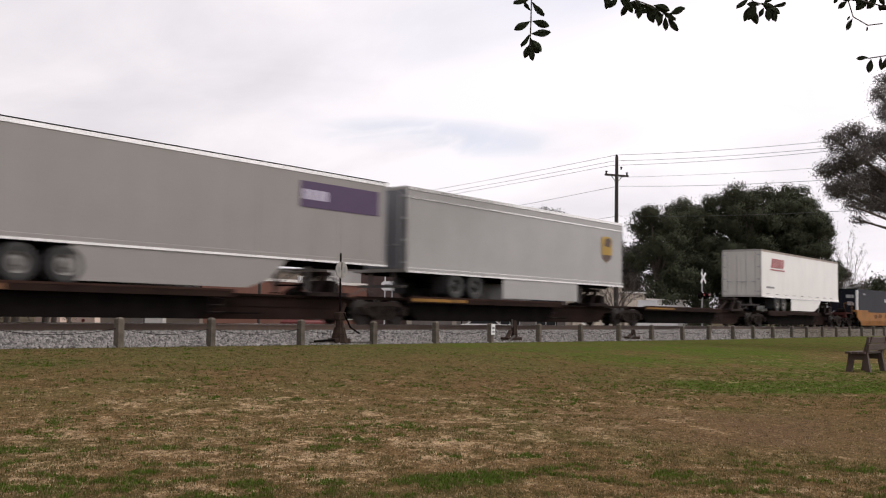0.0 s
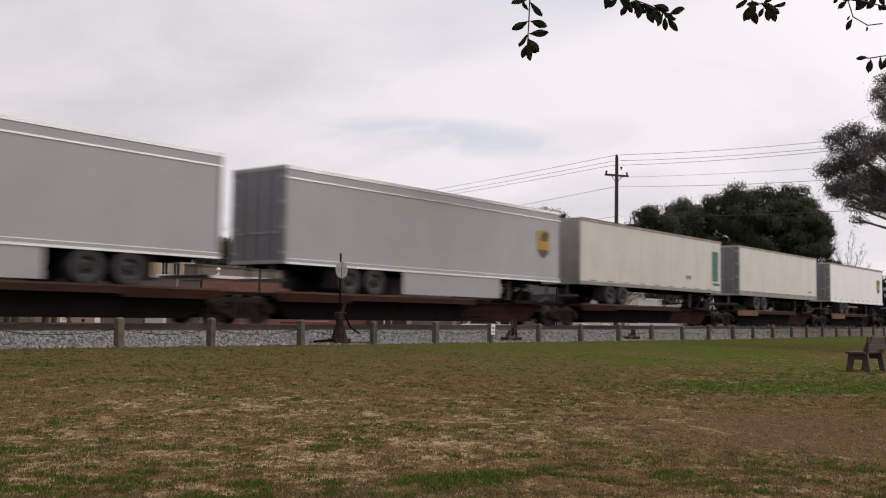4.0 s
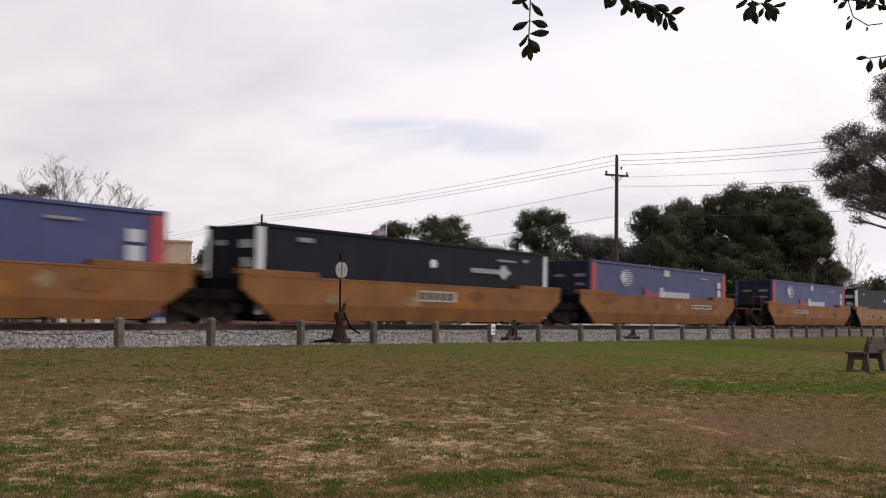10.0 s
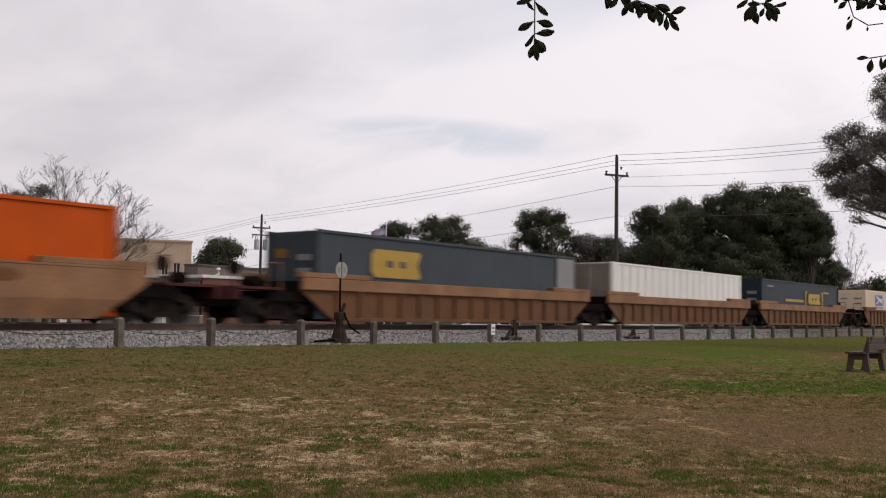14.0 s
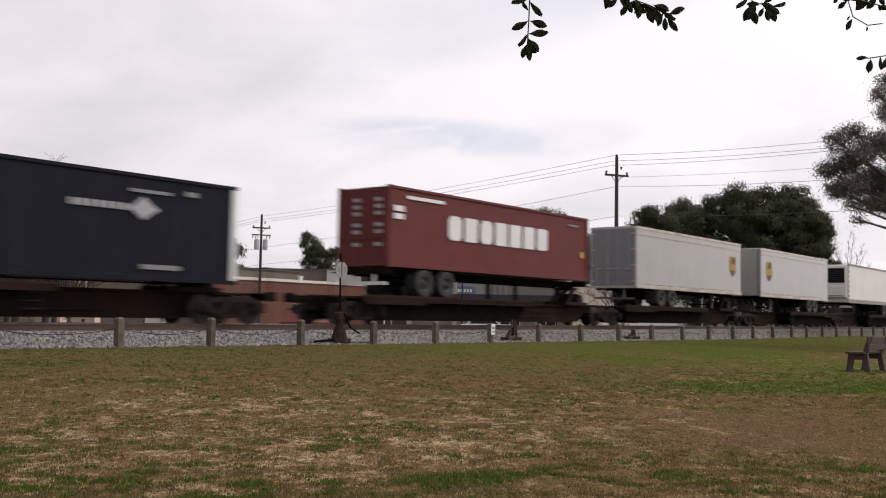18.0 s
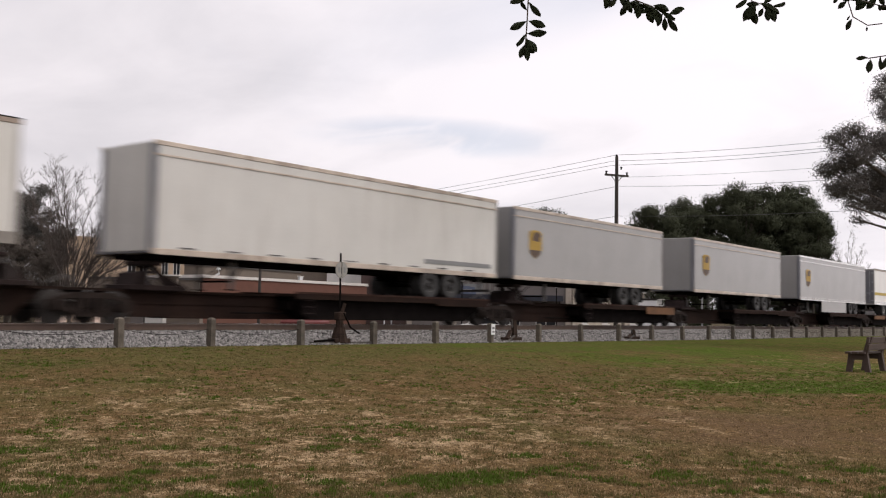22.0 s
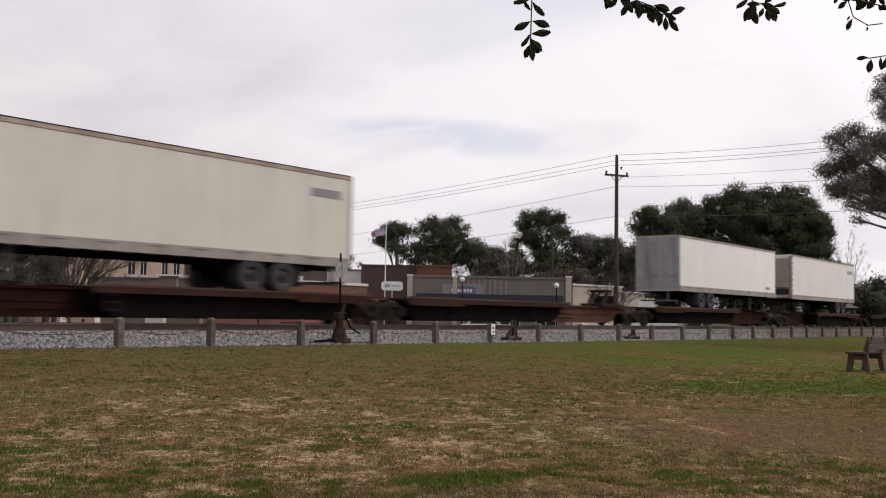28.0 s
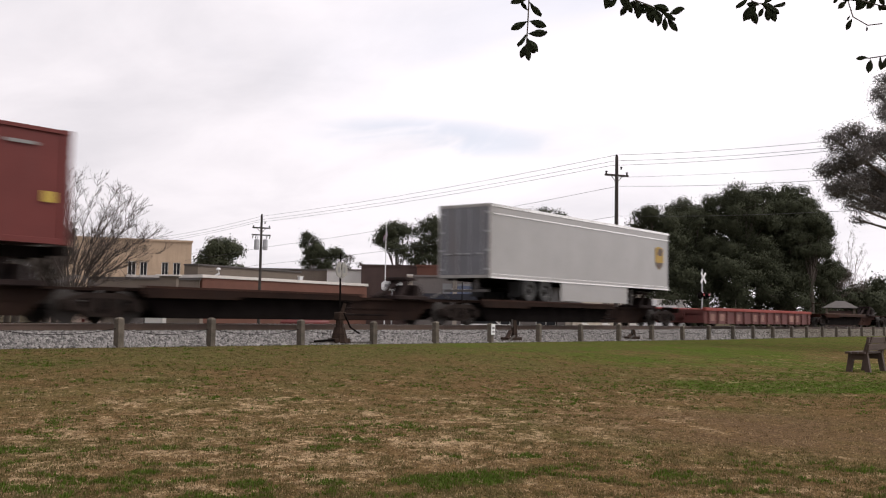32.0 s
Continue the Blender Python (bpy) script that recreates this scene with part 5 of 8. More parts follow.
def emblem_rail(ob, L, w, x0=.558, z0=1.12, z1=2.15, width=.165, bracket=True):
    """Yellow rounded panel between square brackets, with dark notches."""
    a, b = L * x0, L * (x0 + width)
    c = 0.2
    decal_shape(ob, [(a + c, z0 + .3), (b - .1, z0 + .3), (b, z0 + .4), (b - .18, (z0 + .3 + z1) / 2), (b, z1 - .1), (b - .1, z1), (a + c, z1), (a, z1 - c), (a, z0 + .3 + c)], P_GOLD, w, label="yellow block emblem")
    h = z1 - z0 - .3
    for k in (.30, .56):
        decal(ob, a + (b - a) * k, a + (b - a) * (k + .12), z0 + .3 + h * .38, z0 + .3 + h * .62, SLATE, w, lift=0.010)
    if bracket:
        decal(ob, a + .1, b - .1, z0, z0 + .18, P_GOLD, w)
        decal_shape(ob, [(a - .62, 2.32), (a - .25, 2.32), (a - .25, 2.16), (a - .42, 2.16), (a - .42, .85), (a + .2, .85), (a + .2, .58), (a - .4, .58), (a - .4, .78), (a - .62, .78)], P_GOLD, w)
        decal_shape(ob, [(b + .62, 2.32), (b + .25, 2.32), (b + .25, 2.16), (b + .42, 2.16), (b + .42, .85), (b - .2, .85), (b - .2, .58), (b + .4, .58), (b + .4, .78), (b + .62, .78)], P_GOLD, w)
        decal(ob, L * .267, a - 1.0, 1.52, 1.70, P_GOLD, w, "lettering")
        decal(ob, b + .8, b + 2.0, 2.25, 2.36, P_GOLD, w, "lettering")
        decal(ob, L * .06, L * .13, 2.4, 2.5, P_GREY, w, "lettering")
        decal(ob, L * .88, L * .90, .5, .7, P_GOLD, w, "placard")


def emblem_globe(ob, L, w):
    """White striped globe, red wedge and white block lettering on the blue boxes."""
    cx, cz, rx, r = L * 0.217, 2.17, 0.66, 0.42

    def stripes(bm):
        for i in range(9):
            z = cz - r + (i + 0.5) * 2 * r / 9
            half = rx * math.sqrt(max(0.05, 1 - ((z - cz) / r) ** 2))
            box(bm, cx - half, cx + half, -w / 2 - 0.006, -w / 2 + 0.01, z - 0.019, z + 0.019)
    part("emblem", stripes, P_DIM, ob, "white striped globe emblem")
    decal_shape(ob, [(cx - .62, cz + .06), (cx - .52, cz - .12), (cx - .3, cz - .24), (cx - .05, cz - .14), (cx - .02, cz + .12), (cx - .18, cz + .28), (cx - .45, cz + .24)], P_DIM, w, lift=0.009)
    decal_shape(ob, [(L * .325, 1.32), (L * .455, 1.32), (L * .455, 1.55), (L * .40, 1.55), (L * .325, 1.80), (L * .345, 1.5)], P_WINE, w, label="red wedge mark")
    bars(ob, L * .475, L * .685, 1.32, 1.62, 7, P_DIM, w)
    decal(ob, L * .45, L * .475, 1.32, 1.82, P_DIM, w, lift=0.009)
    decal(ob, L * .484, L * .522, 2.42, 2.74, P_DIM, w, "placard")
    decal(ob, L * .78, L * .84, 2.42, 2.50, P_GREY, w, "lettering")
    decal(ob, L * .925, L * .955, 2.0, 2.34, P_DIM, w, "lettering")
    decal(ob, L * .925, L * .955, 1.5, 1.9, P_DIM, w, "lettering")
    for x0, x1 in ((0.0, 0.45), (L - 0.45, L)):
        part("red_corner_stripe", lambda bm: (box(bm, x0 - 0.006, x1, -w / 2 - 0.007, -w / 2 + 0.02, 0.13, 2.77)), P_RED, ob, "red painted corner")


def emblem_seven(ob, L, w):
    """Seven white blocks where the large lettering stands."""
    x0, x1, z0, z1 = L * .24, L * .76, 1.18, 2.10
    step = (x1 - x0) / 7
    for i in range(7):
        a, b = x0 + i * step + 0.09, x0 + (i + 1) * step - 0.11
        c = (0.16, 0.05, 0.18, 0.03, 0.03, 0.05, 0.1)[i]
        decal_shape(ob, [(a + c, z0), (b - c, z0), (b, z0 + c), (b, z1 - c), (b - c, z1), (a + c, z1), (a, z1 - c), (a, z0 + c)], P_WHITE, w, "lettering", label="white block lettering")
    decal(ob, L * .07, L * .226, 2.48, 2.60, P_WHITE, w, "lettering")
    for z in (1.72, 2.0):
        decal(ob, 0.25, 0.78, z, z + .2, P_WHITE, w, "lettering")
    decal(ob, L * .88, L * .94, 2.42, 2.5, P_GREY, w, "lettering")
    decal(ob, L * .955, L * .978, 1.05, 1.32, P_YELLOW, w, "placard")


# ---- loads, in train order ----
L53, L48, L45 = 16.15, 14.63, 13.72
W_T, W_C = 2.59, 2.5
NAVY_MARKS = [(-0.95, -0.35, 2.15, 2.4, P_PALE), (-0.95, -0.45, 1.55, 1.85, P_PALE), (0.25, 0.9, 2.25, 2.42, P_GREY), (-0.95, -0.2, 0.5, 0.62, P_GREY)]
RED_MARKS = [(y, y + 0.34, z, z + 0.13, P_PALE) for y in (-0.9, 0.15) for z in (2.35, 2.1, 1.85, 1.45, 1.2, 0.75)]
TEAL_MARKS = [(0.2, 0.75, 2.0, 2.3, STAINGOLD), (-0.9, -0.3, 1.9, 2.1, P_GREY), (-0.9, -0.3, 1.5, 1.65, P_GREY)]
PLAIN_MARKS = [(-0.9, -0.3, 2.1, 2.25, DOORGREY), (-0.9, -0.4, 1.7, 1.82, DOORGREY), (0.2, 0.8, 2.1, 2.22, DOORGREY)]
# door ends of the blue boxes, a darker navy than their sides
DARKDOOR = material("dark_navy_doors", (0.020, 0.019, 0.034), 0.6, 0.0, 0.6, 1.3, 1, 20, 0.03, dirt=(0.05, 0.045, 0.05), dirt_amount=0.3, sheen=0.1)
SCUFFDOOR = material("scuffed_pale_grey_doors", (0.34, 0.34, 0.355), 0.5, 0.1, 0.7, 1.1, 1.5, 20, 0.03, dirt=(0.08, 0.075, 0.08), dirt_amount=0.7)
SILVER_LABEL = "silver-grey road trailer with gold shield emblem"
WHITE_LABEL = "plain white road trailer with a dull lower rail"

t = trailer(11.7, L53, GREYSKIN, "light grey road trailer with purple emblem panel", floor=1.05, skirt=(4.3, 11.6, 1), seams=14)
decal(t, L53 - 4.1, L53 - 0.45, 2.75, 3.58, P_PURPLE, W_T, label="purple emblem panel")
bars(t, 12.15, 13.3, 3.0, 3.32, 4, P_LILAC, W_T, lift=0.012)
t = trailer(29.0, L53, SILVER, SILVER_LABEL, skirt=(6.0, 11.9, 0), trim=1, top=4.0)
shield(t, 14.53, 2.62, 1.24, W_T)
t = trailer(63.65, L53, WHITE, "bright white road trailer with red block emblem", skirt=(5.6, 12.0, 1), end=OFFWHITE)
bars(t, 1.75, 4.1, 2.85, 3.45, 5, P_RED, W_T, gap=.3, slant=.2)
decal(t, 1.6, 4.3, 2.68, 2.76, P_RED, W_T, "lettering")
decal(t, 0.9, 2.3, 1.5, 1.62, P_GREY, W_T, "lettering")
c = container(85.05, L53, NAVY, "navy blue container with white corner posts", 0.75, post_mat=P_WHITE, marks=NAVY_MARKS)
emblem_arrow(c, L53, W_C)
t = trailer(107.0, L53, SILVER, SILVER_LABEL, wheels_lead=False, skirt=(4.8, 10.8, 0), trim=1, top=4.0)
shield(t, 1.4, 2.5, 1.2, W_T)
t = trailer(125.75, L53, SILVER, SILVER_LABEL, skirt=(5.6, 11.6, 0), trim=1, top=4.0)
shield(t, 14.76, 2.5, 1.2, W_T)
t = trailer(143.63, L53, DIRTY, "stained white road trailer with green end stripe", end=ALU, posts=ALU)
decal(t, L53 - 1.3, L53 - 0.5, 1.6, 3.3, P_GREEN, W_T, label="dark green painted stripe")
decal(t, L53 - 1.2, L53 - 0.3, 1.35, 1.5, P_GREEN, W_T, "lettering")
decal(t, L53 - 4.8, L53 - 4.2, 1.6, 1.8, P_GREY, W_T, "placard")
t = trailer(162.6, L48, DIRTY, "off-white road trailer with a dull lower rail", low_rail=ALU, end=DOORGREY)
decal(t, L48 - 2.0, L48 - 1.2, 1.42, 1.52, P_GREY, W_T, "lettering")
t = trailer(180.4, L48, WHITE, "white road trailer with gold shield emblem", top=3.85)
shield(t, 13.2, 2.43, 1.22, W_T)
c = container(198.9, L53, NAVY, "navy blue container with white corner posts", DECK_Z + 0.17, post_mat=P_WHITE, marks=NAVY_MARKS)
emblem_arrow(c, L53, W_C)
c = container(238.3, L53, TEAL, "teal blue container with yellow block emblem", DECK_Z + 0.17, marks=TEAL_MARKS)
emblem_rail(c, L53, W_C)
c = container(259.6, L53, BLUE, "royal blue container with red corners and globe emblem", 0.73, marks=PLAIN_MARKS, end=DARKDOOR)
emblem_globe(c, L53, W_C)
c = container(279.1, L53, NAVY, "navy blue container with white corner posts", 0.73, post_mat=P_WHITE, marks=NAVY_MARKS)
emblem_arrow(c, L53, W_C)
c = container(299.15, 15.7, BLUE, "royal blue container with red corners and globe emblem", 0.73, marks=PLAIN_MARKS, end=DARKDOOR)
emblem_globe(c, 15.7, W_C)
c = container(322.75, 15.7, BLUE, "royal blue container with red corners and globe emblem", 0.73, marks=PLAIN_MARKS, end=DARKDOOR)
emblem_globe(c, 15.7, W_C)
c = container(341.8, L53, NAVY, "navy blue container with white corner posts", 0.73, post_mat=P_WHITE, marks=NAVY_MARKS)
emblem_arrow(c, L53, W_C)
c = container(361.4, L53, ORANGE, "bright orange container in a well car", 0.73)
for x0, x1, z0, z1 in ((.145, .25, 1.79, 2.05), (.484, .517, 1.93, 2.2)):
    decal(c, L53 * x0, L53 * x1, z0, z1, MAROON if x0 == .145 else P_WHITE, W_C, "lettering")
c = container(384.9, L53, SLATE, "slate blue container with yellow block emblem", 0.73, marks=TEAL_MARKS)
emblem_rail(c, L53, W_C, .157, 1.15, 2.42, .163, False)
decal(c, L53 * .90, L53 - 0.2, 0.2, 2.76, P_GREY, W_C, "end_panel", label="paler grey end panel")
c = container(404.5, L53, WHITE, "white ribbed container with rusty edges", 0.73, ribs=19, end=RUSTEND)
c = container(424.1, L53, TEAL, "teal blue container with yellow block emblem", 0.73, marks=TEAL_MARKS)
emblem_rail(c, L53, W_C)
c = container(447.7, L53, CREAM, "cream ribbed container with blue emblem panel", 0.73, ribs=40, marks=PLAIN_MARKS)
decal(c, L53 * .178, L53 * .322, 1.65, 2.54, P_BLUE, W_C, label="blue emblem panel", lift=0.012)
decal_shape(c, [(L53 * .185, 2.42), (L53 * .235, 2.1), (L53 * .185, 1.78), (L53 * .21, 1.78), (L53 * .255, 2.05), (L53 * .30, 1.82), (L53 * .31, 2.3), (L53 * .275, 2.2), (L53 * .205, 2.45)], CREAM, W_C, lift=0.018)
for x0, x1, z0, z1 in ((.474, .587, 2.70, 2.76), (.775, .85, 2.44, 2.52), (.18, .32, 1.42, 1.52)):
    decal(c, L53 * x0, L53 * x1, z0, z1, RUSTEND, W_C, "lettering", lift=0.012)
c = container(469.05, L53, NAVY, "navy blue container with white corner posts", DECK_Z + 0.17, post_mat=P_WHITE, marks=NAVY_MARKS)
emblem_arrow(c, L53, W_C)
c = container(491.95, L45 + 0.1, MAROON, "oxide red container on a road chassis, white block lettering", DECK_Z + 1.05, chassis=True, marks=RED_MARKS)
emblem_seven(c, L45, W_C)
t = trailer(510.5, L45, PALESILVER, SILVER_LABEL, trim=1, top=4.02, brown=True)
shield(t, 12.37, 2.6, 1.2, W_T)
t = trailer(527.4, L45, PALESILVER, SILVER_LABEL, wheels_lead=False, trim=1, top=4.02, brown=True)
shield(t, 1.55, 2.58, 1.28, W_T)
t = trailer(546.4, L48, OFFWHITE, "white refrigerated road trailer with dark grille", wheels_lead=False, reefer=True, low_rail=ALU, end=PALEWALL)
decal(t, L48 - 1.3, L48 - 0.4, 3.2, 3.42, P_GREY, W_T, "lettering")
t = trailer(567.8, L48, OFFWHITE, WHITE_LABEL, low_rail=ALU, end=ALU)
decal(t, 0.6, 2.1, 3.05, 3.35, P_GREY, W_T, "lettering")
t = trailer(586.2, L53, DULLWHITE, "off-white road trailer with rusty edges", wheels_lead=False, top=4.05, trim=1, brown=True)
# long dark strip low at the tail: a shadow laid on as a flat decal
decal(t, L53 - 4.5, L53 - 0.4, 1.28, 1.44, P_GREY, W_T, "lettering")
t = trailer(603.6, L45, SILVER, SILVER_LABEL, wheels_lead=False, trim=1, top=3.95, brown=True)
shield(t, 1.62, 2.45, 1.2, W_T)
t = trailer(621.3, L45, SILVER, SILVER_LABEL, wheels_lead=False, trim=1, top=3.95, brown=True)
shield(t, 1.63, 2.47, 1.2, W_T)
t = trailer(638.9, L53, SILVER, SILVER_LABEL, wheels_lead=False, skirt=(4.8, 10.8, 0), trim=1, top=4.0)
shield(t, 1.77, 2.47, 1.2, W_T)
t = trailer(657.8, L53, WHITE, "white road trailer with blue lettering blocks and stripe", skirt=(5.6, 12.0, 1), low_rail=BRIGHT)
for i, (x0, x1, mat) in enumerate(((6.9, 8.1, P_NAVY), (8.2, 9.5, P_BLUE), (9.6, 10.5, P_NAVY), (10.7, 11.9, P_NAVY))):
    decal_shape(t, [(x0, 2.15 - .03 * i), (x1 - .3, 2.12 - .03 * i), (x1 + .05, 2.98), (x0 + .35, 3.0)], mat, W_T, "lettering", label="blue lettering block")
decal_shape(t, [(9.2, 2.9), (9.7, 3.05), (10.45, 3.45), (9.9, 3.4), (9.0, 3.1)], P_GREY, W_T, "emblem")
decal_shape(t, [(0.1, 1.74), (5.2, 1.74), (4.2, 1.98), (0.1, 1.98)], P_YELLOW, W_T, "stripe", label="yellow stripe")
decal_shape(t, [(5.4, 1.70), (8.3, 1.70), (8.55, 1.97), (4.5, 1.97)], P_BLUE, W_T, "stripe", lift=0.009, label="blue stripe")
t = trailer(677.4, L48, WHITE, "white refrigerated road trailer with dark grille", wheels_lead=False, reefer=True, low_rail=ALU, end=PALEWALL)
decal(t, 0.9, 2.1, 1.5, 1.68, P_GREY, W_T, "lettering")
t = trailer(699.0, L48, WHITE, WHITE_LABEL, end=ALU, posts=ALU)
decal(t, 11.9, 13.4, 3.12, 3.45, P_GREY, W_T, "lettering")
decal(t, L48 - 1.5, L48 - 1.0, 1.4, 1.55, P_GREY, W_T, "lettering")
t = trailer(717.5, L48, WHITE, "white road trailer with rust-stained end doors", end=RUSTEND, posts=ALU)
decal(t, L48 - 3.4, L48 - 2.0, 1.5, 1.66, P_GREY, W_T, "lettering")
t = trailer(735.8, L48, DIRTY, "off-white refrigerated road trailer with a dull lower rail", wheels_lead=False, reefer=True, low_rail=ALU, end=TANEND)
decal(t, L48 - 1.8, L48 - 0.5, 3.15, 3.4, P_GREY, W_T, "lettering")
t = trailer(776.0, L48, WHITE, WHITE_LABEL, low_rail=ALU, end=SCUFFDOOR, posts=ALU)
decal(t, L48 - 1.8, L48 - 1.1, 1.4, 1.55, P_GREY, W_T, "lettering")
t = trailer(793.7, L48, OFFWHITE, "off-white refrigerated road trailer with a dull lower rail", wheels_lead=False, reefer=True, low_rail=ALU, end=TANEND)
decal(t, L48 - 1.8, L48 - 0.5, 3.15, 3.4, P_GREY, W_T, "lettering")
c = container(831.2, L45 + 0.1, MAROON, "oxide red container on a road chassis, white block lettering", DECK_Z + 0.97, chassis=True, marks=RED_MARKS)
emblem_seven(c, L45, W_C)
t = trailer(863.2, L53, SILVER, SILVER_LABEL, skirt=(5.4, 11.6, 0), trim=1, top=3.9)
shield(t, 15.03, 2.53, 1.16, W_T)

# ---- cars under them: (start, length, lead truck, tail truck, deck leads) ----
SPINES = [
    (9.9, 18.2, "own", "shared", True), (28.1, 18.3, None, "shared", True), (46.4, 17.3, None, "shared", True), (63.7, 18.2, None, "own", True),
    (105.2, 19.1, "own", "shared", False), (124.3, 18.3, None, "shared", True), (142.6, 18.4, None, "shared", True), (161.0, 18.3, None, "shared", True), (179.3, 17.3, None, "own", True),
    (198.6, 17.6, "own", "shared", True), (216.2, 19.6, None, "shared", True), (235.8, 20.2, None, "own", True),
    (468.0, 18.6, "own", "own", True),
    (489.6, 18.6, "own", "shared", True), (508.2, 17.7, None, "shared", True), (525.9, 18.2, None, "shared", False), (544.1, 20.4, None, "shared", False),
    (564.5, 20.1, None, "shared", True), (584.6, 18.2, None, "shared", False), (602.8, 16.9, None, "shared", False), (619.7, 19.0, None, "shared", False), (638.7, 17.6, None, "shared", False), (656.3, 18.6, None, "shared", True), (674.9, 19.5, None, "own", False),
    (697.2, 18.6, "own", "shared", True), (715.8, 18.2, None, "shared", True), (734.0, 18.4, None, "shared", False), (752.4, 19.6, None, "shared", True), (772.0, 20.0, None, "shared", True), (792.0, 18.4, None, "own", False),
    (811.8, 17.4, "own", "shared", True), (829.2, 17.0, None, "shared", True), (846.2, 15.4, None, "shared", True), (861.6, 19.0, None, "own", True),
]
for s, length, lead, tail, deck_lead in SPINES:
    spine_car(s, length, SPINEBROWN if s == 752.4 else RUSTCAR if 100 < s < 240 or 700 < s < 800 else DARKCAR, lead, tail, deck_lead)
WELLS = [
    (83.2, 19.8, YELLOWCAR, YELLOWCAR, "own", "own", False, None),
    (257.9, 19.5, GOLDCAR, GOLDCAR, "own", "shared", False, (.50, 2.0, 0.95, 1.22)), (277.4, 19.5, GOLDCAR, GOLDCAR, None, "shared", False, (.46, 2.2, 0.86, 1.24)), (296.9, 19.6, GOLDCAR, GOLDCAR, None, "own", False, (.65, 2.6, 0.95, 1.17)),
    (320.5, 19.6, GOLDCAR, GOLDCAR, "own", "shared", False, (.30, 2.7, 0.93, 1.13)), (340.1, 19.6, TANCAR, TANCAR, None, "shared", False, (.47, 2.3, 0.84, 1.24)), (359.7, 19.6, TANCAR, TANCAR, None, "own", False, (.61, 2.3, 0.98, 1.16)),
    (383.2, 19.6, BROWNCAR, TANCAR, "own", "shared", True, None), (402.8, 19.6, BROWNCAR, TANCAR, None, "shared", True, None), (422.4, 19.6, BROWNCAR, TANCAR, None, "own", True, None),
    (446.0, 19.6, BROWNCAR, BROWNCAR, "own", "own", True, None),
]
for s, length, paint, band, lead, tail, ribbed, tag in WELLS:
    well_car(s, length, paint, band, lead, tail, ribbed, tag, 1.20 if paint is YELLOWCAR else 1.48)


REDRAIL = material("faded_red_rail_paint", (0.23, 0.045, 0.035), 0.6, 0.0, 0.8, 1.2, 0.9, 22, 0.05, sheen=0.2)
PATCHPINK = material("faded_pink_patch", (0.30, 0.17, 0.14), 0.7, 0.0, 0.6, 1.2, 2.5, 22, 0.05, sheen=0.2)


def low_gondola(s, L):
    """The faded red low car at the tail."""
    ob = thing("gondola_car", "faded red low-sided rail car, empty", "rail car")
    for side in (-1, 1):
        panel = part("side_panel", lambda bm: box(bm, 0.3, L - 0.3, *sorted((side * 1.40, side * 1.46)), 0.16, 0.92), REDCAR, ob, key=("gside", side))
        for i in range(14):
            part("rib", lambda bm: box(bm, -0.09, 0.09, *sorted((side * 1.46, side * 1.54)), 0.16, 0.9), REDCAR, panel, key=("grib", side), at=pose(0.8 + i * (L - 1.6) / 13, 0, 0))
        part("top_rail", lambda bm: box(bm, 0.2, L - 0.2, *sorted((side * 1.36, side * 1.56)), 0.88, 1.06, 0.02), REDRAIL, ob, "brighter red top rail", key=("gtop", side))
    for i in (0, 1, 3, 5, 6, 8, 10, 11):
        x = 1.1 + i * (L - 1.6) / 13
        part("pale_patch", lambda bm: box(bm, x, x + random.uniform(0.35, 0.8), -1.468, -1.455, 0.32, 0.72), PATCHPINK, ob, "pale faded paint patch")
    part("floor", lambda bm: (box(bm, 0.2, L - 0.2, -1.4, 1.4, 0.62, 0.72), box(bm, 0, L, -0.3, 0.3, 0.45, 0.75), box(bm, 0.2, 0.3, -1.46, 1.46, 0.2, 0.95), box(bm, L - 0.3, L - 0.2, -1.46, 1.46, 0.2, 0.95)), REDCAR, ob, key="gfloor")
    truck(ob, 2.2), truck(ob, L - 2.2)
    coupler(ob, 0.0, -1), coupler(ob, L, 1)
    rolling(ob, s, RAIL_Z)


low_gondola(883.3, 18.6)
spine_car(904.5, 18.6, RUSTCAR, "own", "shared", True)
spine_car(923.1, 18.6, RUSTCAR, None, "own", True)

# ---- trackside things ----
STANDIRON = material("rusty_cast_iron", (0.032, 0.021, 0.016), 0.9, 0.0, 0.6, 1.4, 5, 40, 0.2, sheen=0.1)


TARGETGREY = material("weathered_target_paint", (0.30, 0.285, 0.26), 0.7, 0, 0.75, 1.1, 6, 30, 0.1)


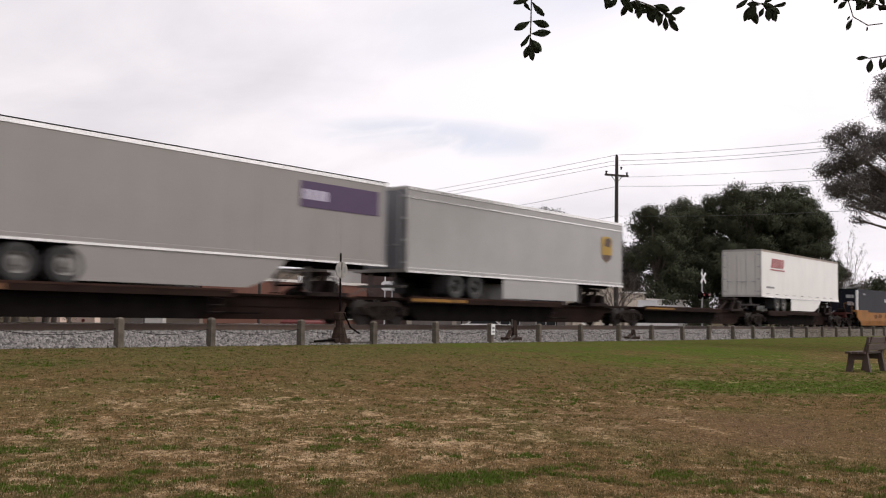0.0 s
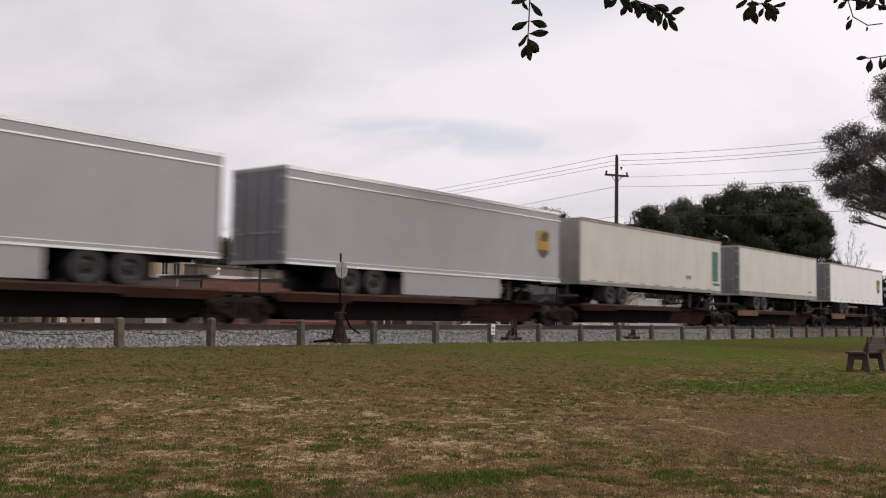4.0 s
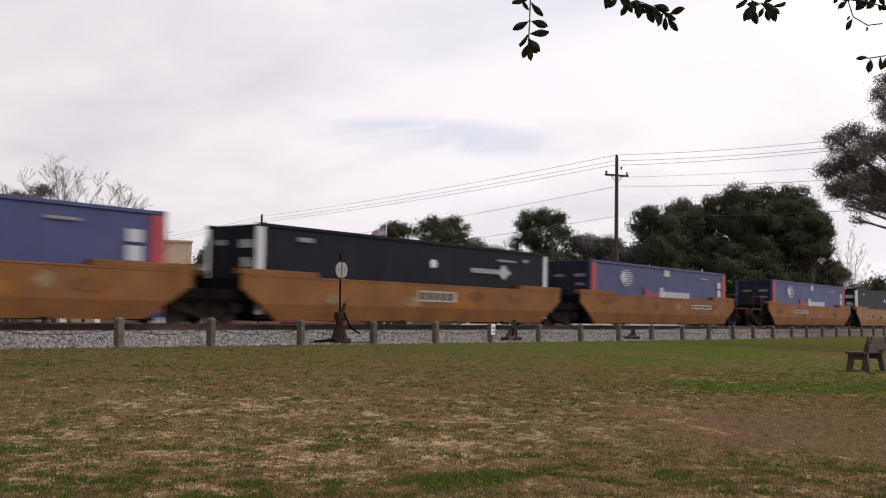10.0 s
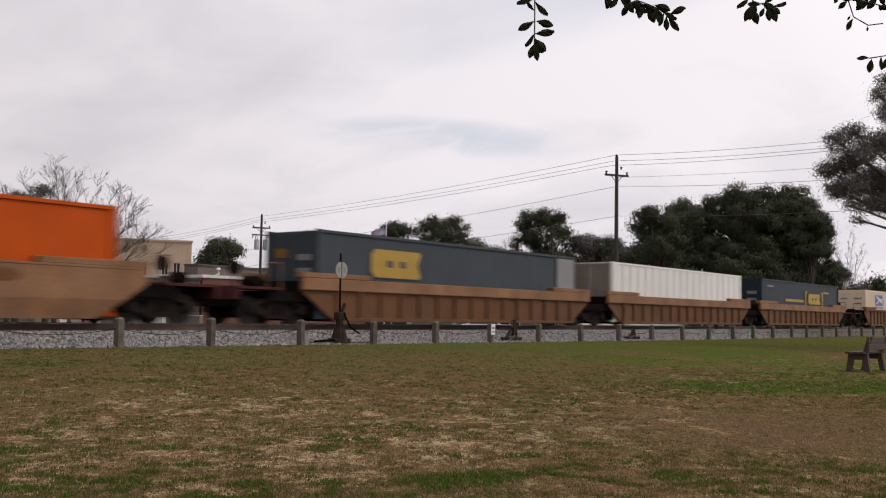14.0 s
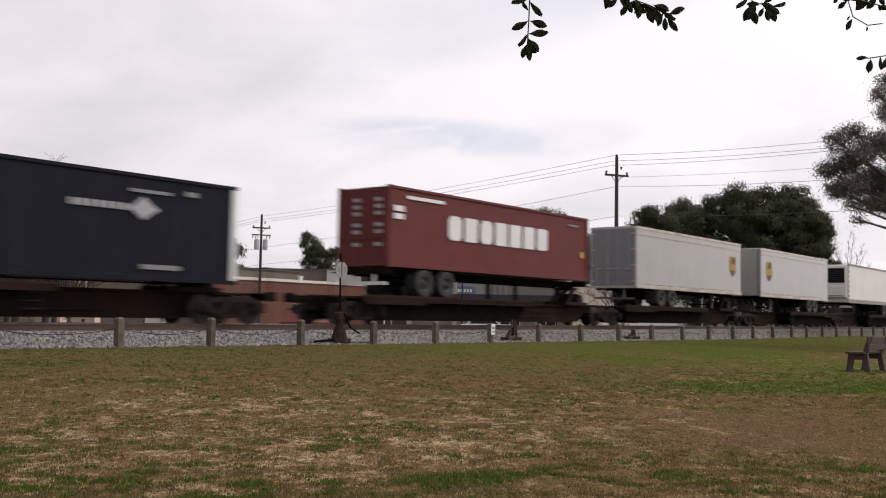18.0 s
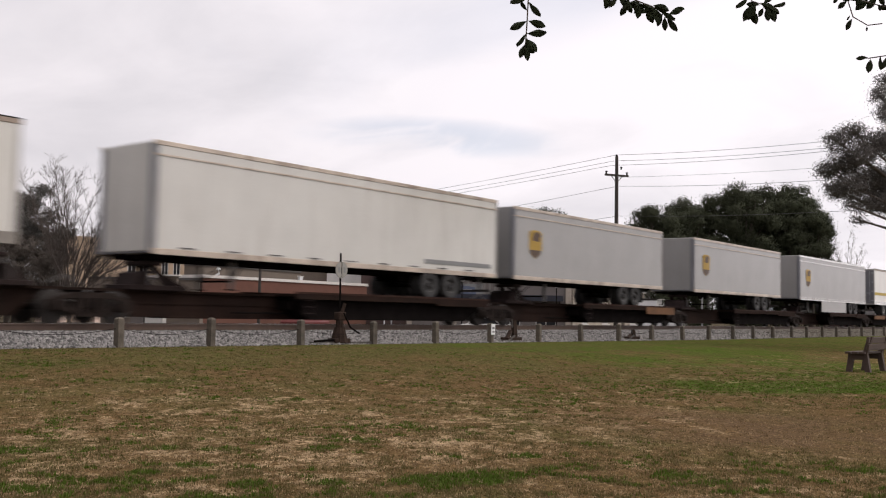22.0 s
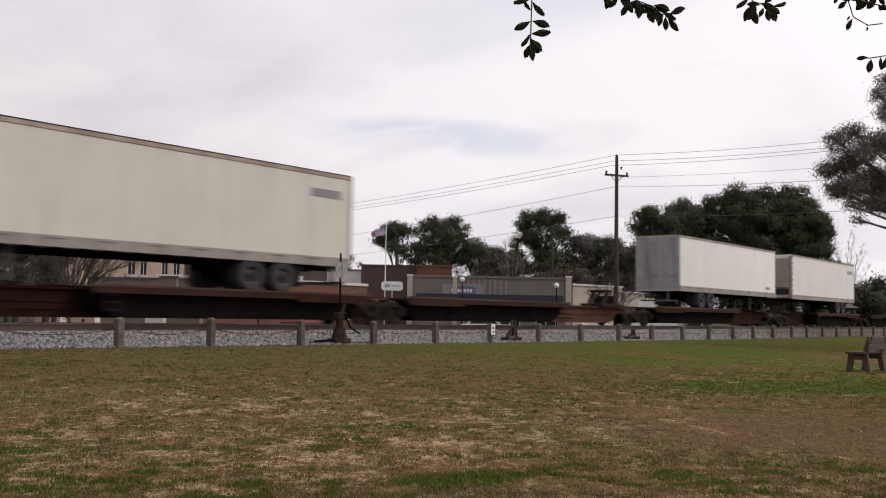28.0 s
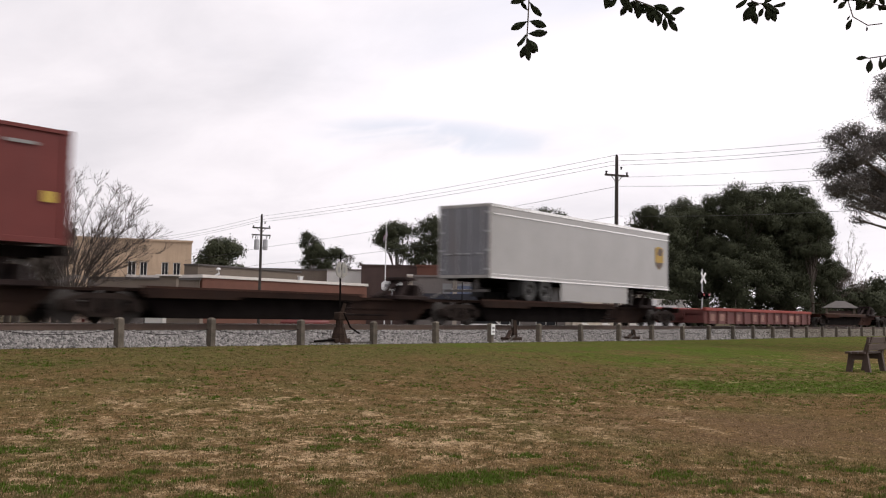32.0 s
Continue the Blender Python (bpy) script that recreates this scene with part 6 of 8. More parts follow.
def switch_stand(m):
    ob = thing("switch_stand", "dark switch stand with pale round target", "switch stand", m)
    part("base_timber", lambda bm: (box(bm, -1.0, 1.2, -0.16, 0.16, -0.15, 0.08, 0.015)), TIEWOOD, ob)
    part("stand_body", lambda bm: (rod(bm, (0, 0, 0.05), (0, 0, 0.5), 0.27, 10, 0.16), box(bm, -0.3, 0.3, -0.18, 0.18, 0.03, 0.18, 0.02), rod(bm, (0, 0, 0.3), (0, 0, 0.95), 0.13, 10, 0.10), box(bm, -0.14, 0.16, -0.12, 0.12, 0.7, 0.95, 0.03), rod(bm, (0, -0.05, 0.85), (0.1, -0.1, 1.2), 0.05, 8)), STANDIRON, ob)
    part("lever", lambda bm: strand(bm, [Vector((0.05, -0.12, 0.92)), Vector((0.28, -0.16, 0.5)), Vector((0.62, -0.18, 0.32))], 0.026, 6), GRIME, ob)
    part("connecting_rod", lambda bm: rod(bm, (-0.3, -0.1, 0.14), (-1.0, -0.12, 0.1), 0.035, 6), GRIME, ob)
    part("mast", lambda bm: rod(bm, (0, 0, 0.9), (-0.02, 0, 2.66), 0.028, 8), GRIME, ob)

    def target(bm):
        for x in (-0.115, 0.115):
            k = 1 if x > 0 else -1
            pts = [(k * 0.02, -0.24)] + [(k * (0.02 + 0.2 * math.cos(a)), 0.24 * math.sin(a)) for a in [radians(q) for q in range(-80, 81, 20)]] + [(k * 0.02, 0.24)]
            prism(bm, pts, -0.012, 0.012)
    plate = part("target", target, TARGETGREY, ob, "pale round target plate", at=pose(-0.01, -0.04, 2.17))
    for x in (-0.1, 0.1):
        part("target_mark", lambda bm: box(bm, x - 0.035, x + 0.035, -0.016, -0.012, -0.08, 0.08), P_GREY, plate)
    return ob


switch_stand(pose(20.62, 20.05, 0.02, 0, 0, -6))


def switch_machine(m, tall):
    ob = thing("ground_throw", "dark low ground throw on timber ends", "ground throw", m)
    part("base_timber", lambda bm: (box(bm, -0.9, 1.5, -0.16, 0.16, -0.12, 0.10, 0.015)), TIEWOOD, ob)
    part("throw_frame", lambda bm: (prism(bm, [(0.06, 0.05), (0.36, 0.05), (0.24, 0.82 * tall), (0.08, 0.84 * tall)], -0.06, 0.06), box(bm, -0.55, 0.5, -0.17, 0.17, 0.05, 0.2, 0.02), rod(bm, (-0.5, -0.05, 0.12), (-0.1, 0, 0.42 * tall), 0.08, 8)), STANDIRON, ob)
    part("throw_lever", lambda bm: (rod(bm, (0.0, -0.12, 0.25), (-0.55, -0.16, 0.08), 0.04, 8), rod(bm, (0.04, 0, 0.55 * tall), (0.02, 0, 0.85 * tall), 0.03, 6)), TIEWOOD, ob)


switch_machine(pose(30.05, 20.4, -0.04, 0, 0, 5), 1.0)
switch_machine(pose(39.5, 20.4, -0.07, 0, 0, 0), 0.6)

notice = thing("notice_plate", "small white plate on a fence post", "sign", pose(27.84, FENCE_Y - 0.12, 0.45))
part("plate", lambda bm: box(bm, -0.11, 0.11, -0.012, 0.012, -0.17, 0.2, 0.004), P_WHITE, notice)
part("lettering", lambda bm: (box(bm, -0.07, 0.07, -0.016, -0.012, 0.02, 0.1), box(bm, -0.07, 0.07, -0.016, -0.012, -0.1, -0.04)), P_GREY, notice)


def park_bench(m):
    ob = thing("park_bench", "aged brown slab bench on the lawn", "bench", m)
    for x in (-0.62, 0.62):
        leg = part("leg_frame", lambda bm: (prism(bm, [(-0.14, 0), (-0.02, 0), (0.03, 0.30), (0.26, 0.30), (0.31, 0), (0.43, 0), (0.36, 0.44), (0.04, 0.44), (-0.09, 0.86), (-0.20, 0.86), (-0.07, 0.44)], -0.07, 0.07), bmesh.ops.rotate(bm, verts=bm.verts, cent=(0, 0, 0), matrix=Matrix.Rotation(radians(90), 3, "Z")), bmesh.ops.translate(bm, verts=bm.verts, vec=(0, -0.12, 0))), BENCHC, ob, key="bleg", at=pose(x, 0, 0))
    for i in range(3):
        part("seat_board", lambda bm: box(bm, -0.82, 0.82, -0.07, 0.07, 0, 0.055, 0.01), BENCHC, ob, key="bseat", at=pose(0, -0.10 + i * 0.16, 0.44))
    for i in range(2):
        part("back_board", lambda bm: box(bm, -0.82, 0.82, -0.03, 0.03, 0, 0.15, 0.01), BENCHC, ob, key="bback", at=pose(0, -0.235, 0.54 + i * 0.165, 8))


park_bench(pose(25.6, 6.78, float(ground_z(np.array(25.6), np.array(6.78))), 0, 0, -1))


# ---- buildings across the track ----
def wall_block(name, label, category, p, q, depth, z0, z1, mat, openings=(), cap=None, cap_h=0.25, roof=ROOFDARK):
    """A flat-roofed building: front wall from p to q, with window or door openings (a, b, lo, hi) along it."""
    p, q = Vector((*p, 0)), Vector((*q, 0))
    d = q - p
    L = d.length
    m = Matrix.Translation((p.x, p.y, z0)) @ Matrix.Rotation(math.atan2(d.y, d.x), 4, "Z")
    ob = thing(name, label, category, m)
    h = z1 - z0
    xs = sorted({0.0, L, *[v for o in openings for v in o[:2]]})
    for a, b in zip(xs, xs[1:]):
        cols = sorted([(o[2], o[3]) for o in openings if o[0] <= a + 1e-4 and o[1] >= b - 1e-4])
        lo = 0.0
        for o0, o1 in cols + [(h, h)]:
            if o0 - lo > 0.01:
                part("wall", lambda bm: box(bm, a, b, 0, 0.3, lo, o0), mat, ob)
            lo = o1
    part("wall", lambda bm: (box(bm, 0, 0.3, 0.3, depth, 0, h), box(bm, L - 0.3, L, 0.3, depth, 0, h), box(bm, 0.3, L - 0.3, depth - 0.3, depth, 0, h)), mat, ob)
    part("roof", lambda bm: box(bm, 0.3, L - 0.3, 0.3, depth - 0.3, h - 0.5, h - 0.3), roof, ob)
    if cap:
        part("coping", lambda bm: (box(bm, -0.12, L + 0.12, -0.14, 0.36, h, h + cap_h), box(bm, -0.12, 0.36, 0.36, depth, h, h + cap_h), box(bm, L - 0.36, L + 0.12, 0.36, depth, h, h + cap_h)), cap, ob, "pale roof edge coping")
    for a, b, lo, hi in openings:
        win = part("window", lambda bm: box(bm, a, b, 0.2, 0.26, lo, hi), ROOFDARK, ob)
        part("pane", lambda bm: box(bm, a + 0.02, b - 0.02, 0.14, 0.16, lo + 0.02, hi - 0.02), GLASS, win)
        for x0, x1, z0, z1 in ((a, a + 0.08, lo, hi), (b - 0.08, b, lo, hi), (a + 0.08, b - 0.08, hi - 0.08, hi), (a + 0.08, b - 0.08, lo, lo + 0.08), ((a + b) / 2 - 0.03, (a + b) / 2 + 0.03, lo + 0.08, hi - 0.08)):
            part("frame_bar", lambda bm: box(bm, x0, x1, 0.1, 0.135, z0, z1), PALEWALL, win)
        part("sill", lambda bm: box(bm, a - 0.1, b + 0.1, -0.08, 0.12, lo - 0.14, lo), PALEWALL, win)
    return ob


GZ = -0.45
DARKBRICK = material("dark_brown_brick", (0.072, 0.044, 0.038), 0.85, 0, 0.8, 1.15, 0.8, 12, 0.1)
BROWNWALL = material("brown_painted_wall", (0.15, 0.12, 0.095), 0.85, 0, 0.85, 1.1, 0.5, 6, 0.1)
wall_block("town_building", "tan stucco two-storey building with paired windows", "building", (56.2, 98.4), (68.9, 90.4), 14, GZ, 8.6, STUCCO,
           [(11.8, 12.55, 5.2, 6.75), (13.05, 13.85, 5.2, 6.75), (8.2, 9.1, 5.2, 6.75), (9.5, 10.3, 5.2, 6.75), (1.2, 2.4, 0.6, 2.6), (6.0, 8.0, 0.6, 2.6)], STUCCO, 0.22)
wall_block("store_building", "long low red brick building with pale roof edge", "building", (61.5, 78.8), (87.0, 80.2), 12, GZ, 4.25, BRICK,
           [(13, 14.2, 0.0, 2.4), (21, 23, 0.8, 2.6)], CAPMETAL, 0.3)
wall_block("store_annex", "low dark brown shed with a flat roof", "building", (54.0, 87.0), (61.2, 78.9), 8, GZ, 3.95, BROWNWALL, [(2, 4, 0.8, 2.4)], ROOFDARK, 0.2)
wall_block("brown_building", "low brown building behind the stores", "building", (82.2, 105.5), (97.5, 88.0), 8, GZ, 6.6, BROWNWALL, [(3, 4.2, 4, 5.5), (8, 9.2, 4, 5.5), (14, 15.2, 4, 5.5)], ROOFDARK, 0.2)
wall_block("brick_building", "dark red brick building with square parapet", "building", (88.0, 82.1), (94.0, 74.7), 12, GZ, 6.8, DARKBRICK, [(1, 2.4, 1, 2.8), (4, 5.4, 1, 2.8), (7, 8.4, 1, 2.8)], DARKBRICK, 0.2)
wall_block("white_annex", "small pale building with flat roof", "building", (92.0, 92.0), (98.0, 85.0), 8, GZ, 6.6, PALEWALL, [(2, 4, 3, 4.6)], GREYWALL, 0.2)
wall_block("grey_building", "low grey shopfront building with painted panel", "building", (72.5, 61.5), (82.4, 49.0), 9, GZ, 4.6, GREYWALL,
           [(9.0, 11.0, 0.3, 2.5), (12.5, 14.5, 0.3, 2.5)], GREYWALL, 0.18)
mural = thing("painted_panel", "faded blue and white painted panel", "sign", Matrix.Translation((74.9, 58.4, 3.0)) @ Matrix.Rotation(math.atan2(-12.5, 9.9), 4, "Z"))
part("panel", lambda bm: box(bm, -0.5, 3.4, -0.08, -0.02, -0.2, 1.0), P_GREY, mural)
part("painted_shape", lambda bm: prism(bm, [(0.2, 0.0), (2.8, -0.05), (2.6, 0.7), (1.4, 0.85), (0.4, 0.6)], -0.09, -0.08), material("faded_mural_blue", (0.10, 0.12, 0.18), 0.8, 0, 0.8, 1.15, 1.2, 8, 0.05), mural)
part("lettering", lambda bm: [box(bm, 0.35 + k * 0.3, 0.55 + k * 0.3, -0.10, -0.09, 0.2, 0.5) for k in range(7)], PALEWALL, mural, "pale worn lettering bars")
wall_block("pale_shed", "row of low pale white sheds", "building", (93.9, 50.4), (108.0, 48.7), 8, GZ, 3.4, PALEWALL, [(2, 3, 0.8, 2), (6, 7, 0.8, 2), (10, 12, 0.0, 2.4)], CAPMETAL, 0.15)
pavilion = thing("pavilion", "small dark pavilion with a hipped roof", "pavilion", pose(103.7, 30.0, GZ, 0, 0, 16))
for x in (-1.3, 1.3):
    for y in (-1.3, 1.3):
        part("post", lambda bm: box(bm, -0.1, 0.1, -0.1, 0.1, 0, 2.82), BROWNWALL, pavilion, key="pavpost", at=pose(x, y, 0))
part("wall", lambda bm: box(bm, -1.1, 1.1, -1.1, 1.1, 0, 2.5), DARKBRICK, pavilion)
part("roof", lambda bm: bmesh.ops.create_cone(bm, cap_ends=True, segments=4, radius1=2.5, radius2=0.6, depth=0.72, matrix=Matrix.Translation((0, 0, 3.17)) @ Matrix.Rotation(radians(45), 4, "Z")), ROOFDARK, pavilion)
BATTEN = material("grey_batten_paint", (0.21, 0.19, 0.175), 0.85, 0, 0.8, 1.15, 1, 8, 0.05)
PALETAN = material("pale_weathered_plaster", (0.44, 0.38, 0.315), 0.85, 0, 0.75, 1.1, 0.4, 6, 0.1, dirt=(0.22, 0.18, 0.14), dirt_amount=0.5)
wall_block("pale_building", "long pale plastered building with stepped roof", "building", (83.3, 49.4), (91.7, 48.5), 7, GZ, 4.1, PALETAN, [(1.5, 2.5, 0.8, 2.4), (5.0, 6.2, 0.8, 2.4)], PALEWALL, 0.15)
wall_block("pale_building", "small pale plastered shed with flat roof", "building", (91.8, 48.2), (94.6, 47.4), 6, GZ, 3.6, PALETAN, [(0.8, 1.8, 0.8, 2.2)], PALEWALL, 0.12)
wall_block("pale_building", "small white shed with flat roof", "building", (94.8, 47.3), (101.6, 45.7), 6, GZ, 2.95, PALEWALL, [(2.0, 3.2, 0.6, 2.0)], CAPMETAL, 0.12)
wall_block("brick_building", "square red brick building with flat parapet", "building", (90.6, 75.4), (93.2, 72.1), 6, GZ, 6.75, BRICK, [(1.0, 2.0, 3.6, 5.2)], BRICK, 0.2)
wall_block("brown_building", "low olive-brown flat building behind the stores", "building", (66.6, 86.2), (84.0, 88.6), 2, GZ, 5.85, BROWNWALL, [(3, 4.2, 3.4, 4.6)], ROOFDARK, 0.18)
# pilasters and ribbed panels along the grey shopfront
front = Matrix.Translation((72.5, 61.5, GZ)) @ Matrix.Rotation(math.atan2(-12.5, 9.9), 4, "Z")
for k, wide, high in ((0.0, 0.5, 5.15), (4.4, 0.42, 5.05), (15.35, 0.55, 5.25)):
    pier = thing("wall_pier", "pale square pier on the grey shopfront", "pier", front @ pose(k, -0.12, 0))
    part("shaft", lambda bm: box(bm, 0, wide, -0.12, 0.10, 0, high, 0.02), PALETAN, pier)
    part("cap", lambda bm: box(bm, -0.06, wide + 0.06, -0.18, 0.10, high, high + 0.12, 0.02), CAPMETAL, pier)
for k in range(9):
    batten = thing("wall_batten", "pale upright batten on the grey shopfront", "batten", front @ pose(5.3 + k * 0.52, -0.05, 0), group="wall battens")
    part("board", lambda bm: box(bm, 0, 0.2, -0.05, 0.04, 3.1, 4.85), BATTEN, batten, key="batten")
AWNBLUE = material("dark_navy_awning", (0.022, 0.024, 0.034), 0.8, 0, 0.8, 1.2, 1, 12, 0.05)
awning = thing("awning", "long dark navy flat awning over the shopfront", "awning", front @ pose(0.9, -0.1, 0))
part("canopy", lambda bm: prism(bm, [(0, 2.9), (14.1, 2.9), (14.1, 3.45), (0, 3.45)], -0.9, 0.08), AWNBLUE, awning)
for k in (0.3, 4.8, 9.3, 13.8):
    part("bracket", lambda bm: rod(bm, (k, 0.05, 2.3), (k, -0.8, 2.95), 0.03, 6), GRIME, awning)
slab = thing("flat_canopy", "thin white flat canopy beside the brick store", "canopy", Matrix.Translation((55.6, 78.0, 0)) @ Matrix.Rotation(radians(-51), 4, "Z"))
part("slab", lambda bm: box(bm, 0, 2.2, -0.6, 0.6, 4.14, 4.28, 0.02), CAPMETAL, slab)
part("wall", lambda bm: box(bm, 0.3, 1.9, -0.3, 0.5, GZ, 4.14), BROWNWALL, slab)
pipe = thing("roof_vent", "bent white vent pipe on the store roof", "vent", pose(64.0, 80.4, 4.0))
part("pipe", lambda bm: strand(bm, [Vector((0, 0, -0.1)), Vector((0.15, -0.1, 0.5)), Vector((0.5, -0.4, 0.8)), Vector((0.45, -0.35, 1.25))], 0.11, 8), P_WHITE, pipe)
part("hood", lambda bm: rod(bm, (0.45, -0.35, 1.2), (0.45, -0.35, 1.4), 0.26, 10, 0.12), P_WHITE, pipe)
stack = thing("roof_vent", "short white vent box on the store roof", "vent", pose(77.0, 81.2, 4.0))
part("box_body", lambda bm: box(bm, -0.22, 0.22, -0.2, 0.2, -0.1, 1.0, 0.03), P_WHITE, stack)
part("hood", lambda bm: box(bm, -0.3, 0.3, -0.28, 0.28, 1.0, 1.08, 0.02), CAPMETAL, stack)


def street_build(bm):
    box(bm, -900, 1100, 36.0, 43.0, -0.7, -0.435)


structure("road", street_build, ASPHALT, "grey asphalt street beyond the track", "road")
structure("kerb", lambda bm: box(bm, -900, 1100, 43.0, 43.25, -0.7, -0.30), PALEWALL, "pale concrete kerb", "kerb")


# ---- poles, wires, lamps, flag ----
def utility_pole(m, h, transformers=False, small=False):
    ob = thing("utility_pole", "dark wooden utility pole with crossarm", "utility pole", m)
    part("pole", lambda bm: rod(bm, (0, 0, -0.5), (0, 0, h), 0.17, 10, 0.11), POLEWOOD, ob)
    part("crossarm", lambda bm: (box(bm, -0.9, 0.9, -0.06, 0.06, h - 1.35, h - 1.22), rod(bm, (-0.5, 0, h - 1.25), (0, 0, h - 1.8), 0.025, 6), rod(bm, (0.5, 0, h - 1.25), (0, 0, h - 1.8), 0.025, 6)), POLEWOOD, ob)
    for x, z in ((0, h + 0.1), (-0.8, h - 1.05), (0.8, h - 1.05), (0.35, h - 0.7)):
        part("insulator", lambda bm: (rod(bm, (0, 0, -0.16), (0, 0, 0.02), 0.06, 8, 0.04), rod(bm, (0, 0, -0.05), (0, 0, 0.0), 0.09, 8)), GRIME, ob, key="insul", at=pose(x, 0, z))
    if transformers:
        part("crossarm", lambda bm: box(bm, -0.95, 0.95, 0.07, 0.17, h - 2.05, h - 1.93), POLEWOOD, ob)
        part("cutout", lambda bm: [rod(bm, (x, 0.1, h - 2.35), (x + 0.08, 0.1, h - 1.95), 0.05, 6) for x in (-0.85, -0.55, 0.55, 0.85)], DULLLEG, ob, "grey fuse cutouts")
        for x in (-0.46, 0.40):
            part("transformer", lambda bm: (rod(bm, (0, 0, -0.5), (0, 0, 0.5), 0.25, 12), rod(bm, (0, 0, 0.5), (0, 0, 0.62), 0.22, 12, 0.08), rod(bm, (0.1, 0, 0.5), (0.1, 0, 0.9), 0.04, 6)), GALV, ob, "grey can transformer", key="trafo", at=pose(x, -0.1, h - 3.0))
    return ob


utility_pole(pose(58.2, 31.2, GZ, 0, 0, -30), 12.2)
utility_pole(pose(65.6, 75.0, GZ, 0, 0, -30), 11.1, True)
utility_pole(pose(70.5, 104.0, GZ, 0, 0, 12), 10.0)
utility_pole(pose(57.0, 10.0, -0.25, 0, 0, 12), 11.6)
utility_pole(pose(96.5, 60.0, GZ, 0, 0, 40), 12.0)


def wire(a, b, sag, r=0.016):
    ob = thing("overhead_wire", "thin dark overhead wire between poles", "wire")
    a, b = Vector(a), Vector(b)
    n = 14
    pts = [a.lerp(b, i / n) - Vector((0, 0, sag * (1 - (2 * i / n - 1) ** 2))) for i in range(n + 1)]
    part("strand", lambda bm: strand(bm, pts, r), WIREMAT, ob)


P1, P2, P3, P0 = (58.2, 31.2), (65.6, 75.0), (70.5, 104.0), (57.0, 10.0)
# three conductors, then two lower lines, by their heights at each pole
for off, h1, h2, h3, h0 in ((0.0, 11.85, 10.55, 9.4, 11.4), (-0.35, 11.4, 10.15, 9.0, 10.95), (-0.7, 11.05, 9.85, 8.7, 10.75), (0.1, 9.75, 7.4, 6.4, 9.1), (0.15, 7.75, 5.7, 5.0, 7.2)):
    for (u, hu), (v, hv) in (((P0, h0), (P1, h1)), ((P1, h1), (P2, h2)), ((P2, h2), (P3, h3)))[0 if h1 > 8 else 1:]:
        wire((u[0] + off, u[1], hu), (v[0] + off, v[1], hv), 0.28, 0.013)

wire((57.1, 10.0, 9.8), (58.3, 31.2, 10.35), 0.2, 0.009)
wire((57.1, 10.0, 7.3), (58.3, 31.2, 7.75), 0.25, 0.011)
flagpole = thing("flagpole", "white metal flagpole with a small striped flag", "flagpole", pose(68.9, 61.2, GZ))
part("pole", lambda bm: (rod(bm, (0, 0, 0), (0, 0, 9.8), 0.06, 8, 0.04), bmesh.ops.create_icosphere(bm, subdivisions=1, radius=0.1, matrix=Matrix.Translation((0, 0, 9.85)))), P_WHITE, flagpole)


FLAG_AT = pose(0, 0, 0, 0, 0, -52)


def flag_edge(u, v):
    """A point of the streaming cloth: u along it from the pole, v down from its upper edge."""
    hi, lo = 9.74 - 0.62 * u, 8.86 - 0.12 * u - 0.06 * math.sin(3.0 * u)
    return Vector((-0.05 - 1.38 * u, 0.13 * math.sin(5.5 * u + 0.6 * v), hi + (lo - hi) * v))


def flag_patch(bm, u0, u1, v0, v1, thick):
    """A curved piece of the cloth with both its faces."""
    for side in (-thick, thick):
        rows = [[bm.verts.new(flag_edge(u0 + (u1 - u0) * i / 8, v) + Vector((0, side, 0))) for v in (v0, v1)] for i in range(9)]
        for p, q in zip(rows, rows[1:]):
            bm.faces.new((p[0], p[1], q[1], q[0]))


flag = part("flag", lambda bm: flag_patch(bm, 0, 1, 0, 1, 0.004), P_LILAC, flagpole, "pale flag cloth streaming from the pole", at=FLAG_AT)
for i in range(7):
    part("flag_stripe", lambda bm: flag_patch(bm, 0, 1, i / 6.5, min(1, (i + 0.42) / 6.5), 0.008), P_WINE, flag, "red stripe")
part("flag_canton", lambda bm: flag_patch(bm, 0, 0.4, 0, 0.54, 0.012), P_NAVY, flag, "dark blue flag canton")

shop_sign = thing("shop_sign", "white eight-sided shop sign on a post", "sign", pose(69.0, 60.4, GZ, 0, 0, -52))
part("post", lambda bm: rod(bm, (0, 0, 0), (0, 0, 3.7), 0.07, 8), GALV, shop_sign)
part("board", lambda bm: prism(bm, [(-1.0, 3.75), (-0.8, 3.6), (0.8, 3.6), (1.0, 3.75), (1.0, 4.3), (0.8, 4.45), (-0.8, 4.45), (-1.0, 4.3)], -0.1, 0.1), P_WHITE, shop_sign)
part("lettering", lambda bm: (box(bm, -0.7, -0.2, -0.11, -0.1, 3.9, 4.2), box(bm, -0.05, 0.7, -0.11, -0.1, 3.97, 4.1)), P_PALE, shop_sign)


def lamp_post(m, h):
    ob = thing("lamp_post", "thin lamp post with a white globe", "street lamp", m)
    part("post", lambda bm: (rod(bm, (0, 0, 0), (0, 0, h), 0.05, 8), rod(bm, (0, 0, 0), (0, 0, 0.5), 0.12, 8, 0.07)), GRIME, ob, key=("lpost", h))
    part("globe", lambda bm: bmesh.ops.create_icosphere(bm, subdivisions=2, radius=0.24, matrix=Matrix.Translation((0, 0, h + 0.2))), P_WHITE, ob, "white globe", key=("globe", h))


lamp_post(pose(71.8, 54.3, GZ), 4.5)
lamp_post(pose(77.2, 47.5, GZ), 4.1)


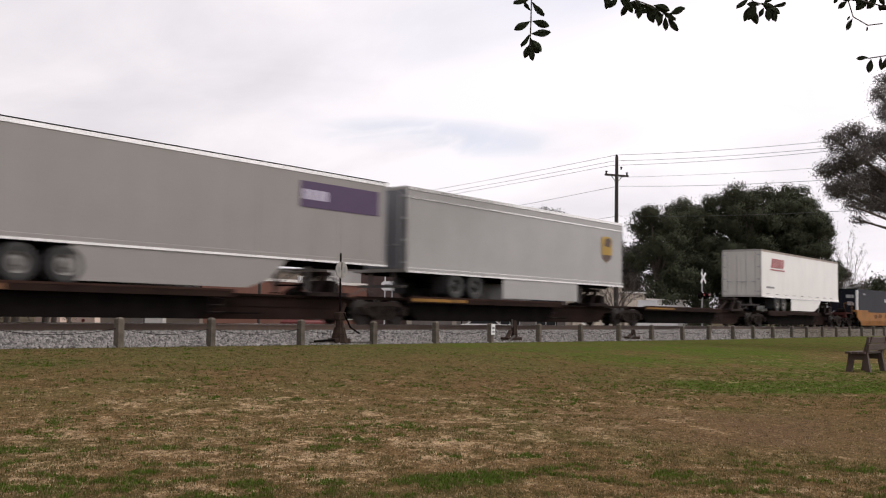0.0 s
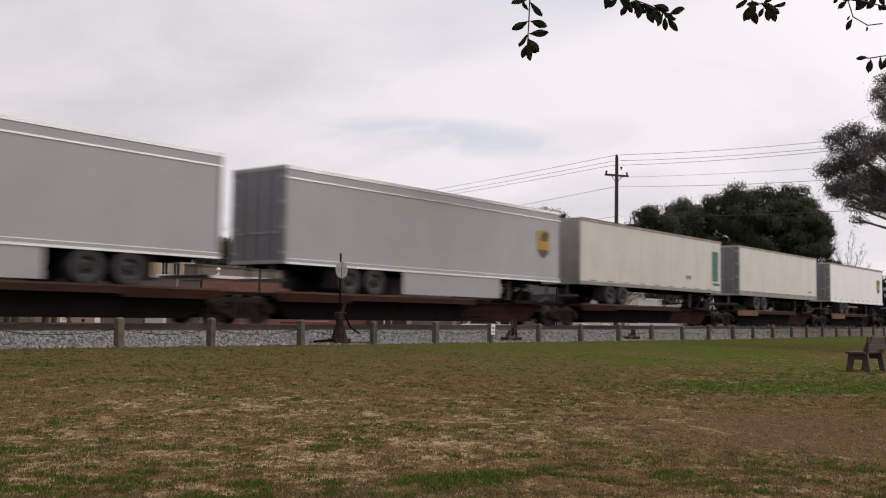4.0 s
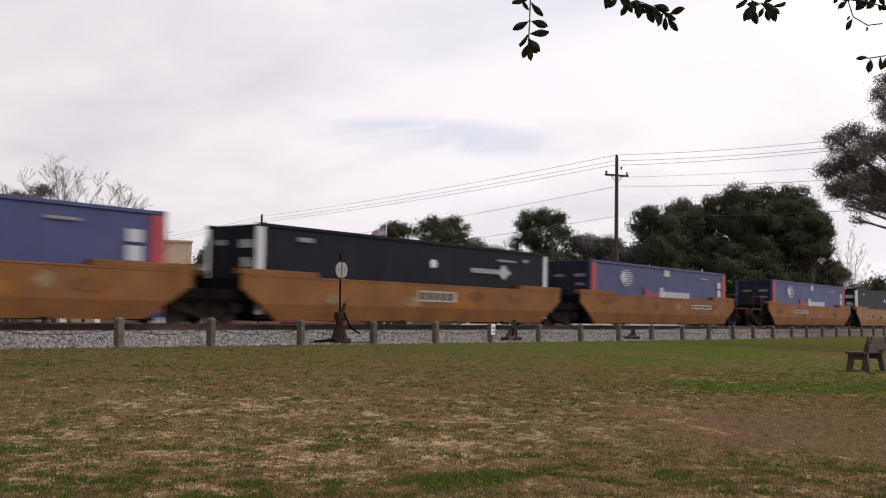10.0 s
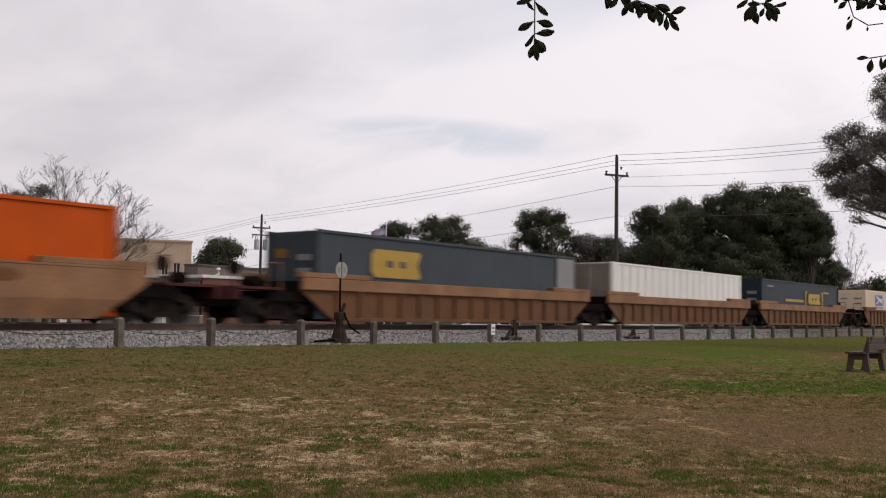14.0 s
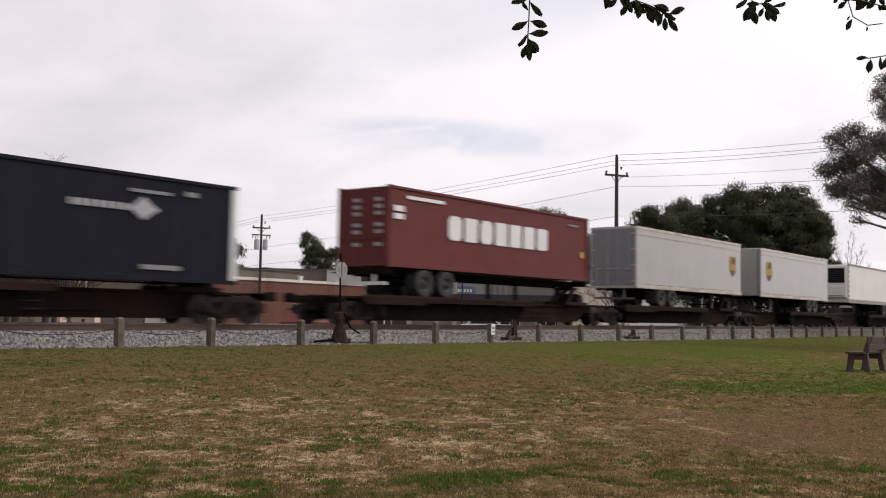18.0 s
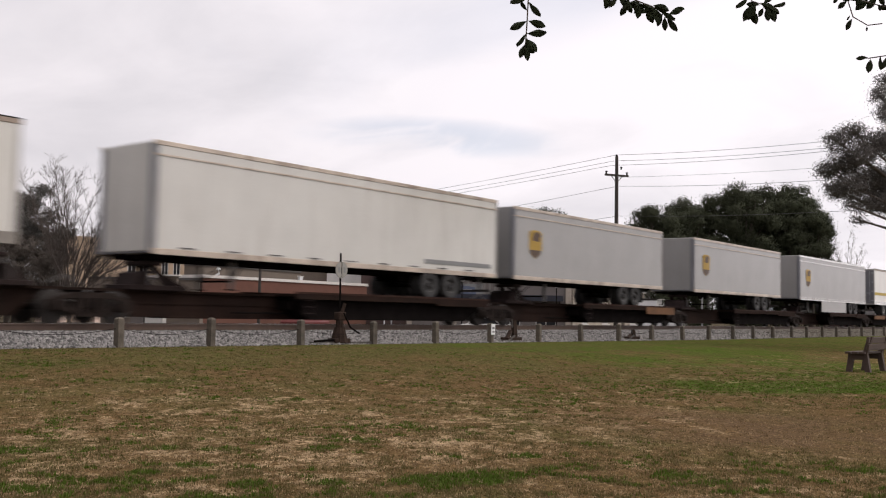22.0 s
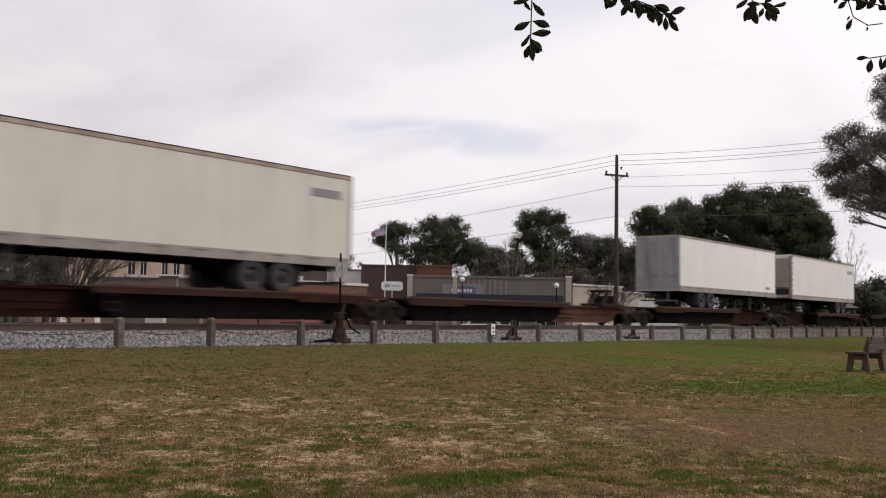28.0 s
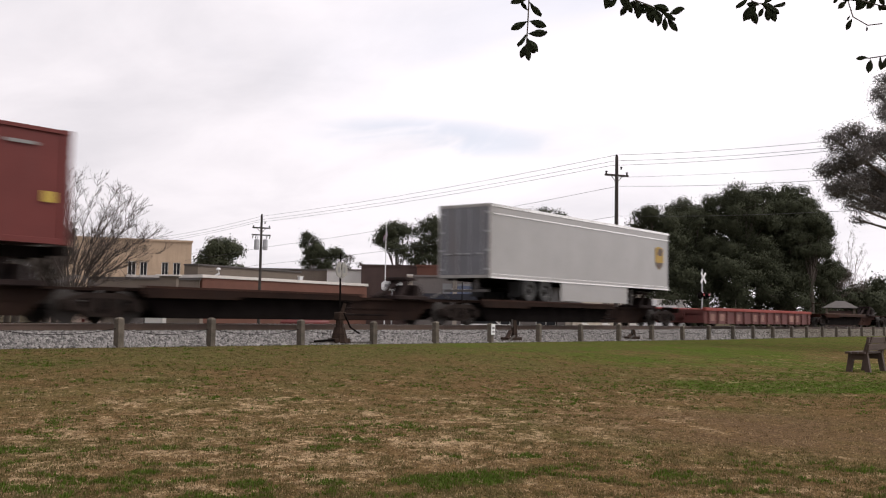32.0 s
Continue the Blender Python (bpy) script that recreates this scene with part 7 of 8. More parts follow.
def crossing_signal(m):
    ob = thing("crossing_signal", "railway crossing signal with white crossbuck", "crossing signal", m)
    part("mast", lambda bm: (rod(bm, (0, 0, 0), (0, 0, 4.9), 0.07, 8), box(bm, -0.3, 0.3, -0.3, 0.3, 0, 0.25)), GALV, ob)
    for a in (45, -45):
        part("crossbuck_blade", lambda bm: box(bm, -0.52, 0.52, -0.015, 0.015, -0.10, 0.10), P_WHITE, ob, "white crossbuck blade", key="buck", at=pose(0, -0.1 - 0.02 * (a > 0), 4.25, 0, a, 0))
    part("lamp_bar", lambda bm: box(bm, -0.6, 0.6, -0.04, 0.04, 2.9, 2.98), GALV, ob)
    for x in (-0.4, 0.4):
        lamp = part("lamp_hood", lambda bm: (rod(bm, (0, -0.05, 0), (0, 0.1, 0), 0.26, 14), rod(bm, (0, -0.25, 0.05), (0, -0.05, 0), 0.13, 10)), GRIME, ob, key="xhood", at=pose(x, -0.1, 2.95))
        part("lens", lambda bm: rod(bm, (0, -0.27, 0.05), (0, -0.25, 0.05), 0.10, 10), P_RED, lamp, key="xlens")


crossing_signal(pose(68.4, 29.6, -0.25, 0, 0, -4))


# ---- parked cars beyond the track ----
def parked_car(m, paint, label):
    ob = thing("parked_car", label, "car", m)
    part("body", lambda bm: (box(bm, -2.2, 2.2, -0.88, 0.88, 0.3, 0.85, 0.12)), paint, ob, key=("carbody", paint.name))
    part("cabin", lambda bm: prism(bm, [(-1.7, 0.83), (1.2, 0.83), (0.55, 1.42), (-1.1, 1.42)], -0.75, 0.75), paint, ob, key=("carcab", paint.name))
    for y in (-0.756, 0.756):
        part("side_window", lambda bm: prism(bm, [(-1.45, 0.9), (0.95, 0.9), (0.48, 1.35), (-1.0, 1.35)], y - 0.006, y + 0.006), GLASS, ob, key=("carwin", y))
    for x in (-1.4, 1.4):
        for y in (-0.8, 0.8):
            tyre = part("wheel", lambda bm: rod(bm, (0, -0.11, 0), (0, 0.11, 0), 0.32, 14), RUBBER, ob, key="cartyre", at=pose(x, y, 0.32))
            part("rim", lambda bm: rod(bm, (0, -0.12, 0), (0, 0.12, 0), 0.19, 10), RIM, tyre, key="carrim")


BOXWHITE = material("white_box_paint", (0.72, 0.71, 0.70), 0.4, 0, 0.93, 1.03, 1, 10, 0.02)
PINKWALL = material("pinkish_stucco", (0.60, 0.46, 0.385), 0.85, 0, 0.85, 1.08, 0.5, 6, 0.1)
for x, y, wide in ((33.5, 58.0, 1.72), (34.9, 56.2, 1.55)):
    planter = thing("planter", "pale tapered concrete planter beyond the street", "planter", pose(x, y, -0.45, 0, 0, -52), group="concrete planters")
    part("tub", lambda bm: prism(bm, [(-wide / 2, 0), (wide / 2, 0), (wide / 2 - 0.1, 0.98), (0.1 - wide / 2, 0.98)], -0.5, 0.5), PINKWALL, planter)
    part("knob", lambda bm: rod(bm, (0, -0.56, 0.66), (0, -0.48, 0.66), 0.11, 10), MAROON, planter, "small dark round mark")
    shrub = leaf_cloud("low_shrub", [(0, 0, 0.3, 0.7, 0.4, 0.25), (0.3, 0.1, 0.35, 0.5, 0.4, 0.25)], 1500, 0.04, LEAF_SCRUB, int(x))
    shrub.matrix_basis = pose(x, y, 0.40, 0, 0, -52)
    tagged(shrub, "low brown shrub in a concrete planter", "shrub")
for x, y, wide, high, mat in ((36.95, 53.6, 0.8, 1.02, GREYWALL), (37.6, 52.75, 1.15, 1.02, PALEWALL), (38.8, 51.2, 1.9, 1.06, BROWNWALL)):
    block = thing("utility_box", "low grey metal utility box beyond the street", "utility box", pose(x, y, -0.45, 0, 0, -52))
    part("box_body", lambda bm: box(bm, -wide / 2, wide / 2, -0.4, 0.4, 0, high, 0.03), mat, block)
    part("lid", lambda bm: box(bm, -wide / 2 - 0.03, wide / 2 + 0.03, -0.43, 0.43, high, high + 0.05, 0.01), GALV, block)

for x, y, wide, top in ((82.32, 40.96, 1.75, 3.0), (83.44, 39.53, 1.8, 2.55)):
    crate = thing("storage_box", "white metal storage box beyond the street", "storage box", pose(x, y, GZ, 0, 0, -61), group="white storage boxes")
    part("box_body", lambda bm: box(bm, -wide / 2, wide / 2, -0.7, 0.7, 0.1, top, 0.04), BOXWHITE, crate)
    part("box_lid", lambda bm: box(bm, -wide / 2 - 0.03, wide / 2 + 0.03, -0.74, 0.74, top, top + 0.07, 0.02), BOXWHITE, crate)
    part("skid", lambda bm: box(bm, -wide / 2 + 0.1, wide / 2 - 0.1, -0.6, 0.6, 0, 0.1), ROOFDARK, crate)

CARWHITE = material("white_car_paint", (0.62, 0.60, 0.58), 0.3, 0, 0.95, 1.03, 1, 10, 0.0)
parked_car(pose(66.9, 48.0, -0.62, 0, 0, -52), CARWHITE, "white parked car beyond the track")
parked_car(pose(48.0, 50.0, -0.44, 0, 0, 20), MAROON, "dark red parked car beyond the track")


# ---- trees ----
def grow(out, start, direction, length, radius, depth, rng, spread=0.55, lift=0.12, forks=3, min_r=0.008):
    """A tapering branch that forks into smaller ones, added to the list out."""
    p, d = Vector(start), Vector(direction).normalized()
    steps = 3
    for i in range(steps):
        d = (d + Vector((rng.uniform(-1, 1), rng.uniform(-1, 1), rng.uniform(-0.6, 1) + lift)) * 0.16).normalized()
        q = p + d * length / steps
        r0, r1 = radius * (1 - 0.35 * i / steps), radius * (1 - 0.35 * (i + 1) / steps)
        out.append((p, q, max(r0, min_r), max(r1, min_r)))
        if depth > 0 and i > 0:
            side = (d + Vector((rng.uniform(-1, 1), rng.uniform(-1, 1), rng.uniform(-0.4, 0.9))) * spread * 1.5).normalized()
            grow(out, q, side, length * rng.uniform(0.5, 0.75), radius * 0.45, depth - 1, rng, spread, lift, forks, min_r)
        p = q
    if depth > 0:
        for _ in range(forks - 1):
            side = (d + Vector((rng.uniform(-1, 1), rng.uniform(-1, 1), rng.uniform(-0.3, 0.8))) * spread).normalized()
            grow(out, p, side, length * rng.uniform(0.65, 0.85), radius * 0.6, depth - 1, rng, spread, lift, forks, min_r)


def leafy_tree(name, label, x, y, h, blobs, count, size, leaf, seed, trunk_r=0.3, trunk_h=None, base=GZ):
    ob = thing(name, label, "tree", pose(x, y, base))
    rng = random.Random(seed)
    th = trunk_h or h * 0.55
    pieces = [(Vector((0, 0, -0.3)), Vector((0.1, 0, th * 0.5)), trunk_r, trunk_r * 0.8), (Vector((0.1, 0, th * 0.5)), Vector((0, 0.1, th)), trunk_r * 0.8, trunk_r * 0.5)]
    for bx, by, bz, rx, ry, rz in blobs[::2]:
        p, e = Vector((0, 0, th * rng.uniform(0.5, 1.0))), Vector((bx, by, bz))
        m = p.lerp(e, 0.5) + Vector((rng.uniform(-.4, .4), rng.uniform(-.4, .4), 0.3))
        pieces += [(p, m, trunk_r * 0.35, trunk_r * 0.2), (m, e, trunk_r * 0.2, trunk_r * 0.06)]
        for _ in range(4):
            g = e + Vector((rng.uniform(-rx, rx), rng.uniform(-ry, ry), rng.uniform(-rz, rz))) * 0.9
            pieces.append((m.lerp(e, rng.uniform(0.3, 1)), g, trunk_r * 0.08, 0.012))
    tubes("trunk", pieces, BARK, 6).parent = ob
    leaf_cloud("crown", blobs, count, size, leaf, seed, ob, "dark leafy crown with gaps")
    return ob


def dome_blobs(seed, r, z0, z1, n, size, squash=0.75):
    """Clumps of foliage over the outside of a domed crown, with some inside it."""
    rng = random.Random(seed)
    mid = z0 + (z1 - z0) * 0.42
    out = []
    for i in range(n):
        k = rng.uniform(0.74, 1.0) if i % 4 else rng.uniform(0.1, 0.6)
        az, up = rng.uniform(0, 2 * math.pi), rng.uniform(-0.75, 1.0)
        if i % 3 == 0:
            up = rng.uniform(0.55, 1.0)
        flat = (1 - up * up) ** 0.30 * k
        z = mid + k * up * ((z1 - mid - size * 0.8) if up > 0 else (mid - z0))
        q = size * rng.uniform(0.6, 1.3)
        out.append((r * flat * math.cos(az), r * flat * math.sin(az), z, q, q, q * squash))
    return out


DARK_LABEL = "dark evergreen tree beyond the track"
OAK_LABEL = "broad dark evergreen oak beyond the track"
THICKET_LABEL = "dark shady thicket under the trees"
# name, label, x, y, crown radius, crown bottom, top, clumps, clump size, leaves, leaf size, leaf material
TREES = [
    ("pine_tree", DARK_LABEL, 83.9, 104.1, 2.9, 5.0, 11.6, 40, 0.95, 13000, 0.17, LEAF_PINE),
    ("pine_tree", DARK_LABEL, 100.4, 100.9, 3.5, 3.0, 12.1, 62, 0.8, 22000, 0.12, LEAF_PINE),
    ("pine_tree", "airy dark pine with rounded clumps", 106.2, 92.1, 2.8, 8.2, 15.5, 20, 1.05, 9000, 0.16, LEAF_PINE),
    ("oak_tree", DARK_LABEL, 110.1, 87.2, 4.6, 4.5, 16.7, 78, 1.15, 33600, 0.13, LEAF_PINE),
    ("oak_tree", DARK_LABEL, 114.0, 83.5, 3.0, 1.0, 12.6, 40, 1.1, 17000, 0.16, LEAF_PINE),
    ("oak_tree", DARK_LABEL, 119.2, 75.6, 4.9, 3.5, 17.9, 83, 1.15, 36400, 0.13, LEAF_PINE),
    ("oak_tree", DARK_LABEL, 121.5, 69.4, 2.7, 3.5, 14.4, 34, 1.1, 13000, 0.18, LEAF_OAK),
    ("evergreen_tree", DARK_LABEL, 117.6, 61.4, 2.5, 2.5, 11.6, 30, 1.0, 11000, 0.18, LEAF_OAK),
    ("scrub_tree", "brown winter scrub before dark trees", 111.9, 78.4, 4.0, 1.5, 11.0, 30, 1.1, 12000, 0.12, LEAF_SCRUB),
    ("scrub_tree", "brown winter scrub before dark trees", 108.0, 66.0, 4.5, 1.0, 8.6, 30, 1.1, 12000, 0.12, LEAF_SCRUB),
    ("oak_tree", OAK_LABEL, 99.8, 48.4, 3.3, 5.6, 14.3, 59, 0.94, 32300, 0.115, LEAF_PINE),
    ("oak_tree", OAK_LABEL, 106.1, 46.9, 4.0, 4.4, 15.7, 78, 1.02, 42500, 0.115, LEAF_PINE),
    ("oak_tree", OAK_LABEL, 109.5, 42.6, 5.0, 3.6, 17.5, 102, 1.10, 56100, 0.115, LEAF_PINE),
    ("oak_tree", OAK_LABEL, 114.5, 39.5, 4.6, 3.8, 17.8, 83, 1.02, 45900, 0.115, LEAF_PINE),
    ("oak_tree", OAK_LABEL, 112.5, 35.7, 2.6, 5.6, 14.6, 40, 0.85, 20400, 0.115, LEAF_PINE),
    ("oak_tree", OAK_LABEL, 115.0, 35.0, 1.9, 0.6, 9.0, 34, 0.8, 14000, 0.12, LEAF_PINE),
    ("thicket", THICKET_LABEL, 101.5, 47.0, 4.2, -0.6, 8.4, 52, 1.2, 22000, 0.14, LEAF_PINE),
    ("thicket", THICKET_LABEL, 107.0, 42.2, 5.6, -0.6, 9.4, 70, 1.3, 30000, 0.14, LEAF_PINE),
    ("thicket", THICKET_LABEL, 111.2, 38.4, 3.4, -0.6, 8.4, 48, 1.1, 20000, 0.14, LEAF_PINE),
    ("hedge_tree", "low dark trees along the distance", 130.0, 36.0, 4.4, -0.6, 6.2, 44, 1.2, 18000, 0.18, LEAF_PINE),
    ("hedge_tree", "low dark trees along the distance", 139.0, 33.6, 5.4, -0.6, 7.6, 54, 1.3, 22000, 0.18, LEAF_PINE),
    ("hedge_tree", "low dark trees along the distance", 150.0, 32.0, 6.0, -0.6, 8.6, 54, 1.4, 22000, 0.2, LEAF_PINE),
    ("evergreen_tree", "dark round evergreen behind a bare tree", 31.1, 57.9, 2.9, 1.4, 9.4, 80, 0.62, 42000, 0.052, LEAF_OAK),
    ("evergreen_tree", "dark round evergreen behind a bare tree", 30.2, 52.9, 1.7, 0.8, 7.0, 50, 0.55, 24000, 0.046, LEAF_OAK),
    ("scrub_tree", "grey-brown twiggy winter shrub", 25.6, 51.6, 1.9, 0.4, 6.3, 54, 0.55, 34000, 0.034, LEAF_SCRUB),
    ("scrub_tree", "grey-brown twiggy winter shrub", 28.2, 48.6, 1.7, 0.2, 4.9, 50, 0.5, 30000, 0.032, LEAF_SCRUB),
    ("pine_tree", DARK_LABEL, 98.6, 101.9, 1.7, 6.0, 13.3, 20, 0.62, 7000, 0.12, LEAF_PINE),
    ("scrub_tree", "pale twiggy winter scrub beyond the roofs", 102.6, 97.2, 2.3, 3.0, 10.1, 26, 0.6, 4200, 0.06, LEAF_SCRUB),
    ("oak_tree", DARK_LABEL, 116.2, 79.6, 3.5, 1.0, 11.6, 60, 1.0, 26000, 0.14, LEAF_PINE),
    ("oak_tree", DARK_LABEL, 119.0, 73.0, 5.0, -0.5, 11.5, 64, 1.2, 28000, 0.15, LEAF_PINE),
    ("oak_tree", DARK_LABEL, 122.4, 65.8, 2.3, 2.0, 13.2, 34, 0.9, 13000, 0.14, LEAF_PINE),
    ("oak_tree", OAK_LABEL, 118.2, 43.9, 4.2, 4.5, 18.6, 84, 1.05, 44000, 0.125, LEAF_PINE),
    ("oak_tree", OAK_LABEL, 118.6, 38.2, 3.0, 4.0, 14.6, 62, 0.95, 32000, 0.125, LEAF_PINE),
    ("thicket", THICKET_LABEL, 108.6, 46.4, 3.4, 3.0, 12.4, 50, 1.1, 24000, 0.14, LEAF_PINE),
    ("scrub_tree", "dense grey-brown winter brush below a bare tree", 27.3, 51.8, 2.5, -0.4, 5.6, 70, 0.55, 40000, 0.036, LEAF_SCRUB),
    ("evergreen_tree", "dark round evergreen behind a bare tree", 28.9, 56.0, 2.4, 3.6, 8.4, 60, 0.6, 30000, 0.05, LEAF_OAK),
    ("scrub_tree", "brown winter scrub beside dark trees", 129.0, 36.6, 2.6, -0.4, 8.6, 46, 0.9, 12000, 0.09, LEAF_SCRUB),
    ("oak_tree", OAK_LABEL, 113.2, 38.1, 3.0, 5.0, 15.6, 60, 0.95, 32000, 0.125, LEAF_PINE),
]
for i, (name, label, x, y, r, z0, z1, n, clump, leaves, leaf_size, mat) in enumerate(TREES):
    leafy_tree(name, label, x, y, z1, dome_blobs(60 + i, r - 0.3 * clump, z0, z1, n, clump), leaves, leaf_size, mat, 11 + i, 0.05 * z1 ** 0.75)


def bare_tree(label, x, y, h, seed, limbs, mat=BAREBARK, base=GZ, depth=4, r=0.09, fine=0.010):
    """A leafless tree; limbs: (dx, dy, dz) directions, each a limb of its own with its twigs."""
    ob = thing("bare_tree", label, "tree", pose(x, y, base))
    rng = random.Random(seed)
    part("trunk", lambda bm: rod(bm, (0, 0, -0.3), (0, 0, 0.75), r * 2.4, 9, r * 1.9), mat, ob)
    for d in limbs:
        out = []
        v = Vector(d)
        grow(out, v.normalized() * 0.1 + Vector((0, 0, 0.6)), v, h * 0.34 * v.length, r, depth, rng, 0.5, 0.2, 3, fine)
        limb = tubes("limb", out, mat)
        limb.parent = ob


TWIGBARK = material("brown_twig_bark", (0.085, 0.066, 0.056), 0.9, 0, 0.7, 1.2, 4, 25, 0.2)


def arching_tree(label, x, y, heading, tips, seed, mat, r=0.085, base=GZ):
    """A leafless tree whose limbs arch from a low fork; tips: (along the heading, up) in metres."""
    ob = thing("bare_tree", label, "tree", pose(x, y, base))
    rng = random.Random(seed)
    way, side = Vector((math.cos(heading), math.sin(heading), 0)), Vector((-math.sin(heading), math.cos(heading), 0))
    part("trunk", lambda bm: rod(bm, (0, 0, -0.3), (0, 0, 1.2), r * 2.2, 9, r * 1.6), mat, ob)
    for right, up in tips:
        end = way * right + side * rng.uniform(-1.6, 1.6) + Vector((0, 0, up))
        start = Vector((0, 0, 0.9)) + way * rng.uniform(-.1, .1)
        bend = way * right * 0.30 + Vector((0, 0, 0.9 + (up - 0.9) * (0.58 + 0.34 * max(0.0, 6.5 - up) / 3)))
        out, n, p = [], 11, start
        for i in range(1, n + 1):
            k = i / n
            q = start * (1 - k) ** 2 + bend * 2 * k * (1 - k) + end * k * k + Vector((rng.uniform(-1, 1), rng.uniform(-1, 1), rng.uniform(-1, 1))) * 0.10
            out.append((p, q, r * (1.02 - k) + 0.008, r * (1.02 - (i + 1) / n) + 0.008))
            if k > 0.3:
                d = (q - p).normalized()
                for _ in range(4):
                    off = (d * 0.9 + Vector((rng.uniform(-1, 1), rng.uniform(-1, 1), rng.uniform(-0.5, 1.0))) * 0.75).normalized()
                    grow(out, q, off, rng.uniform(0.3, 0.75) * (1.15 - 0.4 * k), 0.011, 2, rng, 0.7, 0.1, 2, 0.005)
            p = q
        tubes("limb", out, mat, 4).parent = ob


ACROSS = radians(-51.7)
arching_tree("bare winter tree with fine arching twigs", 27.62, 46.05, ACROSS, [(-2.3, 7.65), (-1.69, 8.25), (-1.2, 8.55), (-0.5, 8.05), (0.19, 7.85), (1.06, 7.75), (1.79, 7.55), (2.08, 7.15), (2.67, 6.55), (3.1, 6.65), (3.4, 6.15), (3.8, 5.35), (4.25, 4.95), (4.1, 4.35), (3.55, 3.75), (3.1, 2.95), (-2.4, 5.95), (-2.0, 6.55), (-1.4, 4.75), (1.0, 6.05), (2.0, 4.95), (-1.8, 7.0), (-0.9, 7.6), (2.9, 5.9), (3.7, 4.9)], 4, TWIGBARK, 0.048)
arching_tree("tall bare pale brush beyond the stores", 106.0, 72.0, ACROSS, [(-2.0, 9.0), (-1.0, 10.5), (0.0, 11.0), (1.0, 10.0), (2.2, 9.4), (3.0, 8.0), (-2.8, 7.0)], 5, BAREBARK, 0.09)
arching_tree("small bare winter tree by a shop", 85.0, 45.6, ACROSS, [(-2.2, 4.6), (-1.3, 5.2), (-0.4, 5.5), (0.6, 5.3), (1.5, 4.9), (2.3, 4.3), (3.0, 3.6), (-2.8, 3.6)], 9, TWIGBARK, 0.07)
arching_tree("bare pale winter tree in the distance", 133.7, 37.8, ACROSS, [(-2.4, 8.6), (-1.7, 10.4), (-0.9, 11.8), (-0.2, 12.3), (0.6, 12.0), (1.4, 11.0), (2.0, 9.8), (2.5, 8.2), (-2.8, 6.8), (2.9, 6.6)], 7, BAREBARK, 0.09)
bare_tree("small bare broken tree behind the stores", 96.0, 99.0, 8.5, 12, [(0.3, 0.1, 1), (-0.3, 0.2, 1)], depth=2, r=0.14, fine=0.03)

# live oak on the lawn, its trunk off to the side, crown reaching over
OAK = (47.0, 7.0)
oak = thing("live_oak", "large live oak with fine dark leaves and mossy twigs", "tree", pose(OAK[0], OAK[1], -0.25))


OAK_BLOBS = [(-5.8, 5.0, 8.6, .52, .52, .44), (-5.1, 4.5, 9.0, .52, .52, .44), (-4.5, 5.8, 7.6, .47, .47, .40), (-4.6, 5.1, 7.8, .66, .66, .56), (-5.2, 4.3, 8.0, .71, .71, .60), (-4.1, 3.9, 8.6, .66, .66, .56), (-4.9, 5.3, 6.7, .52, .52, .44),
             (-5.1, 4.6, 6.8, .71, .71, .60), (-3.4, 4.2, 7.2, .80, .80, .68), (-5.2, 4.6, 5.95, .36, .36, .26), (-4.3, 4.3, 6.1, .52, .52, .36), (-3.6, 3.8, 6.2, .62, .62, .50), (-4.3, 4.6, 5.45, .26, .26, .18), (-3.5, 3.9, 10.8, .43, .43, .36), (-2.9, 3.8, 11.5, .43, .43, .36), (-4.2, 3.4, 9.9, .52, .52, .44), (-3.1, 3.3, 8.8, .95, .95, .80), (-2.8, 3.4, 6.9, 1.07, 1.07, .91)]
OAK_REST = [(-2.2, 1.6, 10.8, 1.8, 1.8, 1.1), (-1.6, 0.8, 8.4, 2.2, 2.2, 1.6), (1.5, -3.6, 8.2, 2.4, 2.4, 1.6), (3.8, 0.8, 8.8, 2.4, 2.4, 1.6), (0, 0, 11.0, 2.6, 2.6, 1.4)]


def oak_wood():
    rng = random.Random(31)
    out = [(Vector((0, 0, -0.3)), Vector((0, 0, 1.6)), 0.58, 0.46), (Vector((0, 0, 1.6)), Vector((0, 0, 3.2)), 0.46, 0.40)]
    for bx, by, bz, rx, ry, rz in OAK_BLOBS + OAK_REST:
        e = Vector((bx, by, bz))
        m = e * 0.5 + Vector((0, 0, 1.9))
        out += [(Vector((0, 0, 2.9)), m, 0.17, 0.10), (m, e, 0.10, 0.025)]
        for _ in range(14):
            tip = e + Vector((rng.uniform(-rx, rx), rng.uniform(-ry, ry), rng.uniform(-rz * 1.1, rz))) * 1.1
            out.append((m.lerp(e, rng.uniform(0.75, 1)), tip, 0.016, 0.006))
    return tubes("trunk", out, BARK, 6)


oak_wood().parent = oak
leaf_cloud("crown", OAK_BLOBS, 58000, 0.040, LEAF_LIVE, 32, oak, "fine dark oak leaves", 1.5)
leaf_cloud("crown", OAK_REST, 16000, 0.11, LEAF_OAK, 33, oak, "fine dark oak leaves")


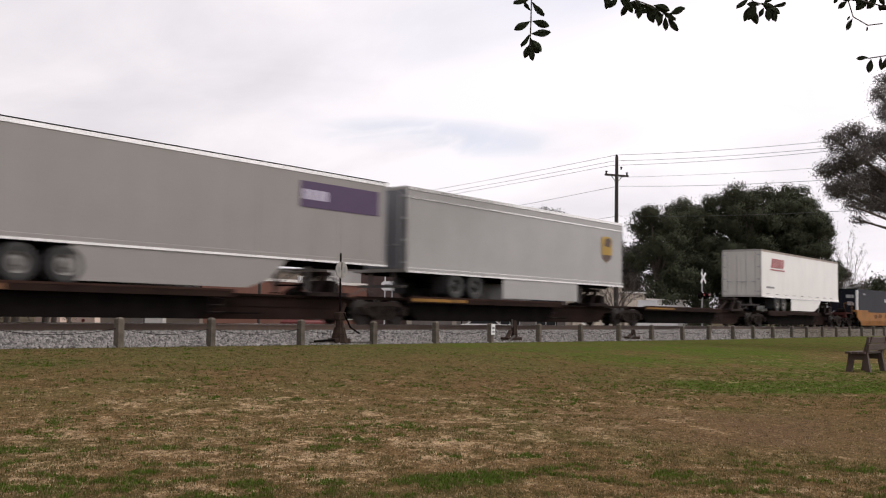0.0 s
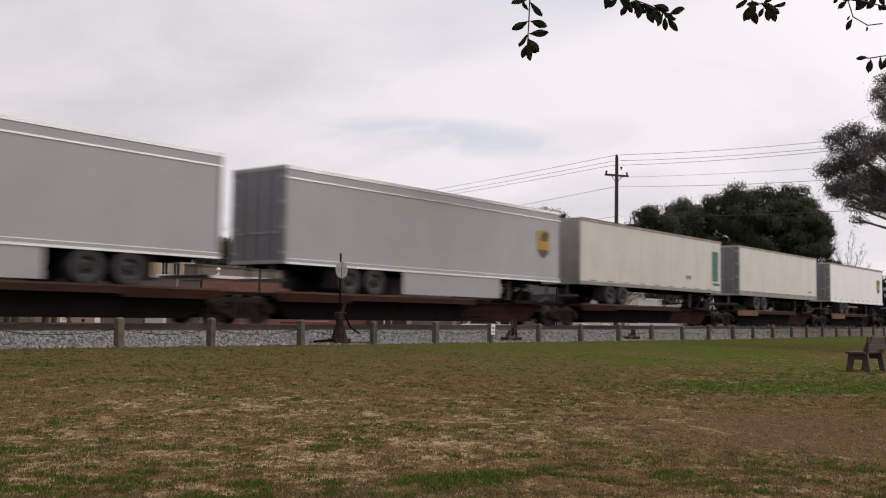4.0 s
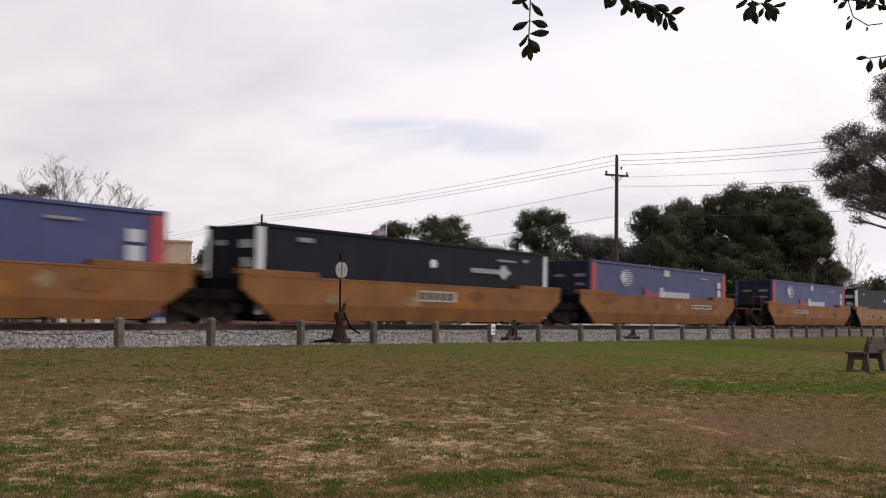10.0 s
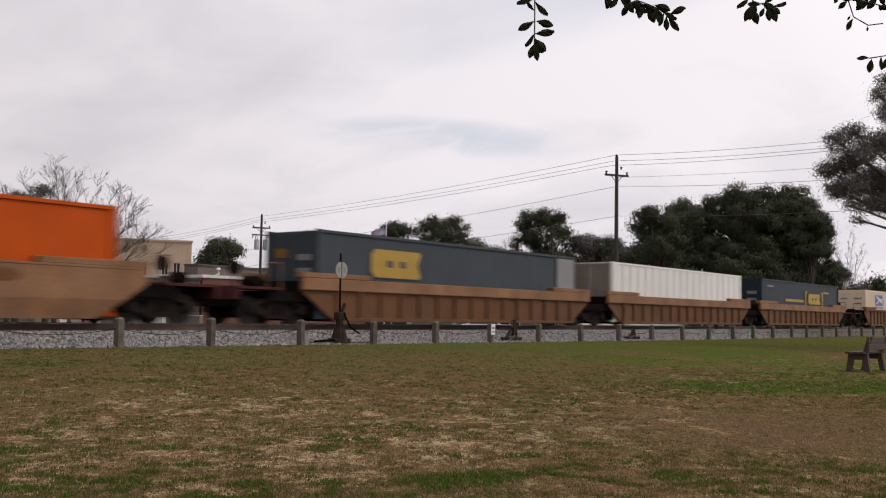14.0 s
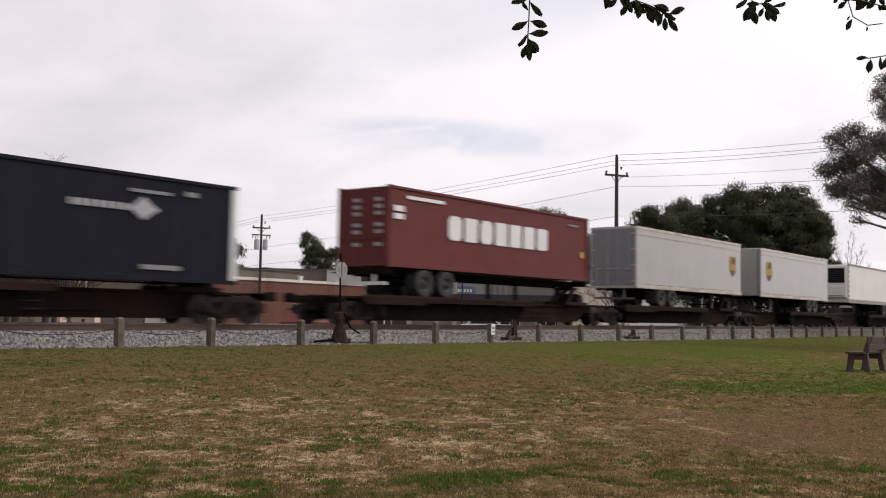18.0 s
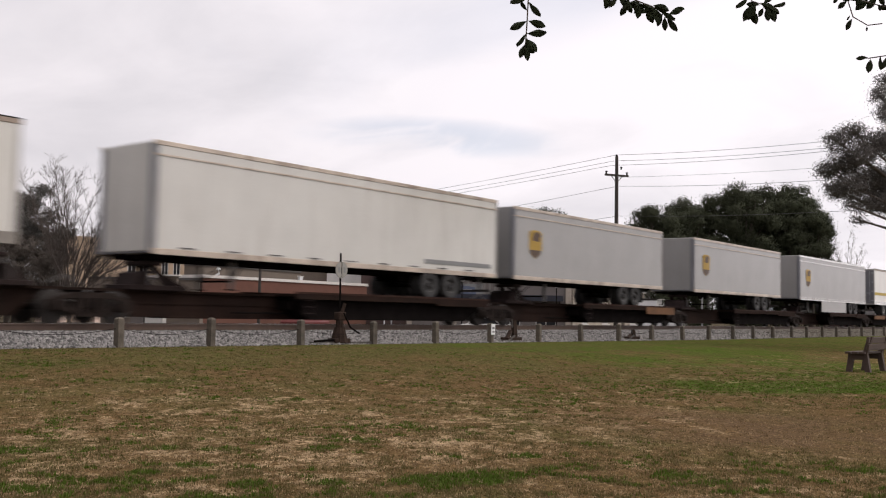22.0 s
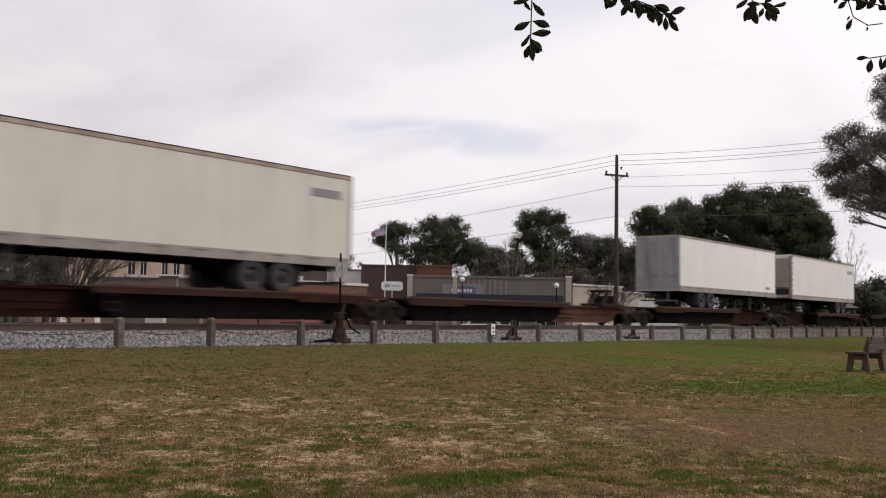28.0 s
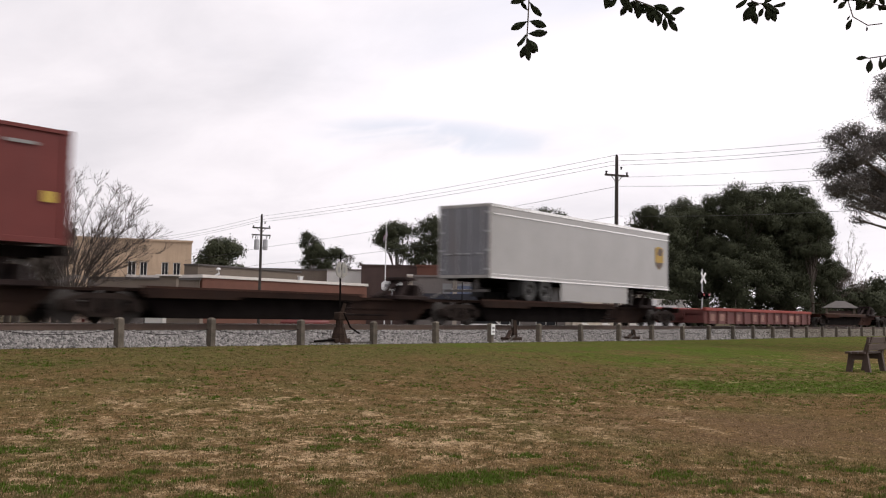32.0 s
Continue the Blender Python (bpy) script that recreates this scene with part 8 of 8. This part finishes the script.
# ---- twigs hanging into view from a tree overhead ----
def twig(m, stems, label, seed, leaf_len=0.085, extra=0):
    """A hanging twig: stems of points, with pointed leaves set along them."""
    ob = thing("hanging_twig", label, "twig", m)
    rng = random.Random(seed)
    for pts, leaves in stems:
        pts = [Vector(p) for p in pts]
        leaves = list(leaves)
        for _ in range(extra):
            i = rng.randrange(len(pts) - 1)
            p = pts[i].lerp(pts[i + 1], rng.random())
            leaves.append((p.x, p.z, rng.uniform(170, 370), round(rng.uniform(0.6, 1.1), 1)))
        stem = part("stem", lambda bm: strand(bm, pts, 0.003), BARK, ob)
        for x, z, ang, size in leaves:
            def build(bm):
                L, w = leaf_len * size, leaf_len * size * 0.22
                edge = [(.12, .12), (.28, .58), (.48, .95), (.66, 1.0), (.83, .70), (.94, .30)]
                stalk, tip = bm.verts.new((0, 0, 0)), bm.verts.new((L, 0, -.012))
                rib = [bm.verts.new((L * k, 0, .004)) for k, _ in edge]
                for sign in (1, -1):
                    rim = [bm.verts.new((L * k, sign * w * q, -.004 - .006 * k)) for k, q in edge]
                    bm.faces.new((stalk, rim[0], rib[0]))
                    for i in range(5):
                        bm.faces.new((rib[i], rim[i], rim[i + 1], rib[i + 1]))
                    bm.faces.new((rib[5], rim[5], tip))
                r = bmesh.ops.solidify(bm, geom=bm.faces[:], thickness=0.0012)
            part("leaf", build, LEAF_NEAR, ob, key=("leaf", round(size, 2)), at=Matrix.Translation((x, rng.uniform(-.02, .02), z)) @ Matrix.Rotation(radians(-ang), 4, "Y") @ Matrix.Rotation(radians(90 + rng.uniform(-48, 48)), 4, "X"))
    return ob


FACE = Matrix.Rotation(YAW - radians(90), 4, "Z")
def hang(d, right, up):
    """A place d ahead of the eye, right of its axis and up from it, in metres."""
    f = Vector((math.cos(YAW), math.sin(YAW), 0))
    r = Vector((math.sin(YAW), -math.cos(YAW), 0))
    return Matrix.Translation(Vector(EYE) + f * d + r * right + Vector((0, 0, up))) @ FACE


TWIG_A = hang(4.0, 0.345, 1.375)
TWIGS = []
TWIGS.append((twig(TWIG_A, [([(0, 0, 0.5), (0.005, 0, 0.15), (0.0, 0, 0.0), (-0.005, 0, -0.16), (-0.01, 0, -0.27)], [
    (0.005, 0.10, 200, 0.9), (0.005, 0.06, -60, 1.0), (0.005, 0.02, 225, 0.95), (0.0, 0.03, -75, 0.9), (0.0, -0.05, 195, 1.05), (0.0, -0.06, 55 - 100, 1.0), (-0.005, -0.10, 120, 0.6),
    (-0.005, -0.15, 205, 1.0), (-0.005, -0.15, -20, 1.0), (-0.008, -0.20, 230, 0.8), (-0.01, -0.22, -60, 0.9), (-0.01, -0.24, 250, 0.8), (-0.01, -0.25, 275, 0.85)])],
    "hanging twig with dark blunt leaves", 41, 0.080, 4), TWIG_A))
TWIG_B = hang(4.2, 0.845, 1.345)
TWIGS.append((twig(TWIG_B, [([(-0.2, 0, 0.12), (-0.06, 0, 0.06), (0.05, 0, 0.02), (0.12, 0, -0.02)], [
    (-0.17, 0.08, 200, 0.9), (-0.16, 0.08, -80, 0.9), (-0.13, 0.07, 250, 0.8), (-0.10, 0.06, 230, 0.8), (-0.07, 0.05, -60, 0.9), (-0.05, 0.04, 240, 0.8), (0.0, 0.03, 260, 0.8), (0.03, 0.03, 210, 0.8), (0.06, 0.01, -70, 1.0), (0.09, 0.0, -30, 0.95), (0.12, -0.02, 20, 1.0), (0.12, -0.02, -50, 1.0), (0.11, -0.02, -85, 0.8)])],
    "leafy twig hanging from above", 42, 0.085, 14), TWIG_B))
TWIG_C = hang(4.2, 1.335, 1.345)
TWIGS.append((twig(TWIG_C, [([(-0.1, 0, 0.3), (0.0, 0, 0.05), (0.1, 0, 0.02)], [
    (-0.02, 0.06, 215, 0.9), (0.0, 0.04, 250, 1.0), (0.0, 0.03, 290, 1.0), (0.03, 0.04, -30, 0.9), (0.08, 0.03, -75, 0.9), (0.09, 0.03, 20, 0.8), (0.05, 0.04, 40, 0.9)])],
    "leafy twig hanging from above", 43, 0.085, 7), TWIG_C))
TWIG_D = hang(4.6, 1.965, 1.52)
TWIGS.append((twig(TWIG_D, [
    ([(-0.12, 0, 0.06), (0.1, 0, 0.0), (0.4, 0, -0.06)], [(-0.1, 0.06, 190, .8), (0.0, 0.03, 60, .8), (-0.08, 0.05, 240, .6), (0.1, 0, -60, .5)]),
    ([(-0.05, 0, 0.04), (-0.02, 0, -0.06), (0.05, 0, -0.10), (0.12, 0, -0.09)], [(-0.03, -0.05, 230, .4), (0.05, -0.10, 260, .4)]),
    ([(0.22, 0, -0.03), (0.2, 0, -0.15), (0.17, 0, -0.24)], [(0.2, -0.2, 200, .5), (0.17, -0.24, 220, .5)]),
    ([(0.36, 0, -0.02), (0.26, 0, -0.14), (0.17, 0, -0.24), (0.05, 0, -0.26)], [(0.05, -0.26, 190, .7), (0.06, -0.26, 260, .9), (0.11, -0.25, 280, .8), (0.15, -0.24, 250, .8), (0.18, -0.22, -20, .7), (0.20, -0.20, 60, .6)]),
    ([(-0.1, 0, 0.1), (0.06, 0, 0.04), (0.16, 0, 0.05), (0.3, 0, 0.02)], [(0.02, 0.05, 250, .7), (0.1, 0.05, 300, .7), (0.16, 0.05, 40, .7), (0.2, 0.04, 250, .6), (0.28, 0.02, -40, .7)])],
    "sparse twig with small curled leaves", 44, 0.06, 3), TWIG_D))


# the limb overhead from which they hang, above the view
LIMB = [hang(3.6, -1.2, 2.3), hang(4.0, 0.3, 1.90), hang(4.2, 0.9, 1.86), hang(4.25, 1.4, 1.84), hang(4.6, 2.0, 1.95), hang(5.0, 3.6, 2.3), hang(4.0, 5.4, 1.2), hang(3.8, 5.6, -1.25)]
tree = thing("overhanging_oak", "oak on the lawn with a low spreading limb", "tree", pose(0, 0, 0))
part("limb", lambda bm: [rod(bm, a.translation, b.translation, 0.03 + 0.02 * i, 8, 0.03 + 0.02 * (i + 1)) for i, (a, b) in enumerate(zip(LIMB, LIMB[1:]))], BARK, tree)

# ---- grass blades on the nearer lawn ----
GRID = np.random.default_rng(77).random((96, 96))


def soft_noise(x, y, scale):
    """Smooth value noise between 0 and 1."""
    x, y = x * scale + 40.0, y * scale + 40.0
    i, j = np.floor(x).astype(int), np.floor(y).astype(int)
    u, v = x - i, y - j
    u, v = u * u * (3 - 2 * u), v * v * (3 - 2 * v)
    a, b, c, d = GRID[i % 96, j % 96], GRID[(i + 1) % 96, j % 96], GRID[i % 96, (j + 1) % 96], GRID[(i + 1) % 96, (j + 1) % 96]
    return (a * (1 - u) + b * u) * (1 - v) + (c * (1 - u) + d * u) * v


def greenness(x, y):
    """Where green grass grows: clumps, the strip by the fence and the moist corner by the bench."""
    g = 0.30 * soft_noise(x, y, 0.6) + 0.70 * soft_noise(x + 9, y, 5.2)
    g = g + 0.03 * np.clip((y - 8) / 10, 0, 1) + 0.19 * np.clip((x - 13) / 4, 0, 1) * np.clip((y - 3.5) / 2, 0, 1) * np.clip((10 - y) / 3, 0.2, 1)
    for tx, ty, r, k in TUFTS:
        g = g + k * 0.9 * np.clip(1.5 - np.hypot(x - tx, y - ty) / r, 0, 1)
    worn = np.clip(1.3 - np.hypot(x - 10.6, y - 3.7) / 2.6, 0, 1)
    return g - 0.35 * worn


def make_grass(label, count, blades, seed, d0, d1, power, lo, hi, tall, radius, mat):
    """Tufts of blades where the greenness lies between lo and hi."""
    rng = np.random.default_rng(seed)
    d = d0 + (d1 - d0) * rng.random(count) ** power
    k = (rng.random(count) - 0.5) * 1.04
    c, s = math.cos(LAWN_AXIS), math.sin(LAWN_AXIS)
    x, y = d * c + d * k * s, d * s - d * k * c
    g = greenness(x, y) + rng.normal(0, 0.07, count)
    keep = (y < 19.7) & (g > lo) & (g < hi) & (rng.random(count) < np.clip((d1 - d) / (d1 * 0.6), 0, 1))
    x, y, d = (np.repeat(q[keep], blades) for q in (x, y, d))
    n = len(x)
    spread = radius * (1 + d / 20)
    a = rng.random(n) * 6.28
    far = np.abs(rng.normal(0, 0.6, n)) * spread
    x, y = x + np.cos(a) * far, y + np.sin(a) * far
    h = tall * (0.35 + 0.75 * rng.random(n)) * np.clip(1.15 - far / (spread * 1.6), 0.3, 1)
    lean, b = h * (0.15 + 0.8 * rng.random(n)), rng.random(n) * 6.28
    w = 0.0026 * (1 + d / 8)
    ux, uy = np.cos(b + 1.57) * w, np.sin(b + 1.57) * w
    z = ground_z(x, y) - 0.004
    v = np.stack([np.stack([x - ux, y - uy, z], -1), np.stack([x + ux, y + uy, z], -1), np.stack([x + lean * np.cos(b), y + lean * np.sin(b), z + h], -1)], 1).reshape(-1, 3)
    ob = raw_mesh("grass", v, np.arange(3 * n).reshape(n, 3), mat)
    tagged(ob, label, "grass", kind="stuff")


make_grass("short dry straw-coloured lawn grass", 30000, 9, 51, 5.2, 27.0, 1.5, -1.0, 0.62, 0.018, 0.06, STRAWBLADE)
make_grass("short olive lawn grass", 38000, 9, 52, 5.2, 30.0, 1.45, 0.40, 2.0, 0.030, 0.05, OLIVEBLADE)
make_grass("clumps of green lawn grass", 42000, 12, 53, 5.2, 28.0, 1.7, 0.70, 3.0, 0.036, 0.036, GREENBLADE)


# ---- what moves ----
def motions():
    times = [0, 4, 8, 12, 16, 20, 24, 28, 32]
    for ob, s, z in ROLLING:
        walk(ob, [(q, pose(s - run(q), TRACK_Y, z)) for q in times])
    # the long twig sways in the breeze; degrees of swing
    swing = [(0, 0.8), (1, 0.3), (2, 0.2), (3, 0.4), (5.5, -0.6), (7, 0.3), (9, 0.5), (10, 0.3), (11, 1.0), (12, 2.2), (13, 0.8), (14, 2.2), (14.5, 3.0), (16.5, 2.2), (17, 4.8), (18, 0.0), (19, 1.0), (20, 0.0), (21, -0.4), (22, -0.6), (23, -0.7), (24, -0.3), (25, 0.0), (27.5, 0.7), (28, 0.9), (29, -0.7), (30, -1.5), (31, 0.6), (32, -0.3)]
    for i, (ob, m) in enumerate(TWIGS):
        k = (1.0, 0.25, 0.2, 0.1)[i]
        walk(ob, [(q, m @ Matrix.Translation((0, 0, 0.5)) @ Matrix.Rotation(radians(-a * k), 4, "Y") @ Matrix.Translation((0, 0, -0.5))) for q, a in swing])
    # the flag streams, then drops towards the pole: seconds, turn about the pole, droop
    for_flag = [(0, 0, 0), (8.5, 4, 0), (10, -12, 3), (11.5, 6, 0), (13, -8, 4), (15, 5, 0), (17, -10, 14), (20, 0, 2), (24, -8, 0), (27.5, 0, 2), (28.6, -10, 4), (29.4, -30, 16), (30.2, -66, 30), (30.6, -50, 26), (31.2, -66, 34), (32, -76, 36)]
    hoist = Matrix.Translation((0, 0, 9.6))
    walk(flag, [(q, FLAG_AT @ Matrix.Rotation(radians(a), 4, "Z") @ hoist @ Matrix.Rotation(radians(-b), 4, "Y") @ hoist.inverted()) for q, a, b in for_flag])


motions()
